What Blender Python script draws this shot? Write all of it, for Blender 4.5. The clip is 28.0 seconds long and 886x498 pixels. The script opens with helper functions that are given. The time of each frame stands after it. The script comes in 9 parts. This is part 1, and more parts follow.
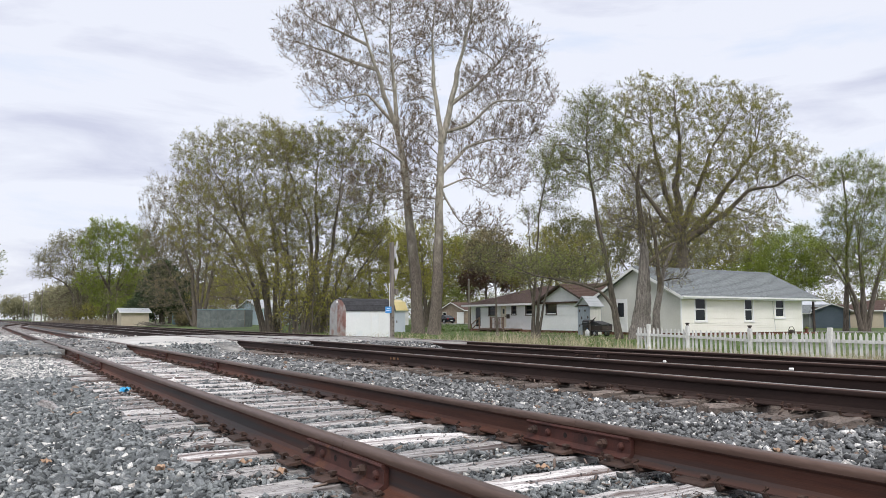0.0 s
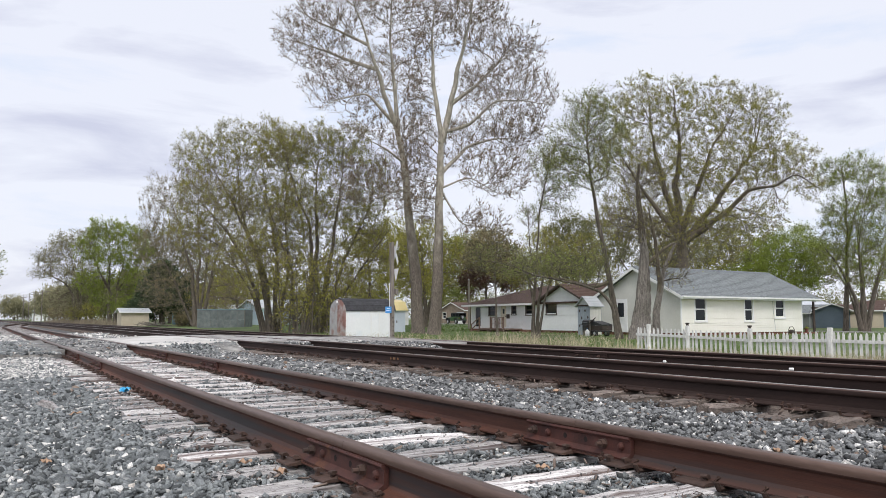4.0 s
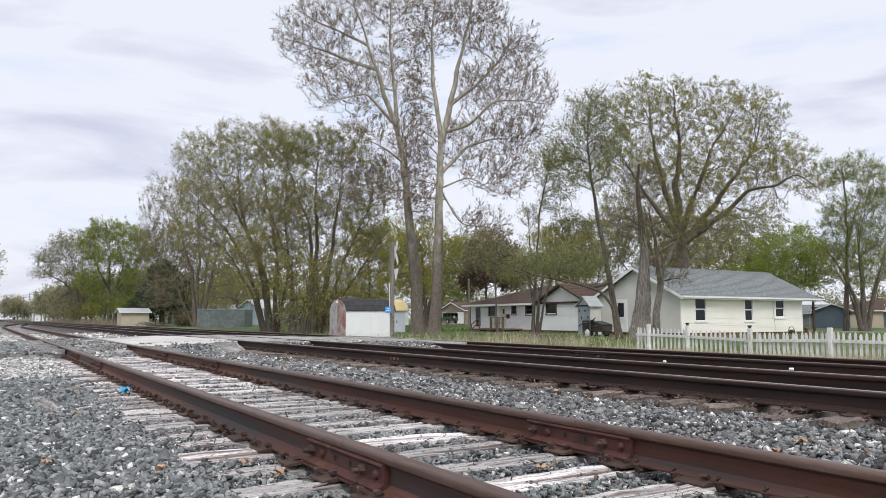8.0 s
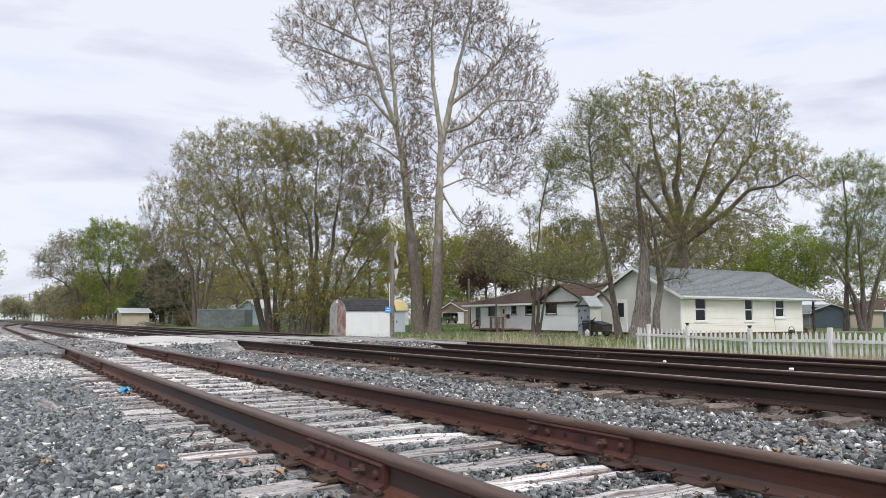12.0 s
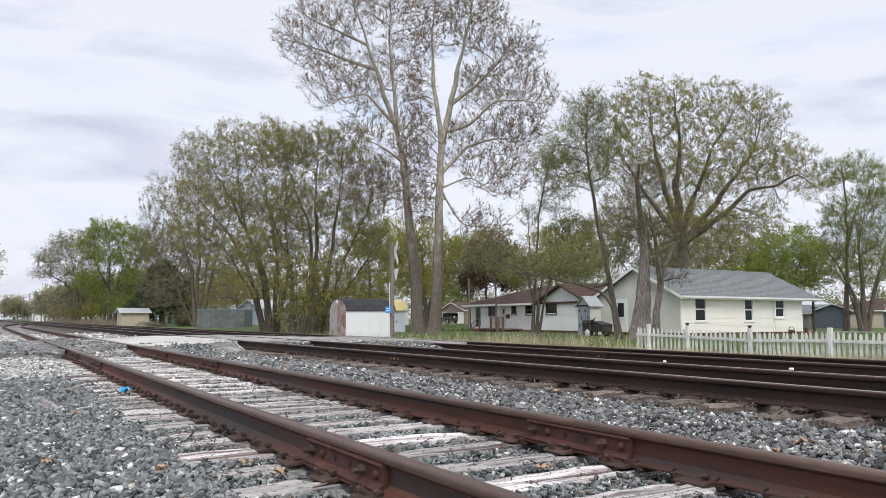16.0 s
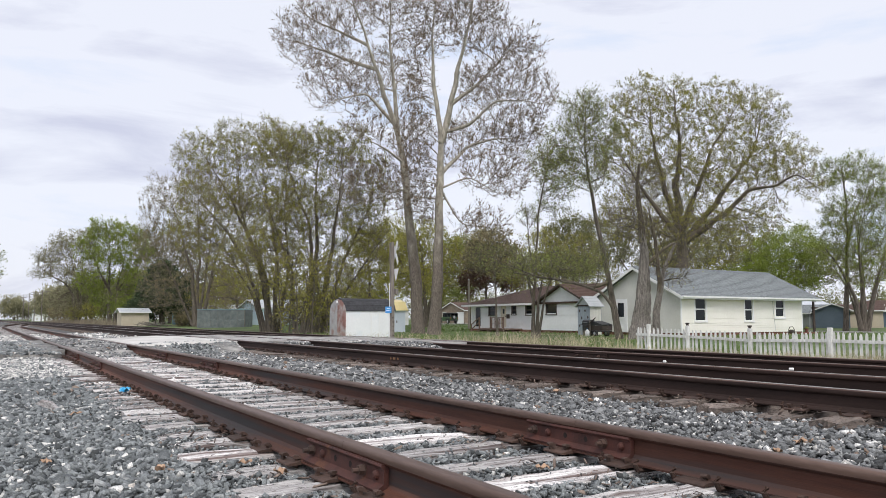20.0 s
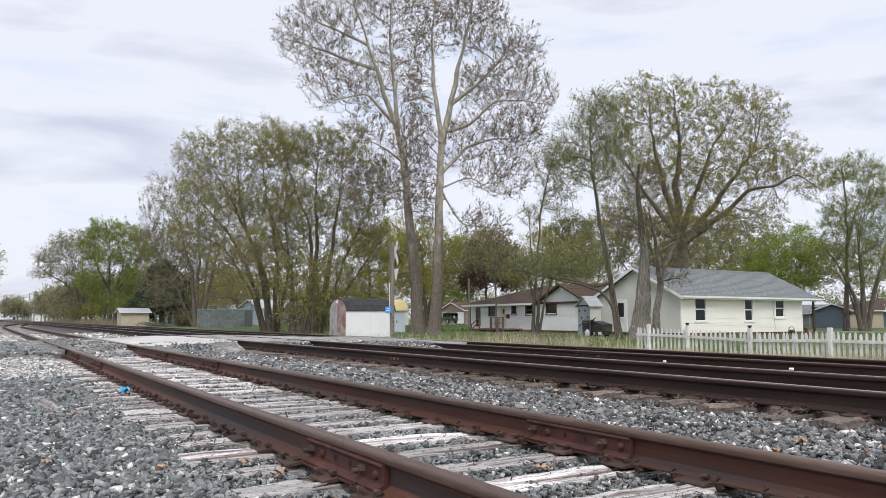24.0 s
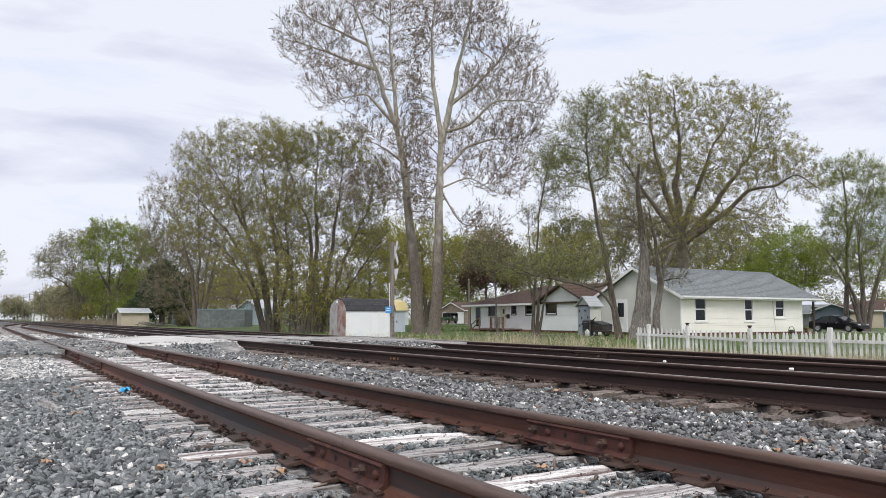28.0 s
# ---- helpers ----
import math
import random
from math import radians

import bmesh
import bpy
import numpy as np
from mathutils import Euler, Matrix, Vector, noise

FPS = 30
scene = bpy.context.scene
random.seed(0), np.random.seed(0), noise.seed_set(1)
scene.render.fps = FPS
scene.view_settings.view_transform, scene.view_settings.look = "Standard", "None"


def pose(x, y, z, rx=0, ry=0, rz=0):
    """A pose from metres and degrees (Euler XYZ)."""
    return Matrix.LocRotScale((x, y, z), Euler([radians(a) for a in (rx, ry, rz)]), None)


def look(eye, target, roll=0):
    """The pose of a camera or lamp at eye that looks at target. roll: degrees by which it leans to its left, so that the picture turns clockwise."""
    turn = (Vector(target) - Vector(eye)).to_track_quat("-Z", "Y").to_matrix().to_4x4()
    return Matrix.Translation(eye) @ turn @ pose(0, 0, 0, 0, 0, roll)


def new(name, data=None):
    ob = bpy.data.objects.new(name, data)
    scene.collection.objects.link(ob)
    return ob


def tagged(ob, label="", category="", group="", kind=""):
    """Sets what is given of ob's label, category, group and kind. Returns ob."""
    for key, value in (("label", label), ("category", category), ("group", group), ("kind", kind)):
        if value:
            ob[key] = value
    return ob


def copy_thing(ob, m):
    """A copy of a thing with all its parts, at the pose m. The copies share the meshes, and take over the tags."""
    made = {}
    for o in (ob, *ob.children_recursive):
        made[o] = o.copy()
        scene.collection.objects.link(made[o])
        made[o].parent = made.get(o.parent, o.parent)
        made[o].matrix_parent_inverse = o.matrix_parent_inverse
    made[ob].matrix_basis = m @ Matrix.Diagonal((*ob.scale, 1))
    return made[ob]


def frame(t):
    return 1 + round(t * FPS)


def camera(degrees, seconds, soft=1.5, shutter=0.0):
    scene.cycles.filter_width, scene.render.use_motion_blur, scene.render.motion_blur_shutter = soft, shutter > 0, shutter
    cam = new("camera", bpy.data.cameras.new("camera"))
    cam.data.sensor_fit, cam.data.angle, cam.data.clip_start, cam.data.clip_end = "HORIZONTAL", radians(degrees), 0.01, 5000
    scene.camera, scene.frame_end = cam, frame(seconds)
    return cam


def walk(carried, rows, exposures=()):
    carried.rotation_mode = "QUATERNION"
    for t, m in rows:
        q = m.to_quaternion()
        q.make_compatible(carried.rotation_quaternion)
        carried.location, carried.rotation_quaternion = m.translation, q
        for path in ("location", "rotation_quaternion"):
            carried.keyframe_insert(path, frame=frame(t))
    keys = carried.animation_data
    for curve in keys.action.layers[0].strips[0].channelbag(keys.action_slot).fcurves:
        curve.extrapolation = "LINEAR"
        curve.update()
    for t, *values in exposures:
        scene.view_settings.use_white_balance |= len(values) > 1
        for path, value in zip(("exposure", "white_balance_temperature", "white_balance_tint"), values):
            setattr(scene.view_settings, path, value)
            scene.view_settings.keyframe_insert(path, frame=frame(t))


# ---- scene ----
EYE = (0.0, 0.0, 0.786)
YAW, PITCH = 1.0266, 0.0922
AIM = (-math.sin(YAW) * math.cos(PITCH), math.cos(YAW) * math.cos(PITCH), 0.786 + math.sin(PITCH))
cam = camera(60.49, 28.0, soft=0.7)
STILL = look(EYE, AIM, 0.0)
walk(cam, [(0.0, STILL), (28.0, STILL)], exposures=[(0.0, 0.0), (28.0, 0.0)])

# ---- world and sun: a bright overcast spring sky ----
SUN_EL, SUN_AZ = radians(52), radians(118)   # azimuth clockwise from +Y
world = bpy.data.worlds.new("overcast_sky")
scene.world = world
world.use_nodes = True
wt = world.node_tree
bg = wt.nodes["Background"]
sky = wt.nodes.new("ShaderNodeTexSky")
sky.sky_type, sky.sun_disc = "NISHITA", False
sky.sun_elevation, sky.sun_rotation, sky.dust_density = SUN_EL, SUN_AZ, 3.0
gain = wt.nodes.new("ShaderNodeMix")
gain.data_type, gain.blend_type = "RGBA", "MULTIPLY"
gain.inputs[0].default_value = 1.0
gain.inputs[7].default_value = (0.11, 0.11, 0.11, 1)
cover = wt.nodes.new("ShaderNodeMix")
cover.data_type = "RGBA"
cover.inputs[0].default_value = 0.86
cover.inputs[7].default_value = (0.955, 0.98, 1.085, 1)
wt.links.new(sky.outputs[0], gain.inputs[6])
wt.links.new(gain.outputs[2], cover.inputs[6])
wt.links.new(cover.outputs[2], bg.inputs[0])
bg.inputs[1].default_value = 1.0
sun_data = bpy.data.lights.new("sun", "SUN")
sun_data.energy, sun_data.angle, sun_data.color = 2.3, radians(25), (1.0, 0.965, 0.91)
sun = new("sun", sun_data)
SUN_DIR = Vector((math.sin(SUN_AZ) * math.cos(SUN_EL), math.cos(SUN_AZ) * math.cos(SUN_EL), math.sin(SUN_EL)))
sun.matrix_world = look(SUN_DIR * 50, (0, 0, 0))


# ---- materials ----
def surface(name, dark, light, scale=6.0, rough=0.8, bump=0.3, metal=0.0, fine=60.0, stain=None, stain_scale=0.7, stain_cut=0.6,
            stretch=(1, 1, 1), vary=0.0, island=False, fine_mix=0.35, translucent=0.0, dist=0.01, spec=0.5, crack=None):
    """Procedural surface: two colours by broad and fine noise, an optional stain, relief, and variation per piece."""
    m = bpy.data.materials.new(name)
    m.use_nodes = True
    nt = m.node_tree
    n, ln = nt.nodes, nt.links.new
    bsdf = n["Principled BSDF"]
    co = n.new("ShaderNodeTexCoord")
    info = n.new("ShaderNodeObjectInfo")
    shift = n.new("ShaderNodeVectorMath")
    shift.operation = "MULTIPLY_ADD"
    ln(info.outputs["Random"], shift.inputs[0])
    shift.inputs[1].default_value = (37.0, 53.0, 71.0)
    ln(co.outputs["Object"], shift.inputs[2])
    mp = n.new("ShaderNodeMapping")
    mp.inputs["Scale"].default_value = stretch
    ln(shift.outputs[0], mp.inputs[0])
    broad = n.new("ShaderNodeTexNoise")
    broad.inputs["Scale"].default_value, broad.inputs["Detail"].default_value = scale, 5
    grain = n.new("ShaderNodeTexNoise")
    grain.inputs["Scale"].default_value, grain.inputs["Detail"].default_value = fine, 3
    ln(mp.outputs[0], broad.inputs[0]), ln(mp.outputs[0], grain.inputs[0])
    both = n.new("ShaderNodeMix")
    both.inputs[0].default_value = fine_mix
    ln(broad.outputs[0], both.inputs[2]), ln(grain.outputs[0], both.inputs[3])
    span = n.new("ShaderNodeMapRange")
    span.inputs[1].default_value, span.inputs[2].default_value = 0.33, 0.67
    ln(both.outputs[0], span.inputs[0])
    mix = n.new("ShaderNodeMix")
    mix.data_type = "RGBA"
    mix.inputs[6].default_value, mix.inputs[7].default_value = (*dark, 1), (*light, 1)
    ln(span.outputs[0], mix.inputs[0])
    out = mix.outputs[2]
    if stain:
        sn = n.new("ShaderNodeTexNoise")
        sn.inputs["Scale"].default_value, sn.inputs["Detail"].default_value = stain_scale, 6
        ln(mp.outputs[0], sn.inputs[0])
        cut = n.new("ShaderNodeMapRange")
        cut.inputs[1].default_value, cut.inputs[2].default_value = stain_cut - 0.08, stain_cut + 0.08
        ln(sn.outputs[0], cut.inputs[0])
        sm = n.new("ShaderNodeMix")
        sm.data_type = "RGBA"
        sm.inputs[7].default_value = (*stain, 1)
        ln(cut.outputs[0], sm.inputs[0]), ln(out, sm.inputs[6])
        out = sm.outputs[2]
    if crack:
        cm, cn, cd = n.new("ShaderNodeMapping"), n.new("ShaderNodeTexNoise"), n.new("ShaderNodeMath")
        cm.inputs["Scale"].default_value = (1.0, 0.16, 1.0)
        cn.inputs["Scale"].default_value, cn.inputs["Detail"].default_value = 6.0, 5
        ln(mp.outputs[0], cm.inputs[0]), ln(cm.outputs[0], cn.inputs[0])
        cd.operation = "COMPARE"
        cd.inputs[1].default_value, cd.inputs[2].default_value = 0.5, 0.0075
        ln(cn.outputs[0], cd.inputs[0])
        sm = n.new("ShaderNodeMix")
        sm.data_type = "RGBA"
        sm.inputs[7].default_value = (*crack, 1)
        ln(cd.outputs[0], sm.inputs[0]), ln(out, sm.inputs[6])
        out = sm.outputs[2]
    if vary:
        hv = n.new("ShaderNodeHueSaturation")
        vr = n.new("ShaderNodeMapRange")
        vr.inputs[3].default_value, vr.inputs[4].default_value = 1 - vary, 1 + vary
        src = info.outputs["Random"]
        if island:
            src = n.new("ShaderNodeNewGeometry").outputs["Random Per Island"]
        ln(src, vr.inputs[0]), ln(vr.outputs[0], hv.inputs["Value"]), ln(out, hv.inputs["Color"])
        out = hv.outputs[0]
    ln(out, bsdf.inputs["Base Color"])
    bsdf.inputs["Roughness"].default_value = rough
    bsdf.inputs["Metallic"].default_value = metal
    bsdf.inputs["Specular IOR Level"].default_value = spec
    if bump:
        bp = n.new("ShaderNodeBump")
        bp.inputs["Strength"].default_value, bp.inputs["Distance"].default_value = bump, dist
        ln(both.outputs[0], bp.inputs["Height"]), ln(bp.outputs[0], bsdf.inputs["Normal"])
    if translucent:
        tr = n.new("ShaderNodeBsdfTranslucent")
        ln(out, tr.inputs[0])
        ms = n.new("ShaderNodeMixShader")
        ms.inputs[0].default_value = translucent
        ln(bsdf.outputs[0], ms.inputs[1]), ln(tr.outputs[0], ms.inputs[2])
        ln(ms.outputs[0], n["Material Output"].inputs[0])
    return m


def stone_mat(name, stops, fine=110.0, bump=0.8):
    """Crushed stone: each piece takes its own tone from a ramp, with a little grain."""
    m = bpy.data.materials.new(name)
    m.use_nodes = True
    nt = m.node_tree
    n, ln = nt.nodes, nt.links.new
    bsdf = n["Principled BSDF"]
    geo = n.new("ShaderNodeNewGeometry")
    ramp = n.new("ShaderNodeValToRGB")
    ramp.color_ramp.interpolation = "CONSTANT"
    el = ramp.color_ramp.elements
    el[0].position, el[0].color = stops[0][0], (*stops[0][1], 1)
    el[1].position, el[1].color = stops[1][0], (*stops[1][1], 1)
    for at, c in stops[2:]:
        e = el.new(at)
        e.color = (*c, 1)
    ln(geo.outputs["Random Per Island"], ramp.inputs[0])
    co = n.new("ShaderNodeTexCoord")
    gr = n.new("ShaderNodeTexNoise")
    gr.inputs["Scale"].default_value, gr.inputs["Detail"].default_value = fine, 6
    ln(co.outputs["Object"], gr.inputs[0])
    mr = n.new("ShaderNodeMapRange")
    mr.inputs[1].default_value, mr.inputs[2].default_value, mr.inputs[3].default_value, mr.inputs[4].default_value = 0.32, 0.68, 0.68, 1.3
    ln(gr.outputs[0], mr.inputs[0])
    hv = n.new("ShaderNodeHueSaturation")
    ln(mr.outputs[0], hv.inputs["Value"]), ln(ramp.outputs[0], hv.inputs["Color"])
    ln(hv.outputs[0], bsdf.inputs["Base Color"])
    bsdf.inputs["Roughness"].default_value = 0.85
    bp = n.new("ShaderNodeBump")
    bp.inputs["Strength"].default_value, bp.inputs["Distance"].default_value = bump, 0.007
    ln(gr.outputs[0], bp.inputs["Height"]), ln(bp.outputs[0], bsdf.inputs["Normal"])
    return m


def glass_mat(name, tint, rough=0.05):
    m = bpy.data.materials.new(name)
    m.use_nodes = True
    b = m.node_tree.nodes["Principled BSDF"]
    b.inputs["Base Color"].default_value = (*tint, 1)
    b.inputs["Roughness"].default_value = rough
    b.inputs["IOR"].default_value = 1.3
    return m


STONE = stone_mat("crushed_granite", [(0.0, (0.060, 0.065, 0.066)), (0.14, (0.13, 0.14, 0.143)), (0.34, (0.20, 0.214, 0.217)), (0.56, (0.26, 0.277, 0.279)),
                                      (0.76, (0.17, 0.182, 0.185)), (0.87, (0.345, 0.355, 0.355)), (0.94, (0.27, 0.21, 0.17)), (0.952, (0.52, 0.51, 0.485)), (0.977, (0.74, 0.72, 0.69))])
STONE_DARK = stone_mat("dark_mixed_ballast", [(0.0, (0.045, 0.046, 0.047)), (0.18, (0.12, 0.124, 0.126)), (0.38, (0.195, 0.20, 0.202)), (0.58, (0.27, 0.275, 0.275)), (0.76, (0.16, 0.164, 0.166)), (0.86, (0.37, 0.37, 0.365)), (0.915, (0.22, 0.155, 0.115)), (0.935, (0.52, 0.50, 0.48)), (0.965, (0.76, 0.74, 0.71))])
STONE_PALE = stone_mat("pale_limestone_chips", [(0.0, (0.16, 0.17, 0.175)), (0.2, (0.25, 0.255, 0.25)), (0.36, (0.40, 0.39, 0.375)), (0.52, (0.56, 0.545, 0.52)), (0.72, (0.74, 0.72, 0.69))])
STONE_WHITE = stone_mat("white_limestone", [(0.0, (0.62, 0.60, 0.57)), (0.4, (0.74, 0.73, 0.70)), (0.8, (0.55, 0.50, 0.45))])
BED = surface("ballast_fines", (0.035, 0.036, 0.037), (0.14, 0.14, 0.138), 14, 0.95, 0.9, fine=70, stain=(0.15, 0.11, 0.085), stain_scale=0.9, stain_cut=0.63, dist=0.03, fine_mix=0.6)
RUST = surface("rusted_rail_steel", (0.044, 0.018, 0.013), (0.132, 0.053, 0.033), 3.0, 0.72, 0.4, 0.1, 90, stain=(0.039, 0.035, 0.036), stain_scale=1.9, stain_cut=0.565, stretch=(0.13, 1, 5), dist=0.003, spec=0.35)
RUST_B = surface("brown_rail_steel", (0.021, 0.013, 0.011), (0.050, 0.029, 0.024), 3.0, 0.78, 0.25, 0.1, 90, stretch=(0.25, 1, 3), dist=0.003, spec=0.3)
RUST_RED = surface("red_rust_joint_steel", (0.032, 0.012, 0.010), (0.100, 0.033, 0.024), 9, 0.75, 0.5, 0.1, 120, stain=(0.17, 0.068, 0.024), stain_scale=5, stain_cut=0.68, dist=0.003)
IRON = surface("dark_rusty_iron", (0.04, 0.025, 0.020), (0.10, 0.057, 0.043), 12, 0.8, 0.4, 0.1, 120, vary=0.25, dist=0.003)
HEAD_DULL = surface("dull_rail_head", (0.076, 0.044, 0.033), (0.170, 0.110, 0.086), 4, 0.44, 0.12, 0.45, 80, stretch=(0.15, 1, 1), dist=0.002)
HEAD_WORN = surface("worn_bright_rail_head", (0.24, 0.215, 0.20), (0.42, 0.39, 0.37), 4, 0.30, 0.05, 0.75, 80, stretch=(0.1, 1, 1), dist=0.002)
TIE = surface("weathered_grey_tie_wood", (0.27, 0.235, 0.225), (0.88, 0.855, 0.84), 4, 0.9, 1.0, fine=22, stain=(0.13, 0.095, 0.085), stain_scale=2.2, stain_cut=0.565, stretch=(9, 0.3, 9), vary=0.36, dist=0.012, fine_mix=0.55, crack=(0.028, 0.022, 0.02))
TIE_DARK = surface("dark_creosote_tie_wood", (0.040, 0.032, 0.028), (0.26, 0.21, 0.18), 4, 0.9, 0.9, fine=22, stretch=(9, 0.3, 9), vary=0.3, dist=0.012, fine_mix=0.5, crack=(0.015, 0.012, 0.011))
CONCRETE = surface("pale_concrete", (0.46, 0.44, 0.42), (0.62, 0.60, 0.57), 0.8, 0.9, 0.35, fine=28, stain=(0.33, 0.31, 0.29), stain_scale=0.6, stain_cut=0.62, dist=0.01)
CONCRETE_GREY = surface("grey_dirty_concrete", (0.23, 0.22, 0.21), (0.46, 0.44, 0.42), 2.5, 0.9, 0.6, fine=24, stain=(0.16, 0.15, 0.14), stain_scale=1.4, stain_cut=0.56, dist=0.02)
ASPHALT = surface("grey_worn_asphalt", (0.085, 0.083, 0.08), (0.30, 0.29, 0.275), 4.5, 0.95, 1.0, fine=26, stain=(0.40, 0.385, 0.36), stain_scale=1.6, stain_cut=0.56, dist=0.03, fine_mix=0.55)
GRASS_GROUND = surface("spring_lawn_soil", (0.045, 0.075, 0.02), (0.12, 0.17, 0.045), 0.35, 0.95, 0.6, fine=9, stain=(0.20, 0.175, 0.09), stain_scale=0.12, stain_cut=0.64, dist=0.05)
LAWN = surface("green_grass_blades", (0.07, 0.12, 0.022), (0.15, 0.22, 0.05), 0.5, 0.8, 0, fine=20, vary=0.35, island=True, translucent=0.3)
DRY = surface("dry_straw_grass", (0.34, 0.29, 0.19), (0.60, 0.53, 0.38), 0.7, 0.85, 0, fine=20, vary=0.3, island=True, translucent=0.25)
SIDING = surface("cream_vinyl_siding", (0.79, 0.77, 0.69), (0.87, 0.85, 0.785), 0.6, 0.55, 0.05, fine=9, stain=(0.62, 0.61, 0.53), stain_scale=0.5, stain_cut=0.72)
# darker copy of the cream siding: shade of the dimmer walls put into colour
SIDING_DIM = surface("grey_white_siding", (0.57, 0.56, 0.515), (0.69, 0.68, 0.635), 0.6, 0.6, 0.05, fine=9)
SIDING_WHITE = surface("white_board_siding", (0.70, 0.71, 0.72), (0.82, 0.83, 0.84), 0.5, 0.6, 0.05, fine=9, stain=(0.6, 0.6, 0.58), stain_scale=0.6, stain_cut=0.68)
TRIM = surface("white_painted_trim", (0.78, 0.78, 0.78), (0.86, 0.86, 0.86), 2, 0.5, 0.05, fine=30)
SHINGLE = surface("grey_asphalt_shingle", (0.075, 0.085, 0.09), (0.25, 0.27, 0.275), 5.0, 0.95, 0.5, fine=11, stretch=(1, 1, 1), dist=0.02, fine_mix=0.6, vary=0.18)
SYC_BARK = surface("sycamore_bark_brown_below_pale_above", (0.17, 0.15, 0.12), (0.50, 0.46, 0.39), 2.6, 0.9, 0.5, fine=12, stretch=(2, 2, 0.7), dist=0.03)
_n, _l = SYC_BARK.node_tree.nodes, SYC_BARK.node_tree.links.new
_sep, _add, _rng, _mix, _noi = _n.new("ShaderNodeSeparateXYZ"), _n.new("ShaderNodeMath"), _n.new("ShaderNodeMapRange"), _n.new("ShaderNodeMix"), _n.new("ShaderNodeTexNoise")
_mix.data_type, _add.operation, _add.inputs[2].default_value = "RGBA", "MULTIPLY_ADD", -4.0
_noi.inputs["Scale"].default_value, _noi.inputs["Detail"].default_value = 1.6, 6
_co = [q for q in _n if q.bl_idname == "ShaderNodeTexCoord"][0]
_base = _n["Principled BSDF"].inputs["Base Color"]
_l(_co.outputs["Object"], _sep.inputs[0]), _l(_co.outputs["Object"], _noi.inputs[0])
_l(_noi.outputs[0], _add.inputs[0])
_add.inputs[1].default_value = 8.0
_sum = _n.new("ShaderNodeMath")
_l(_add.outputs[0], _sum.inputs[0]), _l(_sep.outputs[2], _sum.inputs[1]), _l(_sum.outputs[0], _rng.inputs[0])
_rng.inputs[1].default_value, _rng.inputs[2].default_value = 5.0, 10.0
_low = _n.new("ShaderNodeValToRGB")
_low.color_ramp.elements[0].position, _low.color_ramp.elements[0].color = 0.38, (0.095, 0.075, 0.06, 1)
_low.color_ramp.elements[1].position, _low.color_ramp.elements[1].color = 0.64, (0.20, 0.17, 0.142, 1)
_grit = _n.new("ShaderNodeTexNoise")
_grit.inputs["Scale"].default_value, _grit.inputs["Detail"].default_value = 13.0, 8
_squash = _n.new("ShaderNodeMapping")
_squash.inputs["Scale"].default_value = (1.3, 1.3, 0.55)
_l(_co.outputs["Object"], _squash.inputs[0]), _l(_squash.outputs[0], _grit.inputs[0]), _l(_grit.outputs[0], _low.inputs[0])
_l(_low.outputs[0], _mix.inputs[6])
_l(_base.links[0].from_socket, _mix.inputs[7]), _l(_rng.outputs[0], _mix.inputs[0]), _l(_mix.outputs[2], _base)
SHINGLE_BROWN = surface("brown_asphalt_shingle", (0.042, 0.024, 0.018), (0.115, 0.070, 0.054), 3.0, 0.95, 0.5, fine=14, dist=0.02, fine_mix=0.6, vary=0.15)
SHINGLE_BLACK = surface("black_roofing_felt", (0.012, 0.012, 0.014), (0.05, 0.05, 0.055), 2.5, 0.85, 0.5, fine=14, dist=0.02, vary=0.25)
GLASS = glass_mat("dark_window_glass", (0.018, 0.021, 0.024))
BRICK_RED = surface("red_brown_masonry", (0.12, 0.045, 0.035), (0.23, 0.10, 0.075), 4, 0.9, 0.4, fine=30)
PICKET = surface("weathered_white_paint", (0.47, 0.46, 0.44), (0.80, 0.795, 0.78), 6, 0.7, 0.3, fine=50, stain=(0.36, 0.34, 0.30), stain_scale=3.0, stain_cut=0.66, stretch=(3, 3, 0.6), vary=0.09)
POLE_WOOD = surface("weathered_pole_wood", (0.11, 0.095, 0.08), (0.27, 0.24, 0.21), 5, 0.9, 0.6, fine=50, stretch=(5, 5, 0.4))
BARK = surface("grey_brown_bark", (0.045, 0.036, 0.028), (0.235, 0.20, 0.165), 5, 0.95, 1.0, fine=18, stretch=(2.2, 2.2, 0.4), dist=0.1, fine_mix=0.45)
BARK_OLD = surface("old_grey_furrowed_bark", (0.045, 0.036, 0.031), (0.48, 0.43, 0.39), 7, 0.95, 1.0, fine=26, stretch=(3.2, 3.2, 0.28), dist=0.14, fine_mix=0.5)


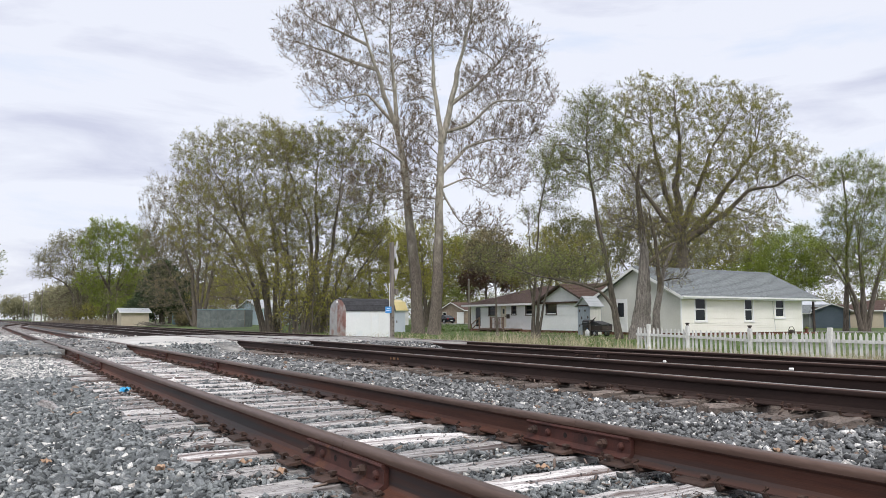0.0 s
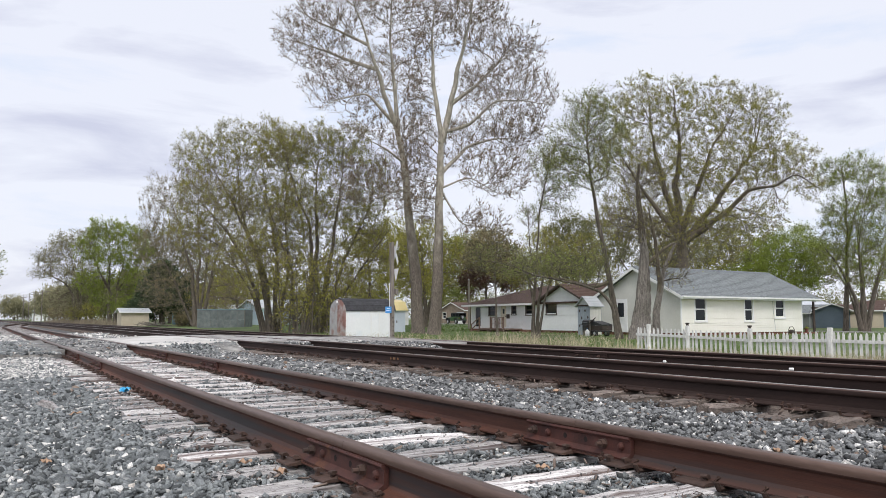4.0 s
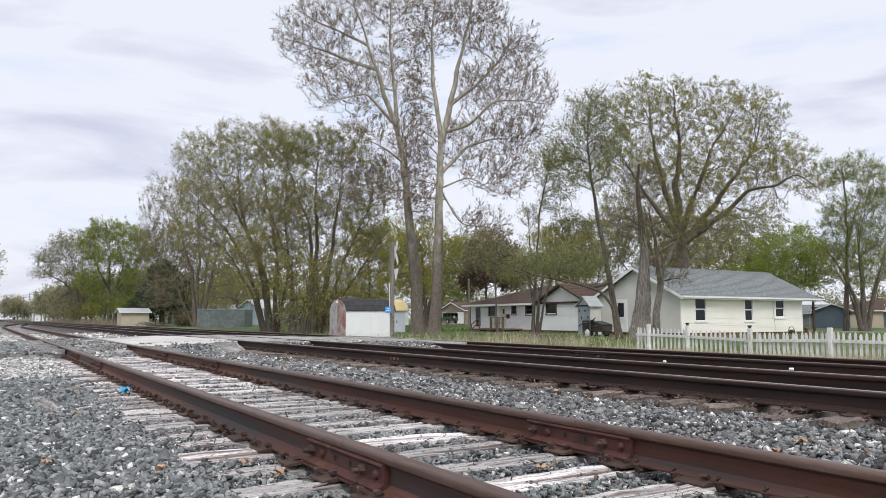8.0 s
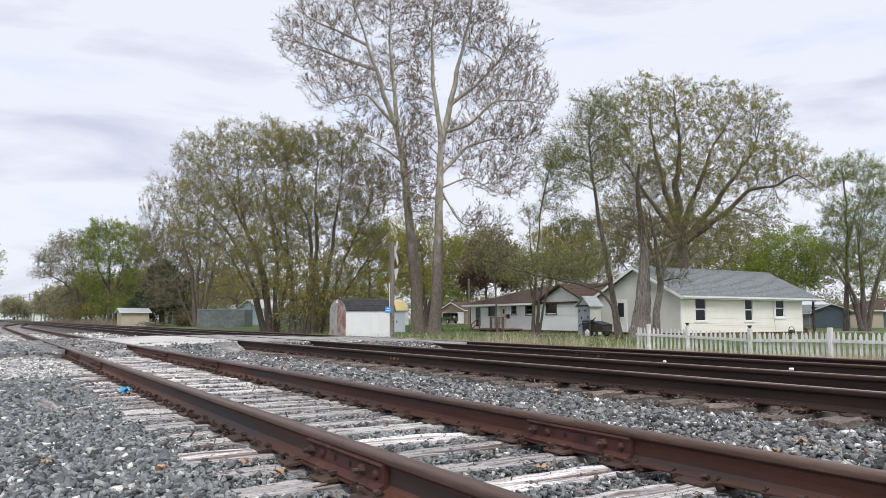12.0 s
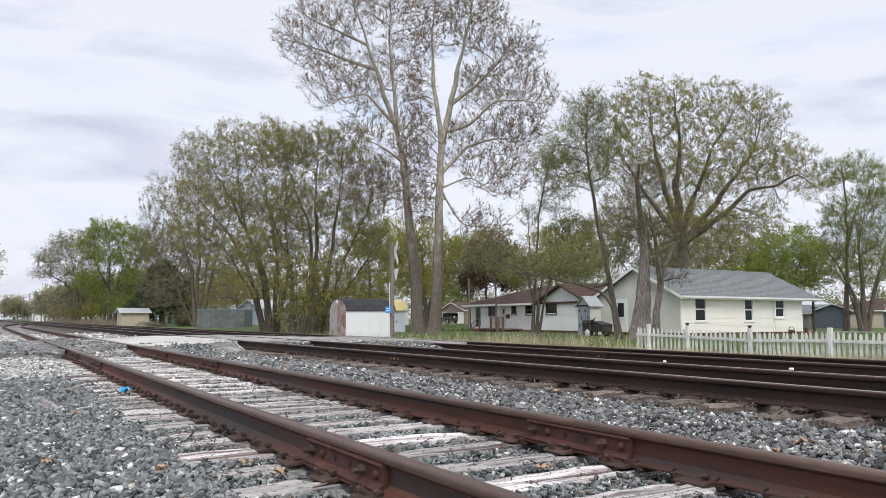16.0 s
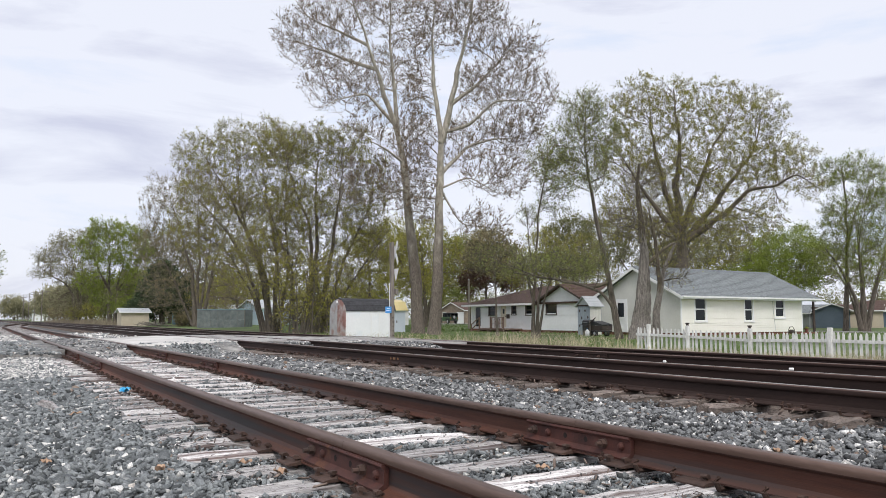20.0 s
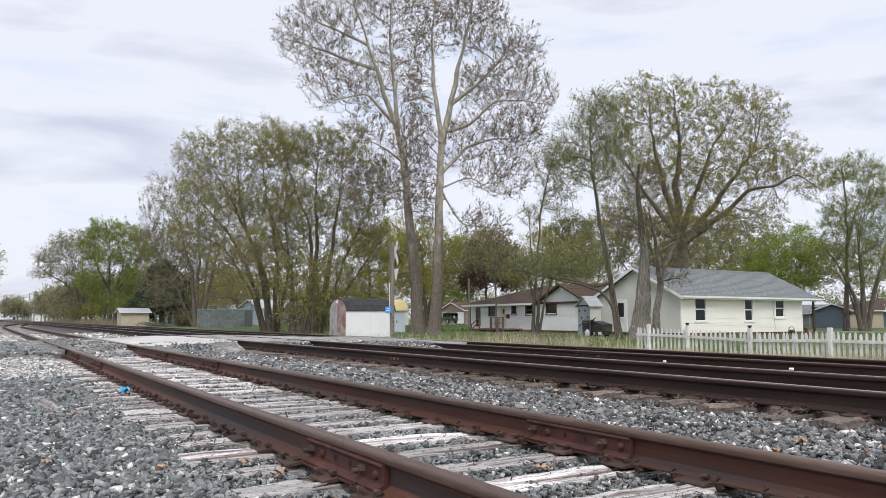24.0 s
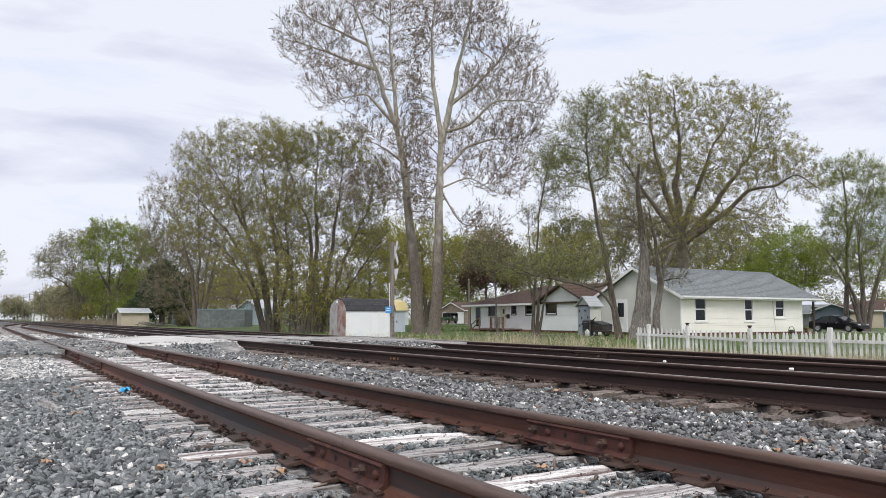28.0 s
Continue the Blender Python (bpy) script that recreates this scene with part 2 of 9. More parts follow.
# ---- mesh helpers ----
class Shape:
    """Collects vertices and faces of one mesh."""

    def __init__(self):
        self.v, self.f = [], []

    def add(self, verts, faces):
        k = len(self.v)
        self.v.extend([tuple(p) for p in verts])
        self.f.extend([tuple(i + k for i in f) for f in faces])
        return self

    def box(self, x0, x1, y0, y1, z0, z1, m=None):
        vs = [(x, y, z) for z in (z0, z1) for x, y in ((x0, y0), (x1, y0), (x1, y1), (x0, y1))]
        if m is not None:
            vs = [tuple(m @ Vector(p)) for p in vs]
        return self.add(vs, [(0, 3, 2, 1), (4, 5, 6, 7), (0, 1, 5, 4), (1, 2, 6, 5), (2, 3, 7, 6), (3, 0, 4, 7)])

    def soft_box(self, x0, x1, y0, y1, z0, z1, b=0.01, m=None):
        """A box with chamfered edges."""
        bm = bmesh.new()
        bmesh.ops.create_cube(bm, size=1.0)
        for v in bm.verts:
            v.co = Vector((x0 + (v.co.x + 0.5) * (x1 - x0), y0 + (v.co.y + 0.5) * (y1 - y0), z0 + (v.co.z + 0.5) * (z1 - z0)))
        bmesh.ops.bevel(bm, geom=bm.edges[:], offset=b, segments=1, affect="EDGES")
        if m is not None:
            bm.transform(m)
        bm.verts.index_update()
        self.add([v.co for v in bm.verts], [[v.index for v in f.verts] for f in bm.faces])
        bm.free()
        return self

    def prism(self, outline, place, a, b):
        """Extrudes a 2D outline from a to b; place(u, v, w) gives the 3D point."""
        n = len(outline)
        vs = [place(u, v, a) for u, v in outline] + [place(u, v, b) for u, v in outline]
        fs = [(i, (i + 1) % n, n + (i + 1) % n, n + i) for i in range(n)]
        return self.add(vs, fs + [tuple(range(n))[::-1], tuple(range(n, 2 * n))])

    def tube(self, pts, radii, sides=8, caps=True):
        pts = [Vector(p) for p in pts]
        vs, fs = [], []
        for i, p in enumerate(pts):
            d = (pts[min(i + 1, len(pts) - 1)] - pts[max(i - 1, 0)]).normalized()
            a = d.orthogonal().normalized() if abs(d.z) < 0.99 else Vector((1, 0, 0))
            if abs(d.z) < 0.99:
                a = d.cross(Vector((0, 0, 1))).normalized()
            c = d.cross(a)
            for k in range(sides):
                t = 2 * math.pi * k / sides
                vs.append(p + (a * math.cos(t) + c * math.sin(t)) * radii[i])
        for i in range(len(pts) - 1):
            for k in range(sides):
                j = (k + 1) % sides
                fs.append((i * sides + k, i * sides + j, (i + 1) * sides + j, (i + 1) * sides + k))
        if caps:
            fs += [tuple(range(sides))[::-1], tuple(range((len(pts) - 1) * sides, len(pts) * sides))]
        return self.add(vs, fs)

    def weld(self):
        """Joins corners that coincide, so that courses form one skin."""
        seen, new_v, to = {}, [], []
        for p in self.v:
            key = (round(p[0], 4), round(p[1], 4), round(p[2], 4))
            if key not in seen:
                seen[key] = len(new_v)
                new_v.append(p)
            to.append(seen[key])
        self.v, self.f = new_v, [tuple(to[i] for i in f) for f in self.f]
        self.f = [f for f in self.f if len(set(f)) == len(f)]
        return self

    def mesh(self, name, smooth=False):
        me = bpy.data.meshes.new(name)
        me.from_pydata(self.v, [], self.f)
        if smooth:
            me.polygons.foreach_set("use_smooth", [True] * len(me.polygons))
        me.update()
        return me


def array_mesh(name, verts, faces, smooth=False):
    """A mesh from numpy arrays: verts (n, 3), faces (m, 3 or 4)."""
    me = bpy.data.meshes.new(name)
    k, m = faces.shape[1], len(faces)
    me.vertices.add(len(verts))
    me.vertices.foreach_set("co", np.ascontiguousarray(verts, dtype=np.float32).ravel())
    me.loops.add(k * m)
    me.loops.foreach_set("vertex_index", np.ascontiguousarray(faces, dtype=np.int32).ravel())
    me.polygons.add(m)
    me.polygons.foreach_set("loop_start", np.arange(0, k * m, k, dtype=np.int32))
    if smooth:
        me.polygons.foreach_set("use_smooth", np.ones(m, dtype=bool))
    me.update(calc_edges=True)
    me.validate()
    return me


def part(name, shape, material, parent=None, label="", at=None, smooth=False, kind=""):
    """Links one mesh object under a thing or a part."""
    me = shape.mesh(name, smooth) if isinstance(shape, Shape) else shape
    if not me.materials:
        me.materials.append(material)
    ob = new(name, me)
    if parent is not None:
        ob.parent = parent
    if at is not None:
        ob.matrix_basis = at
    return tagged(ob, label, kind=kind)


def thing(name, m, label, category, group="", kind=""):
    ob = new(name)
    ob.empty_display_size = 0.2
    ob.matrix_basis = m
    return tagged(ob, label, category, group, kind)


def smooth_step(a, b, x):
    t = np.clip((x - a) / (b - a), 0, 1)
    return t * t * (3 - 2 * t)


# ---- plan of the tracks (x along the rails, y across, rail foot level about 0) ----
RAIL_H, GAUGE = 0.18, 1.51
TRACKS = {"a": (1.617, 0.0), "b": (5.761, 0.069), "c": (10.60, -0.031)}   # first rail's y, tie top level
ROAD_X0, ROAD_X1 = -27.0, -18.5


def bed_height(x, y):
    """Level of the ballast between and beside the tracks."""
    z = -0.075 + 0.052 * smooth_step(3.6, 5.0, y) - 0.09 * smooth_step(8.2, 10.0, y) - 0.42 * smooth_step(12.9, 14.6, y)
    return z - 0.06 * smooth_step(-0.4, -4.0, y)


def ground_height(x, y):
    """Level of the open ground: a shallow ditch behind the tracks, then lawns, rising gently far to the west."""
    west = smooth_step(-45, -110, x)
    z = -0.47 + 0.22 * smooth_step(20, 33, y) + smooth_step(50, 64, y) * (-0.15 + 0.40 * west)
    return z + 0.25 * smooth_step(-60, -90, x) * (1 - smooth_step(40, 58, y))


GROUND = lambda x, y: float(ground_height(np.float64(x), np.float64(y)))


# ---- ground ----
def spread(lo, hi, near_lo, near_hi, step):
    a = np.arange(near_lo, near_hi + step / 2, step)
    left, right, d = [], [], step
    p = near_lo
    while p > lo:
        d *= 1.25
        p -= d
        left.append(p)
    p, d = near_hi, step
    while p < hi:
        d *= 1.25
        p += d
        right.append(p)
    return np.concatenate([left[::-1], a, right])


def grid_mesh(name, xs, ys, height):
    gx, gy = np.meshgrid(xs, ys, indexing="ij")
    z = height(gx, gy)
    verts = np.stack([gx, gy, z], -1).reshape(-1, 3)
    nx, ny = len(xs), len(ys)
    i = (np.arange(nx - 1)[:, None] * ny + np.arange(ny - 1)[None, :]).ravel()
    return array_mesh(name, verts, np.stack([i, i + ny, i + ny + 1, i + 1], 1), True)


def ground_relief(x, y):
    z = ground_height(x, y)
    under = smooth_step(-6.0, -5.0, y) * (1 - smooth_step(13.4, 15.0, y))
    z = z * (1 - under) - 0.62 * under
    near = smooth_step(-70, -60, x) * (1 - smooth_step(30, 40, x))
    return z + near * 0.02 * (np.sin(x * 1.7 + np.sin(y * 1.1) * 2) + np.sin(y * 2.3 + x * 0.6)) * smooth_step(15, 18, y)


ground = part("ground", grid_mesh("ground", spread(-4500, 4500, -130, 30, 1.0), spread(-4500, 4500, -8, 75, 0.7), ground_relief), GRASS_GROUND)
tagged(ground, "flat spring lawn and soil around the tracks", "ground", kind="structure")


def bed_relief(x, y):
    z = bed_height(x, y) - 0.02
    edge = smooth_step(-5.0, -6.2, y) + smooth_step(14.2, 15.4, y)
    n = 0.012 * np.sin(x * 9.1 + 3 * np.sin(y * 5.3)) + 0.012 * np.sin(y * 11.7 + 2 * np.sin(x * 4.1)) + 0.02 * np.sin(x * 1.3) * np.sin(y * 1.9 + x * 0.4)
    return z + n - 0.35 * edge


bed = part("trackbed", grid_mesh("trackbed", spread(-1500, 400, -28, 3, 0.19), np.arange(-6.4, 15.6, 0.2), bed_relief), BED)
tagged(bed, "grey crushed-stone trackbed under the rails", "trackbed", kind="structure")


# ---- crushed stone ----
def stone_forms(rng, count, size=(1.15, 0.85, 0.55), cuts=3):
    """Angular broken lumps: skewed blocks with some corners knocked off."""
    forms = []
    for _ in range(count):
        p = np.array([(x, y, z) for x in (-1, 1) for y in (-1, 1) for z in (-1, 1)], float)
        p *= rng.uniform(0.62, 1.12, (8, 3)) * np.array(size) * rng.uniform(0.8, 1.2, 3)
        p[:, 0] += p[:, 1] * rng.normal(0, 0.3)
        for k in rng.choice(8, cuts, replace=False):
            p[k] *= rng.uniform(0.35, 0.75)
        bm = bmesh.new()
        for q in p:
            bm.verts.new(q)
        bmesh.ops.convex_hull(bm, input=bm.verts[:])
        for v in [v for v in bm.verts if not v.link_faces]:
            bm.verts.remove(v)
        bmesh.ops.triangulate(bm, faces=bm.faces[:])
        bm.verts.index_update()
        forms.append((np.array([v.co[:] for v in bm.verts]), np.array([[v.index for v in f.verts] for f in bm.faces])))
        bm.free()
    return forms


def lying(rng, n, tilt=0.8):
    """Turns of pieces that lie on their flat sides: any heading, a moderate tilt."""
    a, t, h = rng.uniform(0, 2 * np.pi, n), rng.normal(0, tilt, n), rng.uniform(0, 2 * np.pi, n)
    ca, sa, ct, st, ch, sh = np.cos(a), np.sin(a), np.cos(t), np.sin(t), np.cos(h), np.sin(h)
    o, i = np.zeros(n), np.ones(n)
    mat = lambda rows: np.stack([np.stack(q, -1) for q in rows], 1)
    za, zh = mat([(ca, -sa, o), (sa, ca, o), (o, o, i)]), mat([(ch, -sh, o), (sh, ch, o), (o, o, i)])
    return za @ mat([(i, o, o), (o, ct, -st), (o, st, ct)]) @ zh


def turns(rng, n):
    q = rng.normal(size=(n, 4))
    q /= np.linalg.norm(q, axis=1)[:, None]
    w, x, y, z = q.T
    return np.stack([np.stack([1 - 2 * (y * y + z * z), 2 * (x * y - z * w), 2 * (x * z + y * w)], -1),
                     np.stack([2 * (x * y + z * w), 1 - 2 * (x * x + z * z), 2 * (y * z - x * w)], -1),
                     np.stack([2 * (x * z - y * w), 2 * (y * z + x * w), 1 - 2 * (x * x + y * y)], -1)], 1)


FORMS = stone_forms(np.random.default_rng(5), 26)
FORMS_SMALL = stone_forms(np.random.default_rng(6), 26, (1.1, 0.9, 0.7), 3)
FORMS_CHIP = stone_forms(np.random.default_rng(7), 16, (1.7, 0.38, 0.16), 2)


def scatter_stones(name, places, sizes, material, label, rng, forms, category="gravel"):
    n = len(places)
    kind = rng.integers(0, len(forms), n)
    rot = lying(rng, n)
    pieces = []
    for k, (fv, ff) in enumerate(forms):
        at = np.nonzero(kind == k)[0]
        if len(at):
            v = np.einsum("nij,nkj->nki", rot[at], fv[None] * sizes[at][:, None, None]) + places[at][:, None, :]
            pieces.append((v.reshape(-1, 3), (ff[None] + (np.arange(len(at)) * len(fv))[:, None, None]).reshape(-1, 3)))
    ob = part(name, array_mesh(name, *joined(pieces)), material)
    return tagged(ob, label, category, kind="stuff")


# ---- railway tracks ----
RAIL_HALF = [(0.076, 0.0), (0.076, 0.010), (0.022, 0.026), (0.0085, 0.044), (0.0085, 0.120), (0.034, 0.136), (0.0365, 0.1405), (0.0375, 0.160), (0.0362, 0.1685), (0.032, 0.175), (0.025, 0.1785), (0.012, 0.1805)]
RAIL_OUT = RAIL_HALF + [(-y, z) for y, z in RAIL_HALF[::-1]]


def rail_mesh(name, xs, side, drop, head_sides):
    """One length of rail along the points xs; side(x) and drop(x) give its y and foot level."""
    n = len(RAIL_OUT)
    s = Shape()
    vs = [(x, side(x) + y, drop(x) + z) for x in xs for y, z in RAIL_OUT]
    fs, tone = [], []
    for i in range(len(xs) - 1):
        for k in range(n):
            j = (k + 1) % n
            fs.append((i * n + k, (i + 1) * n + k, (i + 1) * n + j, i * n + j))
            z0, z1 = RAIL_OUT[k][1], RAIL_OUT[j][1]
            tone.append(2 if min(z0, z1) >= 0.1765 else (1 if min(z0, z1) >= head_sides else 0))
    fs += [tuple(range(n)), tuple(range((len(xs) - 1) * n, len(xs) * n))[::-1]]
    s.add(vs, fs)
    me = s.mesh(name, True)
    me.set_sharp_from_angle(angle=radians(32))
    for i, t in enumerate(tone):
        me.polygons[i].material_index = t
    return me


def track_bend(x):
    """The siding swings over towards the main line far to the west."""
    return 4.0 * float(smooth_step(-75, -150, np.float64(x)))


def tie_form(rng, name, length=2.59, wide=0.228, deep=0.17):
    """A split, worn sleeper: a box with a sagging, uneven top and chipped ends."""
    ny, nx = 19, 7
    ys, xs = np.linspace(-length / 2, length / 2, ny), np.linspace(-wide / 2, wide / 2, nx)
    top = rng.normal(0, 0.004, (ny, nx))
    top[:, 0] -= rng.uniform(0.004, 0.018, ny)
    top[:, -1] -= rng.uniform(0.004, 0.018, ny)
    for _ in range(4):
        groove = rng.integers(1, nx - 1)
        a = rng.integers(0, ny - 4)
        top[a:a + rng.integers(4, 11), groove] -= rng.uniform(0.008, 0.022)
    end = np.abs(ys) > length / 2 - 0.1
    top[end] -= rng.uniform(0.0, 0.014, (end.sum(), nx))
    s = Shape()
    jit = rng.normal(0, 0.009, (ny, nx))
    wob = rng.normal(0, 0.012, nx)
    vs = [(xs[i] + (jit[j, i] if i in (0, nx - 1) else 0), ys[j] + (wob[i] if j in (0, ny - 1) else 0), top[j, i]) for j in range(ny) for i in range(nx)]
    fs = [(j * nx + i, j * nx + i + 1, (j + 1) * nx + i + 1, (j + 1) * nx + i) for j in range(ny - 1) for i in range(nx - 1)]
    rim = [i for i in range(nx)] + [j * nx + nx - 1 for j in range(1, ny)] + [(ny - 1) * nx + i for i in range(nx - 2, -1, -1)] + [j * nx for j in range(ny - 2, 0, -1)]
    k = len(vs)
    vs += [(vs[r][0], vs[r][1], -deep) for r in rim]
    m = len(rim)
    fs += [(rim[i], k + i, k + (i + 1) % m, rim[(i + 1) % m]) for i in range(m)]
    s.add(vs, fs)
    return s.mesh(name)


def plate_shape():
    """Ribbed steel tie plate, bevelled at its ends."""
    s = Shape()
    out = [(-0.155, 0.0), (0.155, 0.0), (0.155, 0.008), (0.135, 0.014), (0.082, 0.018), (0.080, 0.024), (0.076, 0.024), (0.076, 0.012), (-0.076, 0.012), (-0.076, 0.024), (-0.080, 0.024), (-0.082, 0.018), (-0.135, 0.014), (-0.155, 0.008)]
    return s.prism(out, lambda u, v, w: (w, u, v), -0.092, 0.092)


def spike_shape():
    """Head of a cut spike with its lip over the rail foot."""
    s = Shape()
    s.box(-0.009, 0.009, -0.009, 0.009, -0.05, 0.022)
    s.prism([(-0.016, 0.020), (0.026, 0.012), (0.028, 0.020), (0.012, 0.034), (-0.010, 0.036), (-0.018, 0.030)], lambda u, v, w: (w, u, v), -0.016, 0.016)
    return s


def anchor_shape():
    """Spring rail anchor: a bent bar clipped under the rail foot, its jaw turned up."""
    s = Shape()
    pts = [(0, -0.098, 0.040), (0, -0.122, 0.020), (0, -0.10, -0.014), (0, 0.0, -0.022), (0, 0.10, -0.014), (0, 0.120, 0.018), (0.004, 0.098, 0.040)]
    s.tube(pts, [0.011, 0.015, 0.015, 0.011, 0.015, 0.015, 0.011], 6)
    return s


def joint_bar(parent, x, y, z, side, material, length=0.914):
    """Six-hole joint bar on one face of a rail, with nuts, bolt heads and dark discs for the shade of empty holes."""
    s = Shape()
    out = [(0.012, 0.026), (0.074, 0.014), (0.076, 0.024), (0.050, 0.038), (0.038, 0.046), (0.036, 0.110), (0.046, 0.116), (0.052, 0.126), (0.048, 0.136), (0.012, 0.132)]
    s.prism(out, lambda u, v, w: (w, u * side, v), -length / 2, length / 2)
    me = s.mesh("joint_bar")
    me.materials.append(material)
    ob = part("joint_bar", me, material, parent, "rusty bolted joint bar", pose(x, y, z))
    for k, u in enumerate((-0.388, -0.250, -0.092, 0.092, 0.250, 0.388)):
        if k in (2, 3):
            h = Shape().tube([(u, side * 0.030, 0.08), (u, side * 0.0378, 0.08)], [0.017, 0.017], 10)
            part("bolt_hole", h, HOLE_SHADE, ob, "empty dark bolt hole")
            continue
        b = Shape()
        if k in (0, 4):
            b.tube([(u, side * 0.036, 0.08), (u, side * 0.043, 0.08)], [0.028, 0.027], 12)
            b.tube([(u, side * 0.043, 0.08), (u, side * 0.070, 0.08)], [0.0255, 0.0245], 6)
            b.tube([(u, side * 0.070, 0.08), (u, side * 0.098, 0.08)], [0.0125, 0.012], 8)
            part("nut", b, IRON, ob, "square rusty nut on its bolt")
        else:
            b.tube([(u, side * 0.036, 0.08), (u, side * 0.050, 0.08), (u, side * 0.057, 0.08)], [0.024, 0.021, 0.010], 10)
            part("bolt_head", b, material, ob)
    return ob


# near-black colour that stands in for the shade inside uncut holes
HOLE_SHADE = surface("bolt_hole_shadowed_rust", (0.008, 0.006, 0.005), (0.02, 0.014, 0.012), 8, 0.95, 0)


def along(a, b, step):
    n = max(1, round(abs(b - a) / step))
    return [a + (b - a) * i / n for i in range(n + 1)]


def build_track(key, label, mats, joints, rng, head_sides, tie_mat, x_near, tie_first, pitch, bend=None):
    y1, z0 = TRACKS[key]
    track = tagged(thing("railway_track", pose(0, 0, 0), label, "railway track", "tracks of the rail line"))
    bend = bend or (lambda x: 0.0)
    for r in range(2):
        side = (lambda x, r=r: y1 + GAUGE * r + bend(x))
        cuts = [x_near, 12.0] + joints[r] + [-60.0, -160.0, -700.0]
        for a, b in zip(cuts, cuts[1:]):
            gap = 0.003 if a in joints[r] else 0.0
            me = rail_mesh("rail", along(a - gap, b, 12.0 if b > -61 else 8.0), side, lambda x: z0, head_sides)
            for m in mats:
                me.materials.append(m)
            part("rail", me, mats[0], track)
        for jx in joints[r]:
            for sd in (-1, 1):
                joint_bar(track, jx, side(jx), z0, sd, RUST_RED if key == "a" else RUST_B)
    # sleepers with plates, spikes and anchors on the near stretch
    forms = []
    for _ in range(8):
        me = tie_form(rng, "sleeper")
        me.materials.append(tie_mat)
        forms.append(me)
    plate_me, spike_me, anchor_me = plate_shape().mesh("tie_plate"), spike_shape().mesh("spike"), anchor_shape().mesh("rail_anchor")
    for me in (plate_me, spike_me, anchor_me):
        me.materials.append(IRON)
    x, spots = tie_first, []
    while x > ROAD_X1 + 0.3:
        sy = y1 + GAUGE / 2 + rng.normal(0, 0.018)
        tilt = rng.normal(0, 0.7)
        spots.append(x)
        part("sleeper", forms[rng.integers(8)], tie_mat, track, at=pose(x, sy, z0 - 0.016 + rng.normal(0, 0.003), rng.normal(0, 0.25), rng.normal(0, 0.6), tilt + (180 if rng.random() < 0.5 else 0)))
        for r in range(2):
            py = y1 + GAUGE * r
            plate = part("tie_plate", plate_me, IRON, track, at=pose(x + rng.normal(0, 0.008), py, z0 - 0.012, 0, 0, rng.normal(0, 1.2)))
            for u, v, turn in ((0.05, -0.088, 0), (-0.05, 0.088, 180), (-0.045, -0.128, 0), (0.05, 0.128, 180)):
                if abs(v) > 0.1 and rng.random() < 0.35:
                    continue
                sp = part("spike", spike_me, IRON, plate, at=pose(u, v, 0.012 + abs(rng.normal(0, 0.006)), rng.normal(0, 4), 0, turn + rng.normal(0, 8)))
            if rng.random() < 0.75:
                for dx in (-0.13, 0.13):
                    if rng.random() < 0.75:
                        part("rail_anchor", anchor_me, IRON, track, at=pose(x + dx + rng.normal(0, 0.01), py, z0, 0, 0, rng.normal(0, 3)))
        x -= pitch * (1 + rng.normal(0, 0.035))
    # the far sleepers, joined
    far = Shape()
    xx = ROAD_X0 - 0.4
    while xx > -260:
        far.box(xx - 0.11, xx + 0.11, y1 - 0.54 + bend(xx), y1 + GAUGE + 0.54 + bend(xx), z0 - 0.15, z0 - 0.008 + rng.normal(0, 0.004))
        xx -= 0.51
    xx = tie_first + pitch
    while xx < 88:
        e, k = rng.normal(0, 0.02), rng.normal(0, 0.006)
        far.box(xx - 0.113 + k, xx + 0.113 + k, y1 - 0.54 + e, y1 + GAUGE + 0.54 + e, z0 - 0.15, z0 - 0.012 + rng.normal(0, 0.004))
        xx += pitch * (1 + rng.normal(0, 0.03))
    part("far_sleeper_row", far, tie_mat, track, kind="stuff")
    return track, spots


PAINT_MARK = surface("faded_orange_paint", (0.16, 0.075, 0.035), (0.42, 0.23, 0.10), 30, 0.7, 0.1, fine=80)
rng_t = np.random.default_rng(11)
track_a, ties_a = build_track("a", "rusty siding track on weathered pale-grey wooden sleepers", [RUST, HEAD_DULL, HEAD_DULL], [[-3.58, -13.1, -16.3], [-3.57, -12.2, -15.9]], rng_t, 0.1405, TIE, 90.0, 2.55, 0.507, track_bend)
track_b, ties_b = build_track("b", "brown main-line track with polished rail heads", [RUST_B, HEAD_DULL, HEAD_WORN], [[], []], rng_t, 0.1655, TIE_DARK, 90.0, 6.0, 0.52)
track_c, ties_c = build_track("c", "dark brown track beyond the main line", [RUST_B, HEAD_DULL, HEAD_DULL], [[-11.7], [-13.4]], rng_t, 0.1655, TIE_DARK, 90.0, 10.0, 0.52)

for px, pw in ((-11.15, 0.022), (-11.03, 0.04), (-10.90, 0.018)):
    part("paint_mark", Shape().box(px - pw, px + pw, TRACKS["b"][0] - 0.0115, TRACKS["b"][0] - 0.009, TRACKS["b"][1] + 0.065, TRACKS["b"][1] + 0.105), PAINT_MARK, track_b, "faded orange paint mark")


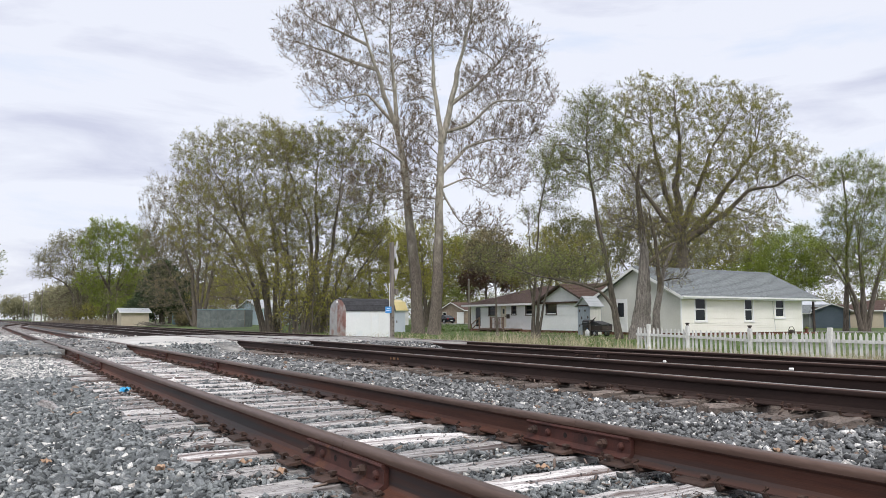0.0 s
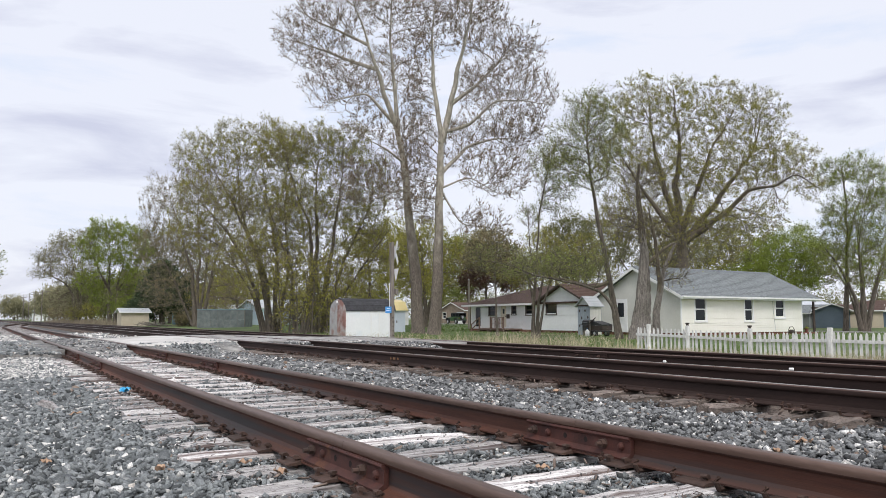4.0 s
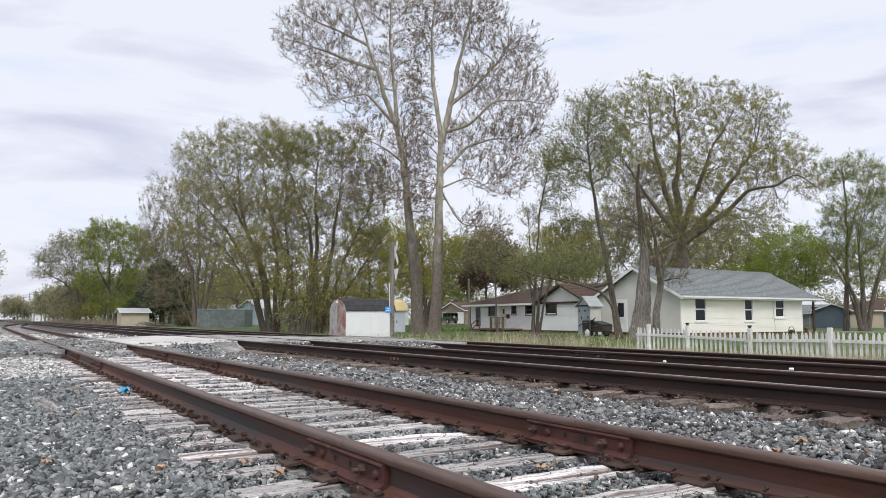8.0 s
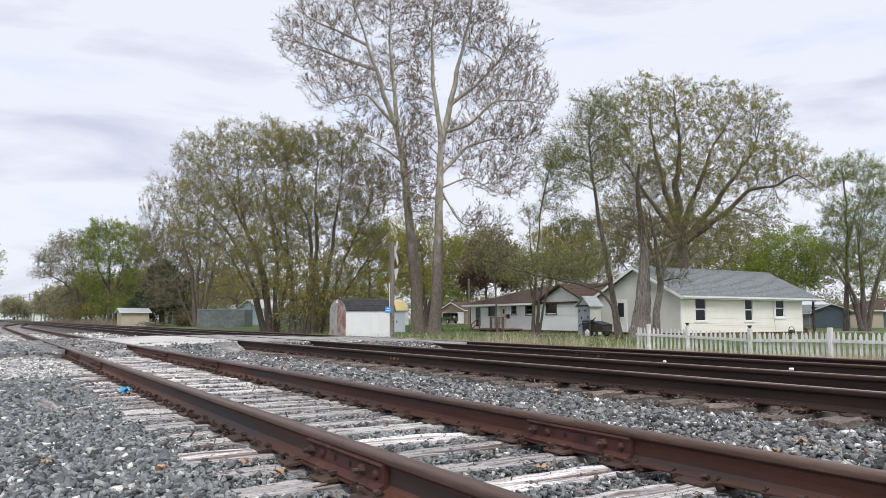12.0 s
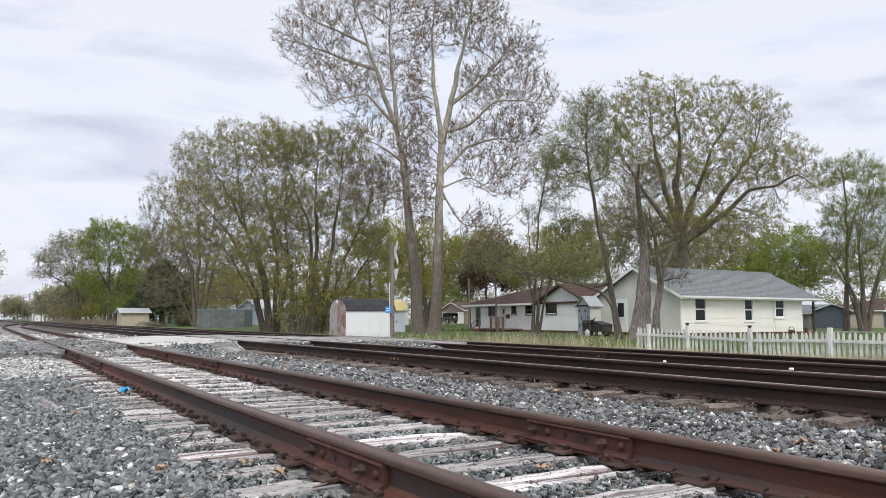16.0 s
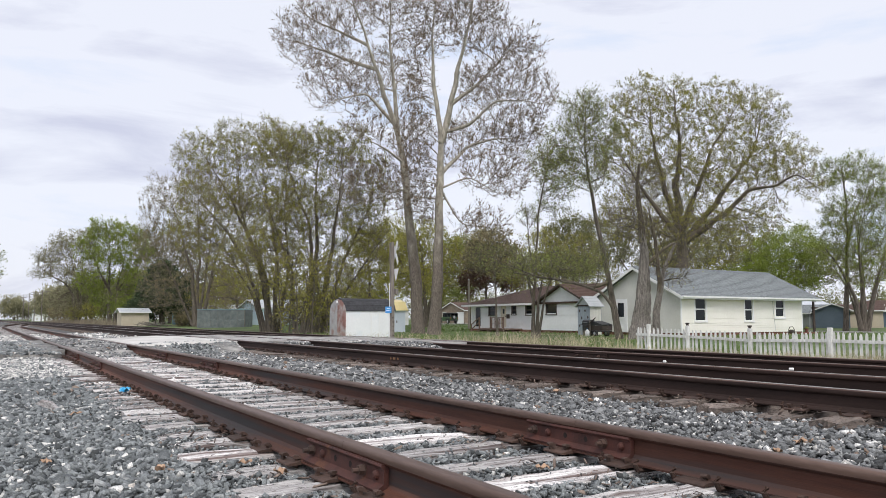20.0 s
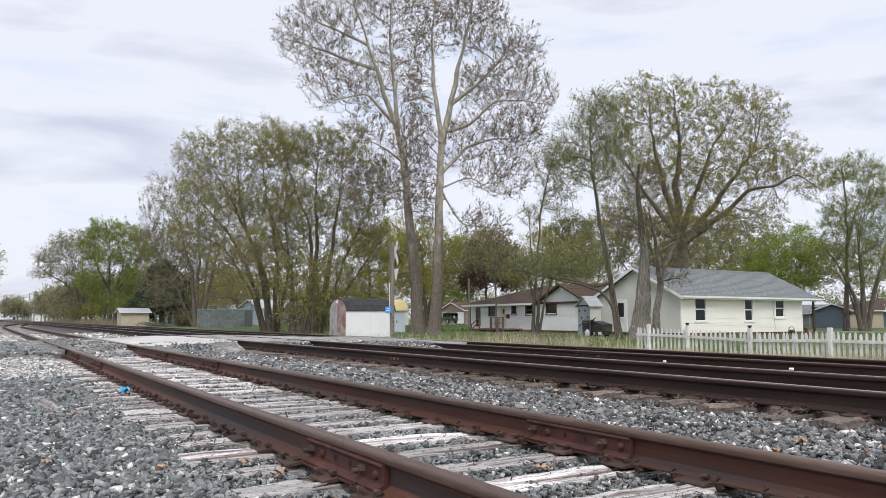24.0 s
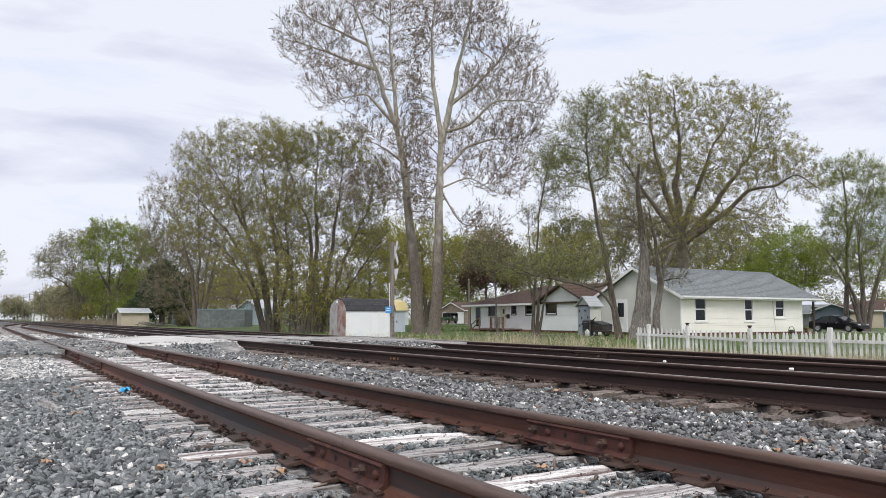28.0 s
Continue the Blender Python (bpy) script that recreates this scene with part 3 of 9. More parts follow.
# ---- level crossing ----
def slab(name, x0, x1, y0, y1, zf, material, label, depth=0.25, step=0.35, rough=0.008, ragged=0.0, seed=3):
    """A paved strip with an uneven surface and a broken edge."""
    rng = np.random.default_rng(seed)
    xs, ys = np.linspace(x0, x1, max(3, int((x1 - x0) / step) + 1)), np.linspace(y0, y1, max(3, int((y1 - y0) / step) + 1))
    gx, gy = np.meshgrid(xs, ys, indexing="ij")
    gz = zf(gx, gy) + rng.normal(0, rough, gx.shape)
    gx = gx.copy()
    if ragged:
        gx[-1] += rng.normal(0, ragged, len(ys))
        gx[0] += rng.normal(0, ragged, len(ys))
    nx, ny = gx.shape
    top = np.stack([gx, gy, gz], -1).reshape(-1, 3)
    s = Shape()
    fs = [(i * ny + j, (i + 1) * ny + j, (i + 1) * ny + j + 1, i * ny + j + 1) for i in range(nx - 1) for j in range(ny - 1)]
    rim = [i * ny for i in range(nx)] + [(nx - 1) * ny + j for j in range(1, ny)] + [i * ny + ny - 1 for i in range(nx - 2, -1, -1)] + [j for j in range(ny - 2, 0, -1)]
    k, m = len(top), len(rim)
    vs = [tuple(p) for p in top] + [(top[r][0], top[r][1], top[r][2] - depth) for r in rim]
    fs += [(rim[i], k + i, k + (i + 1) % m, rim[(i + 1) % m]) for i in range(m)]
    s.add(vs, fs)
    return tagged(part(name, s, material, smooth=True), label, "road", kind="structure")


ya, yb, yc = TRACKS["a"][0], TRACKS["b"][0], TRACKS["c"][0]
flange = 0.10
slab("road_approach", ROAD_X0, ROAD_X1, -14.0, ya - 0.05, lambda x, y: 0.075 + 0.05 * smooth_step(1.0, 1.6, y) - 0.06 * smooth_step(1.0, -6.0, y), ASPHALT, "worn grey asphalt road at the level crossing", ragged=0.22, rough=0.02)
slab("crossing_panel", ROAD_X0, ROAD_X1 + 0.5, ya + flange, ya + GAUGE - flange, lambda x, y: 0.150 - 0.17 * smooth_step(ROAD_X1 - 1.6, ROAD_X1 + 0.5, x), ASPHALT, "patched asphalt between the siding rails", ragged=0.25, seed=4, rough=0.022, step=0.2)
slab("crossing_apron", ROAD_X0, ROAD_X1 - 1.2, ya + GAUGE + 0.05, yb - 0.05, lambda x, y: 0.165 + 0.07 * smooth_step(3.2, 5.2, y), CONCRETE, "pale concrete apron between the tracks", ragged=0.06, seed=5)
slab("crossing_panel_main", ROAD_X0, ROAD_X1, yb + flange, yb + GAUGE - flange, lambda x, y: 0.235 + 0 * x, CONCRETE_GREY, "pale concrete panel between the main rails", ragged=0.04, seed=6)
slab("crossing_apron_north", ROAD_X0, ROAD_X1 + 0.3, yb + GAUGE + 0.05, yc - 0.05, lambda x, y: 0.235 - 0.085 * smooth_step(7.5, 10.3, y), CONCRETE_GREY, "pale concrete strip between the tracks", ragged=0.10, seed=7)
slab("crossing_panel_north", ROAD_X0, ROAD_X1, yc + flange, yc + GAUGE - flange, lambda x, y: 0.140 + 0 * x, CONCRETE_GREY, "concrete panel between the rails of the back track", ragged=0.05, seed=8)
slab("road", ROAD_X0, ROAD_X1 - 0.3, yc + GAUGE + 0.05, 15.6, lambda x, y: 0.14 - 0.56 * smooth_step(12.4, 15.6, y), ASPHALT, "short worn asphalt ramp down from the crossing", ragged=0.15, seed=9, step=0.4)
slab("gravel_lane", -78.0, ROAD_X0 - 0.3, 13.4, 16.4, lambda x, y: -0.15 - 0.20 * smooth_step(14.0, 16.4, y), CONCRETE_GREY, "pale gravel lane beside the back track", ragged=0.2, seed=12, step=0.5, rough=0.02)
slab("street", -420.0, 160.0, 63.8, 71.5, lambda x, y: ground_height(x, y) + 0.05, ASPHALT, "straight asphalt street behind the houses", step=2.0, seed=10)

# asphalt shoulder banked up against the apron
rng_s = np.random.default_rng(21)


def shoulder():
    nx, ny = 64, 44
    s = Shape()
    vs = []
    for i in range(nx):
        for j in range(ny):
            u, v = i / (nx - 1), j / (ny - 1)
            x, y = ROAD_X1 - 2.0 + 2.6 * u + 0.25 * math.sin(v * 9), ya + GAUGE + 0.12 + (yb - ya - GAUGE - 0.26) * v
            z = (0.15 + 0.07 * v) * (1 - float(smooth_step(0.25, 1.0, np.float64(u)))) - 0.10 * u + rng_s.normal(0, 0.012)
            vs.append((x, y, z))
    s.add(vs, [(i * ny + j, (i + 1) * ny + j, (i + 1) * ny + j + 1, i * ny + j + 1) for i in range(nx - 1) for j in range(ny - 1)])
    ob = part("asphalt_shoulder", s, ASPHALT, smooth=True)
    tagged(ob, "crumbling asphalt bank at the edge of the crossing", "road edge", kind="structure")


shoulder()


# ---- trees ----


def sweep(paths, radii, sides):
    """Tubes along many paths at once: paths (m, s, 3), radii (m, s)."""
    m, s, _ = paths.shape
    tan = np.gradient(paths, axis=1)
    tan /= np.linalg.norm(tan, axis=2, keepdims=True) + 1e-9
    ref = np.where(np.abs(tan[..., 2:3]) > 0.9, np.array([1.0, 0, 0]), np.array([0, 0, 1.0]))
    a = np.cross(tan, ref)
    a /= np.linalg.norm(a, axis=2, keepdims=True) + 1e-9
    b = np.cross(tan, a)
    t = np.arange(sides) * 2 * np.pi / sides
    ring = paths[:, :, None, :] + radii[:, :, None, None] * (a[:, :, None, :] * np.cos(t)[:, None] + b[:, :, None, :] * np.sin(t)[:, None])
    verts = ring.reshape(-1, 3)
    base = (np.arange(m)[:, None, None] * s + np.arange(s - 1)[None, :, None]) * sides + np.arange(sides)[None, None, :]
    nxt = (np.arange(m)[:, None, None] * s + np.arange(s - 1)[None, :, None]) * sides + (np.arange(sides)[None, None, :] + 1) % sides
    faces = np.stack([base, nxt, nxt + sides, base + sides], -1).reshape(-1, 4)
    return verts, faces


def joined(pieces):
    vs, fs, k = [], [], 0
    for v, f in pieces:
        vs.append(v)
        fs.append(f + k)
        k += len(v)
    return np.concatenate(vs), np.concatenate(fs)


def crown_points(rng, env, n):
    """Random points in a union of ellipsoids (centre, radii, share), a few of them straying past the skin."""
    share = np.array([e[6] for e in env], float)
    pick = rng.choice(len(env), n, p=share / share.sum())
    d = rng.normal(size=(n, 3))
    d /= np.linalg.norm(d, axis=1)[:, None]
    r = rng.random(n) ** 0.42 * np.where(rng.random(n) < 0.06, rng.uniform(1.0, 1.15, n), 1.0)
    e = np.array([e[:6] for e in env])[pick]
    return e[:, :3] + d * r[:, None] * e[:, 3:]


def resample(pts, n):
    pts = np.array(pts, float)
    d = np.concatenate([[0], np.cumsum(np.linalg.norm(np.diff(pts, axis=0), axis=1))])
    u = np.linspace(0, d[-1], n)
    p = np.stack([np.interp(u, d, pts[:, k]) for k in range(3)], 1)
    for _ in range(2):
        p[1:-1] = (p[:-2] + 2 * p[1:-1] + p[2:]) / 4
    return p


def grow(rng, P, D, parent, source, goals, step, kill, reach, up, wander, heart, fan):
    """Lets branches grow step by step towards the goals around them, from those points of the wood that source marks.
    Takes and gives all points, their directions and each one's parent (-1 for the stems)."""
    kids = np.zeros(len(P), int)

    def closest(points, targets):
        out_i, out_d = np.empty(len(targets), int), np.empty(len(targets))
        sq = (points ** 2).sum(1)
        for a in range(0, len(targets), 1500):
            t = targets[a:a + 1500]
            d2 = (t ** 2).sum(1)[:, None] + sq[None] - 2 * t @ points.T
            k = d2.argmin(1)
            out_i[a:a + 1500], out_d[a:a + 1500] = k, np.sqrt(np.maximum(d2[np.arange(len(t)), k], 0))
        return out_i, out_d
    near, dist = closest(P[source], goals)
    near = np.nonzero(source)[0][near]
    for _ in range(110):
        live = dist > kill
        goals, near, dist = goals[live], near[live], dist[live]
        act = dist < reach
        if not act.any():
            break
        uniq, inv = np.unique(near[act], return_inverse=True)
        acc = np.zeros((len(uniq), 3))
        np.add.at(acc, inv, (goals[act] - P[near[act]]) / (dist[act][:, None] + 1e-6))
        acc /= np.linalg.norm(acc, axis=1)[:, None] + 1e-6
        out = P[uniq] - heart
        out /= np.linalg.norm(out, axis=1)[:, None] + 1e-6
        head = acc + 0.7 * D[uniq] + fan * out + rng.normal(0, wander, acc.shape) + np.array([0, 0, up])
        head /= np.linalg.norm(head, axis=1)[:, None] + 1e-6
        free = kids[uniq] < 2
        full = np.isin(near, uniq[~free])
        uniq, head = uniq[free], head[free]
        if len(uniq) == 0:
            break
        fresh = P[uniq] + head * step * rng.uniform(0.75, 1.2, (len(uniq), 1))
        kids[uniq] += 1
        kids = np.concatenate([kids, np.zeros(len(uniq), int)])
        n = len(P)
        P, D, parent = np.concatenate([P, fresh]), np.concatenate([D, head]), np.concatenate([parent, uniq])
        goals, near, dist = goals[~full], near[~full], dist[~full]
        if not len(goals):
            break
        k, d = closest(fresh, goals)
        better = d < dist
        near, dist = np.where(better, k + n, near), np.where(better, d, dist)
    return P, D, parent


def wood_mesh(P, parent, D, rad, take, main, sides):
    """Tubes from parent to child for the points in take; a main child goes on from its parent's ring."""
    t = np.arange(sides) * 2 * np.pi / sides
    cos, sin = np.cos(t)[None, :, None], np.sin(t)[None, :, None]

    def ring(c, d, r):
        a = np.cross(d, np.array([0.37, 0.61, -0.70]))
        a /= np.linalg.norm(a, axis=1)[:, None] + 1e-6
        b = np.cross(d, a)
        return c[:, None] + r[:, None, None] * (a[:, None] * cos + b[:, None] * sin)
    own = ring(P[take], D[take], rad[take])
    pr = parent[take]
    cont = main[take]
    foot = ring(P[pr], np.where(cont[:, None], D[pr], D[take]), np.where(cont, rad[pr], np.minimum(rad[take] * 1.2, rad[pr])))
    m = len(take)
    v = np.concatenate([foot.reshape(-1, 3), own.reshape(-1, 3)])
    i = np.arange(m)[:, None] * sides
    k = np.arange(sides)[None]
    j = (k + 1) % sides
    f = np.stack([i + k, i + j, m * sides + i + j, m * sides + i + k], -1).reshape(-1, 4)
    return v, f


def tree(name, label, base, trunks, env, counts, leaf, mats, seed, group="", category="tree", crown_from=0.35, droop=0.0, twig_len=0.6, up=0.12, thin=1.0, gnarl=0.05, taper=1.25, wander=0.28, tuft=0.5, upright=0.35, fan=0.5, ridge=1.0):
    """A tree: stems and main limbs given as (points, foot radius, tip radius) in the tree's space, branches that grow from
    them into the crown's volumes, twigs on the fine wood, and small leaves in tufts. counts: growth goals, twigs.
    leaf: (number per twig, size, spread). mats: trunk bark, branch bark, leaf, and the twigs' own bark."""
    rng = np.random.default_rng(seed)
    root = thing(name, pose(*base), label, category, group)
    vol = 0.6 * sum(4.19 * e[3] * e[4] * e[5] for e in env)
    goals_n, twigs_n = counts
    step = max(0.16, 0.64 * (vol / goals_n) ** (1 / 3))
    pool, ptan, prad, inner, stems = [], [], [], [], []
    for pts, r0, r1 in trunks:
        long = float(np.linalg.norm(np.diff(np.array(pts, float), axis=0), axis=1).sum())
        n = int(np.clip(long / step, 8, 70))
        ground_stem = pts[0][2] < 0.3
        if not ground_stem and pool:
            # a limb springs from the heart of the stem beside it
            wood = np.concatenate(pool)
            pts = [tuple(wood[np.linalg.norm(wood - np.array(pts[0]), axis=1).argmin()])] + list(pts[1:])
        p = resample(pts, n)
        bend = rng.normal(0, 1, (n, 3))
        for _ in range(3):
            bend[1:-1] = (bend[:-2] + bend[1:-1] + bend[2:]) / 3
        u = np.linspace(0, 1, n)
        p += bend * (0.028 * wander * long * np.minimum(1, 5 * u * (1.05 - u)) * (0.35 if ground_stem and len(pts) > 6 else 1.0))[:, None]
        r = r1 + (r0 - r1) * (1 - u) ** taper
        if ground_stem:
            r *= 1 + 0.28 * ridge ** 0.9 * np.exp(-(p[:, 2] - p[0, 2]) / (0.5 * ridge ** 0.4))
        sides = 14 if ridge == 1.0 else 28
        sv, sf = sweep(p[None], r[None], sides)
        ang = np.tile(np.arange(sides) * 2 * np.pi / sides, n)
        lvl = np.repeat(p[:, 2], sides)
        flute = 0.10 * np.sin(3 * ang + lvl * 0.35 + seed) + 0.08 * np.sin(5 * ang - lvl * 0.5) + rng.normal(0, gnarl, n * sides)
        if ridge > 1.0:
            flute += 0.08 * ridge * (np.abs(np.sin(4.5 * ang + 0.5 * np.sin(lvl * 1.7))) - 0.6)
        sv += (sv - np.repeat(p, sides, axis=0)) * flute[:, None]
        stems.append(("trunk" if ground_stem else "limb", array_mesh("trunk" if ground_stem else "limb", sv, sf, True)))
        tan = np.gradient(p, axis=0)
        tan /= np.linalg.norm(tan, axis=1)[:, None] + 1e-9
        keep = u > (crown_from if ground_stem else 0.12)
        pool.append(p[keep]), prad.append(r[keep]), ptan.append(tan[keep]), inner.append(u[keep] < (0.6 if long > 4 else 0.0))
    for kind_name, me in stems:
        part(kind_name, me, mats[0] if kind_name == "trunk" or mats[0] is SYC_BARK else mats[1], root)
    pool, ptan, prad = np.concatenate(pool), np.concatenate(ptan), np.concatenate(prad)
    n0 = len(pool)
    inner = np.concatenate(inner)
    # first the boughs, then the fine branches on them, fanning out from the heart of the tree
    heart = np.array([0.0, 0.0, 0.22 * pool[:, 2].max()]) + np.array([pool[:, 0].mean(), pool[:, 1].mean(), 0.0]) * 0.4
    n1 = max(12, goals_n // 16)
    wide = (vol / n1) ** (1 / 3)
    P, D, parent = grow(rng, pool, ptan, np.full(n0, -1), np.ones(n0, bool), crown_points(rng, env, n1), step, 0.35 * wide, 5 * wide, up, wander, heart, fan)
    source = np.concatenate([~inner, np.ones(len(P) - n0, bool)])
    P, D, parent = grow(rng, P, D, parent, source, crown_points(rng, env, goals_n), step, 1.3 * step, 9 * step, up, wander, heart, fan)
    n = len(P)
    # pipe model: the wood of all the tips adds up towards the stems
    load = np.zeros(n)
    rad = np.concatenate([prad, np.zeros(n - n0)])
    tip, order = 0.0085 * thin, 2.05
    best, main = np.full(n, -1), np.zeros(n, bool)
    for i in range(n - 1, n0 - 1, -1):
        if load[i] == 0:
            load[i] = tip ** order
        load[parent[i]] += load[i]
        b = best[parent[i]]
        if b < 0 or load[i] > load[b]:
            best[parent[i]] = i
    rad[n0:] = load[n0:] ** (1 / order)
    for i in range(n0, n):
        rad[i] = min(rad[i], max(rad[parent[i]] * 0.8, 0.012 * thin) if parent[i] < n0 else rad[parent[i]])
    kid = np.arange(n0, n)
    main[kid] = (best[parent[kid]] == kid) & (parent[kid] >= n0)
    if droop:
        away = np.linalg.norm(P[n0:, :2] - P[:n0, :2].mean(0), axis=1)
        P[n0:, 2] -= droop * away
    bold = kid[rad[kid] > 0.030 * thin]
    slim = kid[rad[kid] <= 0.030 * thin]
    if len(bold):
        part("branchwork", array_mesh("branchwork", *wood_mesh(P, parent, D, rad, bold, main, 6), True), mats[1], root, kind="stuff")
    # twigs that turn upwards, most of them on the finest wood
    w = np.exp(-rad[slim] / (0.016 * thin)) + 0.02
    at = rng.choice(slim, twigs_n, p=w / w.sum())
    p0, t0 = P[at], D[at]
    out = p0 - heart
    out /= np.linalg.norm(out, axis=1)[:, None] + 1e-6
    d1 = t0 * 0.7 + out * fan * 0.6 + rng.normal(0, 0.42, (twigs_n, 3)) + np.array([0, 0, 0.2 * upright])
    d1 /= np.linalg.norm(d1, axis=1)[:, None]
    d2 = d1 + rng.normal(0, 0.22, (twigs_n, 3)) + np.array([0, 0, 0.7 * upright])
    d2 /= np.linalg.norm(d2, axis=1)[:, None]
    ln = twig_len * rng.uniform(0.4, 1.3, twigs_n)
    mid = p0 + d1 * (0.5 * ln)[:, None]
    end = mid + d2 * (0.5 * ln)[:, None]
    fine = [wood_mesh(P, parent, D, rad, slim, main, 3),
            sweep(np.stack([p0, end], 1), np.broadcast_to(np.array([0.0075, 0.0045]) * thin, (twigs_n, 2)), 3)]
    part("crown", array_mesh("crown", *joined(fine), True), mats[-1] if len(mats) > 3 else mats[1], root, kind="stuff")
    # leaves, in tufts on the outer halves of the twigs; some twigs stay bare
    per, size, spread_r = leaf
    nl = int(twigs_n * per)
    if nl:
        weight = rng.gamma(1.2, 1.0, twigs_n)
        k = rng.choice(twigs_n, nl, p=weight / weight.sum())
        f = rng.beta(2.2, 1.0, nl)[:, None]
        c = p0[k] + (end[k] - p0[k]) * f + rng.normal(0, spread_r, (nl, 3))
        R = turns(rng, nl)
        sz = size * rng.uniform(0.55, 1.4, nl)
        quad = np.array([(-0.5, 0, 0), (0, -0.32, 0.06), (0.62, 0, 0), (0, 0.32, 0.06)])
        v = np.einsum("nij,kj->nki", R, quad)
        v = v * sz[:, None, None] + d2[k][:, None] * (quad[:, 0] * tuft)[None, :, None] * sz[:, None, None] + c[:, None]
        part("foliage", array_mesh("foliage", v.reshape(-1, 3), np.arange(nl * 4).reshape(nl, 4)), mats[2], root, kind="stuff")
    return root


def leaf_mat(name, dark, light, tr=0.35):
    return surface(name, dark, light, 0.5, 0.85, 0, fine=3, vary=0.24, island=True, translucent=tr)


LEAF_OLIVE = leaf_mat("olive_bud_leaves", (0.225, 0.218, 0.042), (0.43, 0.405, 0.10), 0.42)
LEAF_GREEN = leaf_mat("fresh_green_leaves", (0.17, 0.225, 0.03), (0.34, 0.40, 0.08), 0.45)
LEAF_MID = leaf_mat("soft_green_leaves", (0.175, 0.205, 0.05), (0.325, 0.36, 0.11), 0.42)
LEAF_BUD = leaf_mat("brownish_buds", (0.19, 0.155, 0.08), (0.36, 0.315, 0.17), 0.4)
LEAF_SYC = leaf_mat("pinkish_brown_bud_tufts", (0.15, 0.11, 0.075), (0.31, 0.235, 0.165), 0.4)
LEAF_PALE = leaf_mat("pale_budding_leaves", (0.26, 0.25, 0.14), (0.42, 0.40, 0.25), 0.5)
LEAF_WOODS = leaf_mat("dim_olive_woodland_leaves", (0.13, 0.135, 0.05), (0.25, 0.25, 0.11), 0.4)
LEAF_DARK = leaf_mat("dark_evergreen_needles", (0.03, 0.05, 0.022), (0.07, 0.10, 0.045), 0.1)
LEAF_RED = leaf_mat("dull_maroon_leaves", (0.085, 0.045, 0.038), (0.17, 0.10, 0.08))
TWIG = surface("brown_twig_bark", (0.075, 0.061, 0.046), (0.185, 0.154, 0.116), 2, 0.9, 0, fine=8)
TWIG_MID = surface("budding_brown_twigs", (0.12, 0.098, 0.078), (0.25, 0.21, 0.17), 2, 0.9, 0, fine=8)
TWIG_PALE = surface("grey_pale_branch_bark", (0.15, 0.13, 0.105), (0.43, 0.39, 0.325), 1.2, 0.9, 0, fine=6)


# ---- the trees, from the far side of the line to the yards ----
sycamore_west = tree("sycamore_tree", "tall pale-barked sycamore with sparse budding crown", (-50.88, 28.63, -0.32),
     [([(-0, -0.01, -0.15), (-0.12, -0.2, 3.93), (-0.4, -0.66, 8.3), (-0.55, -0.9, 12.73), (-0.83, -1.37, 15.2), (-1.02, -1.69, 19.04), (-1.22, -2.02, 23.16), (-1.14, -1.89, 27.81)], 0.5, 0.03), ([(-0.87, -1.44, 15.65), (-1.1, -2.54, 18.7), (-1.24, -3.73, 21.93), (-1.37, -5, 25.34), (-1.14, -5.75, 27.8)], 0.22, 0.02), ([(-1.72, -2.84, 20.41), (-3.2, -4.51, 21.56), (-5.1, -6.64, 22.81), (-7.07, -8.79, 23.83)], 0.17, 0.02), ([(-0.97, -1.6, 16.1), (-1.52, -3.8, 18.61), (-1.85, -6.02, 17.91), (-1.61, -7.48, 16.97)], 0.15, 0.02), ([(-2.14, -3.54, 22.7), (-3.81, -5.25, 24.07), (-5.76, -7.15, 25.52), (-7.11, -7.89, 27.51)], 0.13, 0.02), ([(-0.59, -0.98, 13.4), (-0.64, -2.74, 14.23), (-0.4, -4.53, 14.71)], 0.12, 0.02), ([(-0.54, -0.9, 10.73), (-0.63, -2.72, 10.59), (-0.49, -4.67, 9.67)], 0.08, 0.02)],
     [(-4.23, -6.99, 23.16, 3.2, 3.2, 2.8, 7), (-2.86, -4.73, 26.41, 4.3, 4.3, 3.0, 9), (-1.24, -2.04, 27.81, 3.0, 3.0, 3.9, 9), (-2.58, -6.19, 19.18, 2.6, 2.6, 2.4, 5), (-3.16, -3.28, 20.28, 2.6, 2.6, 2.6, 6), (-1.4, -0.39, 22.14, 2.2, 2.2, 4.7, 6), (-2, -3.3, 16.1, 1.9, 1.9, 1.7, 3), (-1.41, -4.25, 11.22, 2.4, 2.4, 1.9, 2.5), (-2.07, -1.5, 12.03, 1.9, 1.9, 3.0, 4), (0.78, -0.65, 15.18, 1.5, 1.5, 2.6, 4), (0.07, 0.12, 10.51, 1.5, 1.5, 2.6, 3)],
     (4000, 12500), (1.6, 0.10, 0.05), (SYC_BARK, TWIG_PALE, LEAF_SYC, TWIG_MID), 101, crown_from=0.4, twig_len=0.7, wander=0.24, tuft=1.3, upright=0.6)
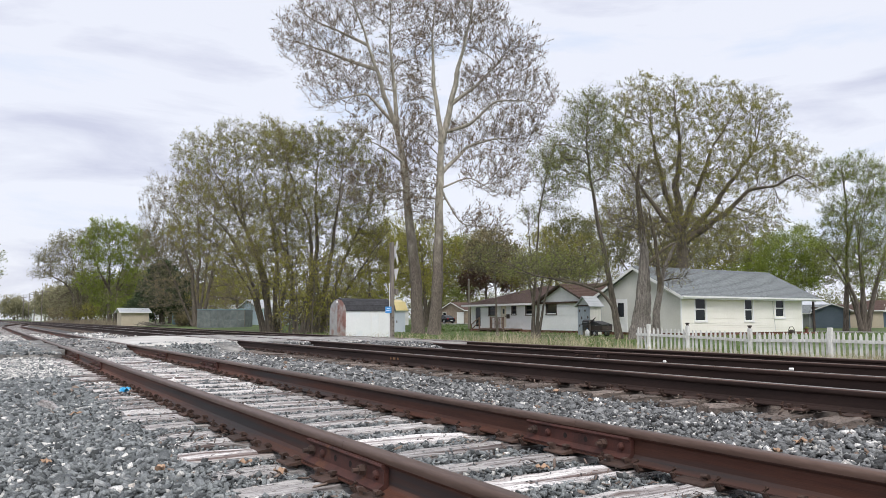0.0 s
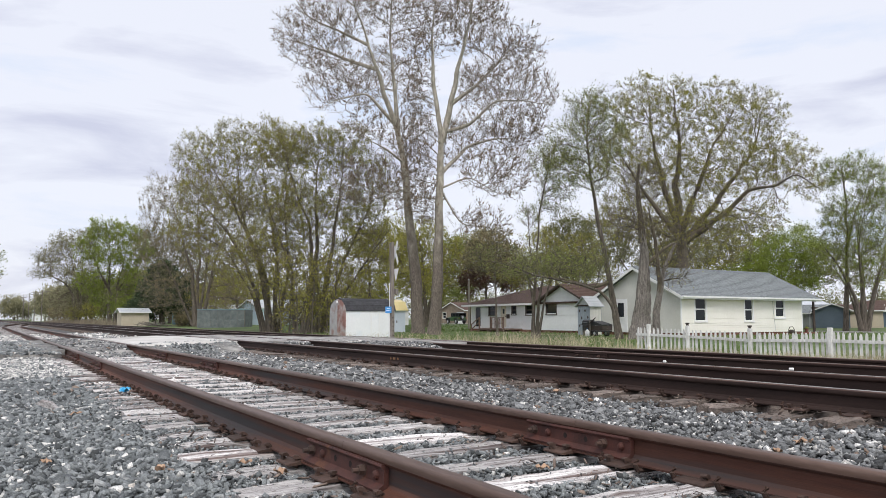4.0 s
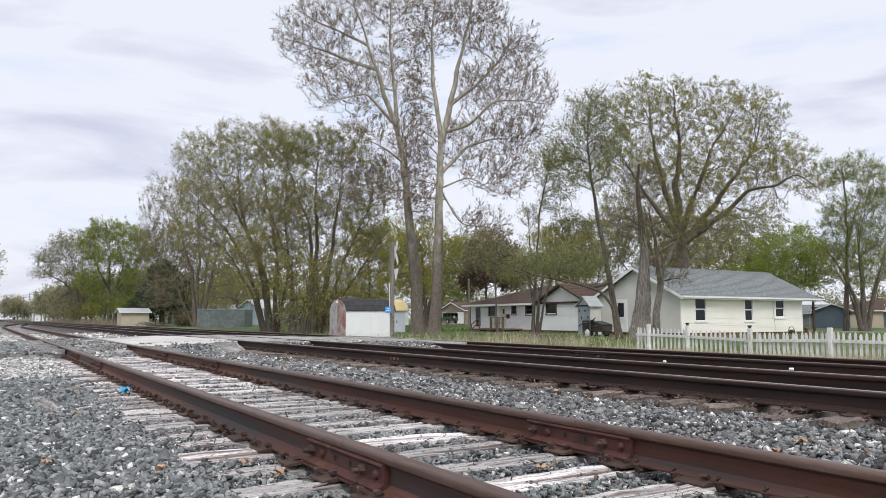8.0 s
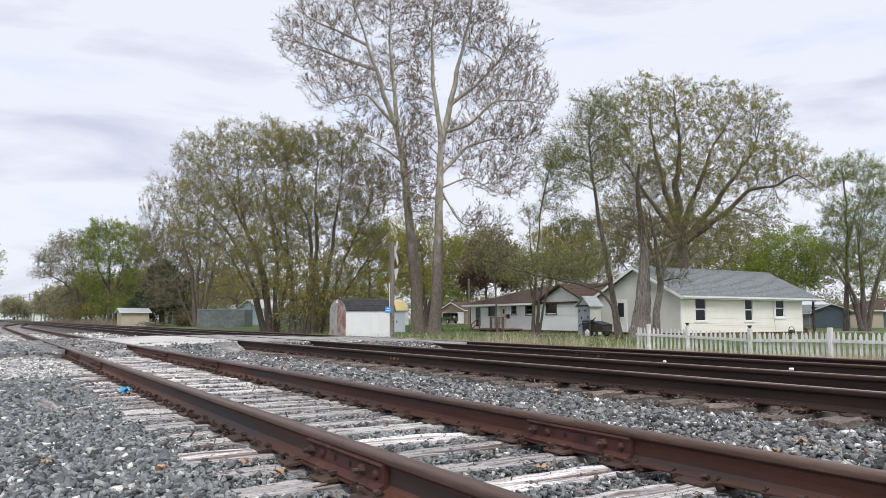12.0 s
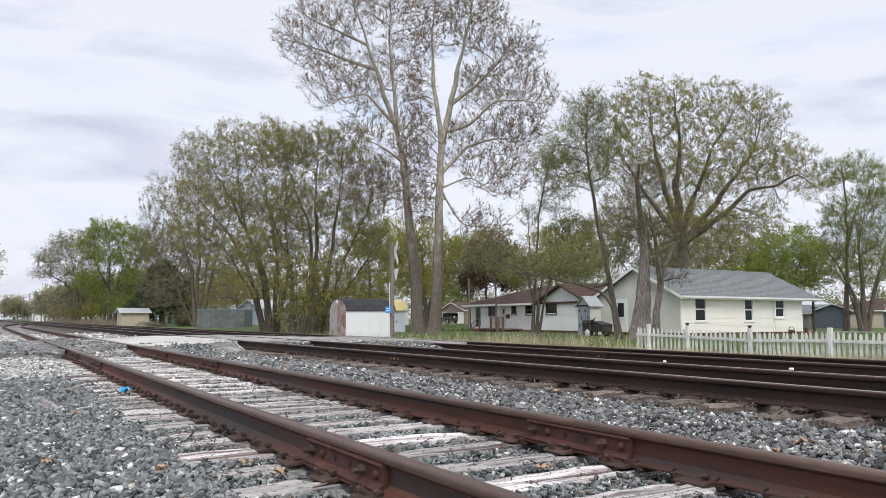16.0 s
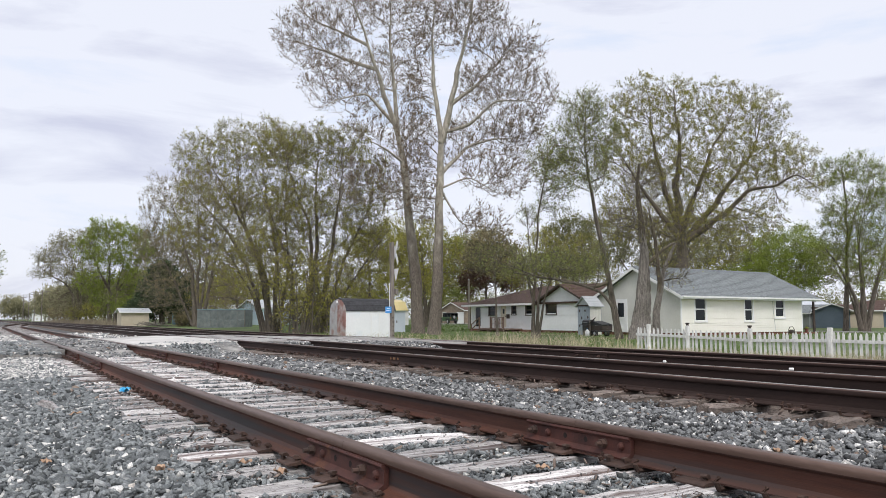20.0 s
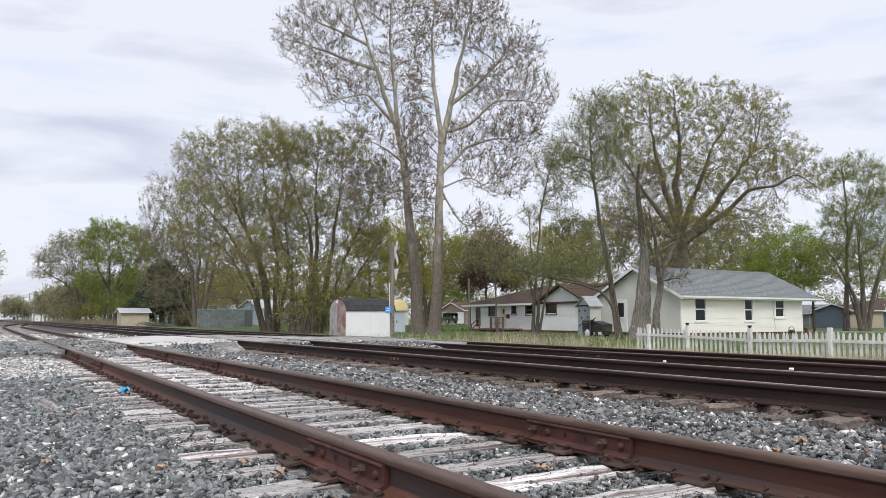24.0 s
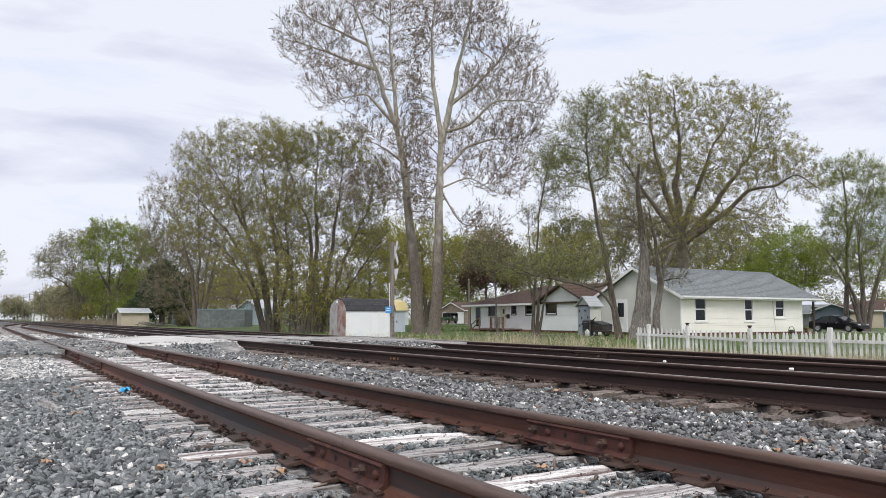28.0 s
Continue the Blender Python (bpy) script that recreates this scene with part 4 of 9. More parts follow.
sycamore_east = tree("sycamore_tree", "tall pale-barked sycamore forking into two leaders beside the first", (-47.68, 28.09, -0.30),
     [([(-0, -0, -0.15), (0.1, 0.17, 3.76), (0.19, 0.31, 7.91), (0.25, 0.42, 12.11), (0.27, 0.45, 14.45), (-0.01, -0.02, 18.1), (-0.1, -0.17, 21.57), (0.07, 0.12, 26.41)], 0.47, 0.03), ([(0.32, 0.52, 14.02), (0.88, 0.91, 16.94), (1.5, 1.22, 20.03), (2.28, 1.72, 23.32), (2.83, 1.77, 25.72)], 0.27, 0.02), ([(0.69, 1.13, 16.8), (1.34, 2.98, 18.65), (1.8, 4.75, 20.8), (2.24, 6.59, 22.8)], 0.16, 0.02), ([(0.42, 0.7, 14.75), (1.73, 1.95, 15.31), (3.21, 3.21, 17), (4.93, 4.73, 16.8), (6.45, 5.83, 16.3)], 0.15, 0.02), ([(0.58, 0.95, 11.69), (0.78, 2.32, 13.85), (1.3, 4.53, 14.75), (2.02, 7.2, 14.93)], 0.17, 0.02), ([(0.3, 0.49, 10.63), (2.06, 1.72, 11.44), (4.04, 2.82, 10.01)], 0.075, 0.02), ([(0.23, 0.38, 7.08), (0.27, 2.13, 8.1), (0.43, 4.57, 8.07)], 0.085, 0.02)],
     [(0.03, 0.05, 24.2, 2.5, 2.5, 3.7, 8), (1.57, 2.6, 23.76, 2.7, 2.7, 3.5, 9), (2.99, 4.94, 20.7, 2.3, 2.3, 2.0, 6), (4.53, 5.56, 17.36, 1.8, 1.8, 2.0, 5), (1.17, 3.87, 18.4, 2.5, 2.5, 2.0, 5), (2.05, 5.31, 15.12, 2.7, 2.7, 1.8, 5), (3.23, 3.4, 11.5, 2.9, 2.9, 1.8, 4), (0.17, 2.21, 14.47, 1.8, 1.8, 2.5, 3), (-1.49, -0.54, 17.96, 1.4, 1.4, 2.5, 3), (1.75, 2.9, 7.91, 2.3, 2.3, 1.4, 2), (-0.61, -1.01, 10.84, 1.8, 1.8, 3.3, 4), (0.04, -1.86, 14, 1.6, 1.6, 2.0, 3)],
     (4200, 13500), (1.6, 0.10, 0.05), (SYC_BARK, TWIG_PALE, LEAF_SYC, TWIG_MID), 102, crown_from=0.4, twig_len=0.65, wander=0.24, tuft=1.3, upright=0.6)
maple_west = tree("maple_tree", "broad multi-stemmed maple with olive spring leaves", (-68.70, 22.48, -0.45),
     [([(0.26, 0.44, -0.15), (0.1, -0.38, 5.67), (-0.62, -2.29, 10.26), (-1.23, -4.09, 13.89), (-1.91, -6.06, 16.98)], 0.3, 0.02), ([(-0.01, -0.01, -0.15), (-1.11, -1.29, 5.71), (-2.62, -3.07, 9.36), (-4.66, -5.66, 12.97), (-5.9, -6.85, 14.91)], 0.22, 0.02), ([(0.16, 0.26, -0.15), (-0.88, -0.42, 6.79), (-2.56, -1.85, 11.59), (-3.63, -2.14, 17.78)], 0.24, 0.02), ([(-0.17, -0.28, -0.15), (-0.38, -1.14, 3.59), (-1.6, -3.84, 8.16), (-3.22, -7.26, 9.38)], 0.15, 0.02), ([(0.37, 0.61, -0.15), (0.51, 0.85, 7.17), (-0.15, -0.26, 13.39), (-0.54, -0.9, 18.51)], 0.24, 0.02), ([(0.53, 0.88, -0.15), (1.71, 1.53, 6.17), (2.3, 0.83, 11.81), (3.3, 0.63, 17.37)], 0.18, 0.02)],
     [(-3.49, -5.77, 16.35, 2.2, 2.2, 2.1, 5), (-1.71, -2.82, 16.89, 2.9, 2.9, 2.6, 8), (0.08, 0.13, 17.16, 2.6, 2.6, 2.9, 8), (-1.6, -4.57, 12.42, 3.4, 3.4, 2.6, 7), (-1.53, -0.6, 12.2, 3.6, 3.6, 3.1, 9), (-3.38, -5.59, 9.39, 2.9, 2.9, 1.8, 4), (-1.18, -1.94, 7.27, 3.9, 3.9, 2.9, 7), (1.67, 0.83, 9.79, 2.9, 2.9, 4.2, 7), (0.23, 2.31, 16.56, 1.8, 1.8, 2.6, 4)],
     (4600, 13500), (3.7, 0.105, 0.085), (BARK, TWIG, LEAF_OLIVE, TWIG_MID), 103, thin=1.15, crown_from=0.2, twig_len=0.75, upright=0.5)
maple_east = tree("maple_tree", "dense thicket-like maple with many upright stems", (-63.00, 24.13, -0.43),
     [([(-0.13, -0.21, -0.15), (0.39, 0.27, 5.31), (0.59, 0.13, 9.35), (-0.06, -1.46, 13.2), (-0.28, -2.39, 17.01)], 0.28, 0.02), ([(0.15, 0.25, -0.15), (0.2, 0.85, 6.83), (-0.17, 0.91, 12.01), (-0.52, 1.08, 16.97)], 0.3, 0.02), ([(0.43, 0.71, -0.15), (1.49, 1.69, 6.77), (2.35, 2.11, 11.67), (3.01, 2.07, 16.89)], 0.28, 0.02), ([(0.58, 0.96, -0.15), (1.17, 2.71, 5.34), (1.7, 4.59, 9.92), (2.05, 6.29, 14.74)], 0.22, 0.02), ([(-0.46, -0.76, -0.15), (-1.18, -0.91, 5.35), (-2.72, -2.13, 9.96), (-4.43, -3.46, 14.58)], 0.18, 0.02), ([(0.74, 1.21, -0.15), (2.45, 3.01, 4.16), (4.18, 4.53, 7.19), (5.61, 5.41, 9.06)], 0.14, 0.02)],
     [(-1.18, -1.95, 15.97, 2.2, 2.2, 2.2, 6), (0.38, 0.62, 16.23, 2.5, 2.5, 2.2, 8), (1.68, 2.78, 15.72, 2.5, 2.5, 2.5, 8), (2.86, 4.73, 12.92, 2.0, 2.0, 2.9, 7), (0.85, -0.53, 11.26, 3.2, 3.2, 2.7, 8), (0.92, 3.46, 10.03, 3.4, 3.4, 3.2, 9), (3.02, 4.98, 7.4, 1.9, 1.9, 2.7, 5), (-0.05, -0.09, 5.91, 3.4, 3.4, 3.4, 8), (-2.57, -2.31, 6.49, 2.9, 2.9, 3.9, 6), (2.67, 2.48, 4.38, 2.9, 2.9, 2.9, 6)],
     (5400, 15500), (3.7, 0.105, 0.085), (BARK, TWIG, LEAF_OLIVE, TWIG_MID), 104, thin=1.15, crown_from=0.15, twig_len=0.7, upright=0.5)
tree("sapling", "slender bare sapling in the thicket", (-60.19, 21.02, -0.45),
     [([(0, 0, -0.15), (0.16, -0.32, 3.31), (0.32, -0.63, 6.52)], 0.07, 0.02)],
     [(0.19, -0.44, 4.22, 0.60, 0.60, 2.31, 4.00), (0.15, -0.09, 1.93, 0.65, 0.65, 1.15, 2.00)],
     (128, 260), (1.5, 0.15, 0.21), (BARK, TWIG, LEAF_OLIVE), 130, crown_from=0.12, group="saplings of the thicket")
tree("sapling", "slender bare sapling in the thicket", (-62.75, 22.61, -0.51),
     [([(0, 0, -0.15), (0.35, -0.04, 3.47), (0.69, -0.08, 6.84)], 0.07, 0.02)],
     [(0.46, -0.03, 4.43, 0.63, 0.63, 2.42, 4.00), (0.16, -0.10, 2.02, 0.68, 0.68, 1.21, 2.00)],
     (128, 260), (1.5, 0.15, 0.21), (BARK, TWIG, LEAF_OLIVE), 131, crown_from=0.12, group="saplings of the thicket")
tree("sapling", "slender bare sapling in the thicket", (-58.54, 21.81, -0.43),
     [([(0, 0, -0.15), (0.21, -0.24, 3.25), (0.41, -0.47, 6.41)], 0.07, 0.02)],
     [(0.26, -0.32, 4.16, 0.59, 0.59, 2.27, 4.00), (0.15, -0.09, 1.90, 0.64, 0.64, 1.13, 2.00)],
     (128, 260), (1.5, 0.15, 0.21), (BARK, TWIG, LEAF_OLIVE), 132, crown_from=0.12, group="saplings of the thicket")
tree("sapling", "slender bare sapling in the thicket", (-60.19, 22.96, -0.47),
     [([(0, 0, -0.15), (0.36, -0, 3.36), (0.72, -0, 6.63)], 0.07, 0.02)],
     [(0.48, 0.03, 4.29, 0.61, 0.61, 2.34, 4.00), (0.15, -0.10, 1.96, 0.66, 0.66, 1.17, 2.00)],
     (128, 260), (1.5, 0.15, 0.21), (BARK, TWIG, LEAF_OLIVE), 133, crown_from=0.12, group="saplings of the thicket")
tree("sapling", "slender bare sapling in the thicket", (-57.00, 22.40, -0.41),
     [([(0, 0, -0.15), (0.3, -0.08, 3.2), (0.59, -0.15, 6.31)], 0.07, 0.02)],
     [(0.39, -0.08, 4.09, 0.58, 0.58, 2.23, 4.00), (0.15, -0.09, 1.87, 0.62, 0.62, 1.12, 2.00)],
     (128, 260), (1.5, 0.15, 0.21), (BARK, TWIG, LEAF_OLIVE), 134, crown_from=0.12, group="saplings of the thicket")
tree("sapling", "slender bare sapling in the thicket", (-60.46, 24.47, -0.49),
     [([(0, 0, -0.15), (0.19, -0.29, 3.41), (0.38, -0.57, 6.73)], 0.07, 0.02)],
     [(0.23, -0.39, 4.36, 0.62, 0.62, 2.38, 4.00), (0.16, -0.10, 1.99, 0.67, 0.67, 1.19, 2.00)],
     (128, 260), (1.5, 0.15, 0.21), (BARK, TWIG, LEAF_OLIVE), 135, crown_from=0.12, group="saplings of the thicket")
tree("sapling", "slender bare sapling in the thicket", (-58.28, 24.17, -0.45),
     [([(0, 0, -0.15), (0.33, -0.04, 3.31), (0.66, -0.08, 6.52)], 0.07, 0.02)],
     [(0.44, -0.03, 4.22, 0.60, 0.60, 2.31, 4.00), (0.15, -0.09, 1.93, 0.65, 0.65, 1.15, 2.00)],
     (128, 260), (1.5, 0.15, 0.21), (BARK, TWIG, LEAF_OLIVE), 136, crown_from=0.12, group="saplings of the thicket")
tree("sapling", "slender bare sapling in the thicket", (-57.11, 24.17, -0.43),
     [([(0, 0, -0.15), (0.37, 0.04, 3.25), (0.74, 0.08, 6.41)], 0.07, 0.02)],
     [(0.50, 0.09, 4.16, 0.59, 0.59, 2.27, 4.00), (0.15, -0.09, 1.90, 0.64, 0.64, 1.13, 2.00)],
     (128, 260), (1.5, 0.15, 0.21), (BARK, TWIG, LEAF_OLIVE), 137, crown_from=0.12, group="saplings of the thicket")
tree("willow_tree", "grey-brown spreading tree with thin early leaves", (-102.72, 24.45, -0.47),
     [([(-0.16, -0.27, -0.15), (-0.51, -0.85, 7.62), (-1.46, -2.42, 13.65), (-2.4, -3.97, 18.22)], 0.34, 0.02), ([(-0.01, -0.02, -0.15), (-0.6, 0.03, 8.41), (-1.5, -0.1, 15.34), (-2.28, 0.09, 20.28)], 0.3, 0.02), ([(0.18, 0.3, -0.15), (1.39, 1.26, 7.59), (2.98, 2.55, 12.75), (4.27, 3.19, 17.14)], 0.3, 0.02), ([(-0.24, -0.4, -0.15), (-1.93, -2.67, 6.13), (-3.73, -4.98, 10.68), (-4.69, -5.82, 13.01)], 0.2, 0.02), ([(-0.09, -0.14, -0.15), (0.73, 0.69, 7.6), (1.49, 1.27, 14.33), (2.08, 1.51, 18.81)], 0.22, 0.02)],
     [(-2.22, -3.67, 16.69, 3.6, 3.6, 3.4, 6), (-0.1, -0.16, 18.6, 3.6, 3.6, 3.0, 6), (1.89, 3.13, 16.31, 3.7, 3.7, 3.4, 6), (-2.91, -4.8, 11.38, 3.1, 3.1, 4.1, 6), (-0.57, -0.94, 11.38, 4.5, 4.5, 4.1, 7), (2.16, 3.57, 10.63, 3.7, 3.7, 4.1, 6), (-2.02, -3.34, 5.37, 4.1, 4.1, 3.7, 7), (1.47, 2.43, 4.63, 4.5, 4.5, 3.0, 4)],
     (3800, 10500), (2.0, 0.15, 0.12), (BARK, TWIG, LEAF_BUD, TWIG_MID), 106, twig_len=0.95, thin=1.3, crown_from=0.15, upright=0.6)
tree("green_tree", "round bright green tree beside the line", (-140.98, 19.34, 0.00),
     [([(-0.31, -0.52, -0.15), (-0.52, -0.86, 5.17), (-0.46, -0.76, 11.98), (-0.87, -1.43, 16.89)], 0.36, 0.02), ([(0.14, 0.23, -0.15), (-0.36, 0.44, 6.16), (-0.47, 1.6, 12.09), (-0.85, 2.46, 15.64)], 0.3, 0.02), ([(-0.5, -0.82, 4.2), (-0.87, -2.48, 9.02), (-0.95, -3.94, 12.85), (-0.24, -4.25, 14.22)], 0.24, 0.02), ([(0.17, 0.29, 5.65), (1.1, 2.66, 9.08), (1.32, 4.11, 11.58)], 0.2, 0.02)],
     [(-1.09, -1.8, 15.42, 3.1, 3.1, 2.1, 6), (0.94, 1.56, 15.12, 3.1, 3.1, 2.1, 6), (-2.29, -3.78, 12.47, 2.7, 2.7, 2.3, 4), (0, 0.01, 11.49, 4.4, 4.4, 2.4, 6), (2.17, 3.58, 11.98, 1.9, 1.9, 2.5, 4), (-1.67, -2.75, 7.11, 3.9, 3.9, 2.3, 5), (1.59, 2.63, 7.59, 2.7, 2.7, 2.5, 4), (0.67, 1.1, 3.71, 4.4, 4.4, 1.7, 4)],
     (2400, 5000), (5.2, 0.21, 0.2), (BARK, TWIG, LEAF_GREEN), 107, thin=1.6, twig_len=1.0, up=0.02, upright=0.1)
tree("spreading_tree", "leaning half-bare tree with yellow-green leaves", (-166.38, 16.07, 0.55),
     [([(-0.18, -0.3, -0.15), (-0.42, -0.69, 5.29), (-1.51, -2.5, 7.53), (-3.12, -5.16, 9.21), (-4.27, -7.05, 10.9)], 0.36, 0.02), ([(0.11, 0.18, -0.15), (-0.27, 0.06, 6.42), (-1.37, -1.08, 12.07), (-2.93, -2.92, 15.51)], 0.3, 0.02), ([(0.28, 0.46, -0.15), (0.7, 0.63, 7.51), (1.13, 0.67, 13.1), (1.3, 0.21, 16.66)], 0.26, 0.02)],
     [(-3.19, -5.26, 11.8, 2.9, 2.9, 2.4, 4), (-3.7, -6.12, 9.21, 2.0, 2.0, 1.3, 2), (-1.5, -2.48, 14.28, 3.3, 3.3, 2.7, 5), (0.4, 0.66, 15.41, 2.8, 2.8, 2.4, 4), (-0.8, -1.32, 9.21, 4.2, 4.2, 2.9, 5), (0.67, 1.1, 8.65, 2.8, 2.8, 4.4, 4), (-0.67, -1.1, 3.61, 3.9, 3.9, 2.4, 4)],
     (2200, 4600), (2.6, 0.22, 0.2), (BARK, TWIG, LEAF_PALE), 108, thin=1.6, twig_len=1.1, wander=0.26)
tree("cedar_tree", "dense dark evergreen cedar by the line", (-124.13, 23.94, -0.18),
     [([(0.13, 0.21, -0.15), (0.09, 0.15, 4.94), (0.06, 0.09, 9.53)], 0.28, 0.03), ([(-1.05, -1.74, -0.15), (-1.57, -1.75, 3.19), (-2.13, -1.59, 6.31)], 0.2, 0.03), ([(1.49, 2.47, -0.15), (1.89, 2.29, 3.18), (2.33, 1.92, 6.66)], 0.2, 0.03)],
     [(0.09, 0.15, 7.59, 1.6, 1.6, 2.1, 4), (0.05, 0.09, 4.5, 2.3, 2.3, 2.6, 7), (-1.03, -1.71, 4.06, 1.9, 1.9, 2.8, 6), (1.34, 2.21, 4.06, 2.1, 2.1, 3.2, 6), (-2.09, -3.45, 2.13, 1.6, 1.6, 1.2, 3)],
     (1900, 5600), (7.0, 0.30, 0.30), (BARK, TWIG, LEAF_DARK), 109, thin=1.4, crown_from=0.05, up=0.05)
tree("roadside_tree", "tree whose budding branch tips reach into view", (-112.91, -2.18, 0.06),
     [([(0, 0, -0.15), (0.49, -0.14, 5.28), (1.17, 0.11, 10.2)], 0.3, 0.06)],
     [(1.13, 0.55, 7.39, 4.10, 4.10, 2.47, 5.00), (0.68, -0.83, 10.90, 3.89, 3.89, 2.83, 5.00)],
     (720, 1500), (2.8, 0.24, 0.3), (BARK, TWIG, LEAF_MID), 110, thin=1.3)
tree("far_tree", "small far tree near the end of the line", (-379.98, 12.26, 0.48),
     [([(0, 0, -0.15), (0.4, -0.25, 5.13)], 0.3, 0.1)],
     [(0.02, -0.88, 5.13, 4.91, 4.91, 3.93, 3.00), (-2.90, 4.28, 3.47, 3.44, 3.44, 2.45, 1.50)],
     (400, 1100), (5.7, 0.6, 0.75), (BARK, TWIG, LEAF_PALE), 111, thin=3, twig_len=1.6)
far_tree = tree("far_tree", "yellow-green far tree beside the line", (-258.64, 18.79, 0.58),
     [([(0, 0, -0.15), (0.17, -0.51, 4.43)], 0.3, 0.1)],
     [(-0.47, -1.72, 5.28, 3.08, 3.08, 3.42, 3.00), (1.30, 1.21, 5.28, 3.42, 3.42, 3.42, 3.00)],
     (480, 1300), (4.8, 0.45, 0.6), (BARK, TWIG, LEAF_PALE), 112, thin=2.4, twig_len=1.4)
locust = tree("locust_tree", "slender leaning tree with feathery green crown", (-31.10, 30.29, -0.38),
     [([(0, 0, -0.15), (-0.03, -0.35, 1.65), (-0.05, -0.77, 3.83), (-0.11, -1.25, 6), (-0.14, -1.75, 8.49), (-0.07, -2.08, 10.98), (0.11, -2.12, 12.84)], 0.2, 0.03), ([(-0.06, -0.55, 2.58), (-0.55, -1.42, 2.89), (-1.32, -2.78, 3.36), (-2.11, -4.13, 3.57), (-2.74, -5.21, 3.82)], 0.1, 0.03)],
     [(0.12, -2.02, 12.38, 1.31, 1.31, 1.31, 7.00), (-0.41, -2.61, 10.82, 1.31, 1.31, 1.25, 5.00), (0.41, -1.28, 10.98, 1.19, 1.19, 1.56, 5.00), (-0.82, -3.09, 9.73, 1.19, 1.19, 1.25, 3.00), (-0.14, -1.86, 9.11, 1.41, 1.41, 1.41, 3.00)],
     (800, 2600), (6.0, 0.065, 0.16), (BARK, TWIG, LEAF_MID), 113, twig_len=0.5, crown_from=0.25)
boughs = tree("leaning_boughs", "low arching boughs with hazy green leaves", (-30.45, 29.41, -0.35),
     [([(0.03, 0.05, -0.15), (0.02, -0.3, 1.91), (-0.29, -0.96, 2.67), (-1.05, -2.29, 3.13), (-1.97, -3.87, 3.43), (-2.63, -5.07, 4.03)], 0.11, 0.03)],
     [(-1.15, -2.59, 3.88, 2.13, 2.13, 0.85, 5.00), (-2.24, -4.42, 4.03, 1.83, 1.83, 0.91, 5.00), (-0.35, -1.29, 4.04, 1.22, 1.22, 1.07, 3.00), (-2.99, -5.75, 4.49, 1.52, 1.52, 0.85, 3.00)],
     (450, 1300), (4.6, 0.06, 0.13), (BARK, TWIG, LEAF_MID), 114, twig_len=0.45, crown_from=0.25, category="tree", droop=0.05)
yard_tree = tree("yard_tree", "clump of thin crooked stems in front of the brown-roofed house", (-35.10, 27.52, -0.14),
     [([(-0.07, -0.11, -0.15), (0.07, -0.2, 1.76), (0.05, -0.53, 3.39), (-0.02, -0.87, 4.69)], 0.13, 0.03), ([(0.03, 0.06, -0.15), (0.25, 0.04, 2.09), (0.58, 0.3, 3.71), (1, 0.81, 4.69)], 0.12, 0.03), ([(0.08, 0.14, -0.15), (0.38, 0.31, 1.76), (0.65, 0.52, 3.06), (1.2, 1.26, 4.04)], 0.09, 0.03), ([(0.05, -0.11, 1.11), (0.4, -0.17, 4.69), (0.67, -0.14, 6.97), (1.07, 0.11, 9.25), (1.37, 0.38, 10.56)], 0.09, 0.02), ([(0.17, -0.26, 3.06), (0.23, -0.52, 5.02), (0.3, -0.69, 6.65)], 0.05, 0.02)],
     [(1.04, 0.01, 9.58, 0.85, 0.85, 1.24, 3.50), (1.43, 0.54, 10.23, 0.92, 0.92, 1.11, 3.00), (1.08, 0.37, 7.95, 0.98, 0.98, 1.47, 2.50), (0.39, -0.55, 6.65, 0.82, 0.82, 0.82, 1.00), (0.51, 0.15, 3.88, 1.64, 1.64, 0.85, 4.00), (1.43, 1.70, 3.72, 1.47, 1.47, 0.85, 3.50), (0.07, -0.54, 3.71, 0.98, 0.98, 0.72, 2.00), (0.04, 2.53, 7.93, 0.59, 0.59, 0.98, 1.00)],
     (800, 2600), (4.6, 0.065, 0.12), (BARK, TWIG, LEAF_MID), 115, twig_len=0.45, crown_from=0.3)
tree("sapling", "slim bare sapling by the porch", (-39.59, 27.85, -0.16),
     [([(0.06, 0.09, -0.15), (0.16, -0.06, 1.85), (0.28, -0.25, 3.98), (0.33, -0.42, 5.4)], 0.085, 0.025)],
     [(0.30, -0.48, 5.40, 1.61, 1.61, 1.00, 4.00), (-0.24, -1.20, 4.51, 1.07, 1.07, 0.89, 2.00), (0.69, 0.33, 4.51, 1.07, 1.07, 0.89, 2.00)],
     (960, 2250), (1.9, 0.12, 0.15), (BARK, TWIG, LEAF_BUD), 116, twig_len=0.45)
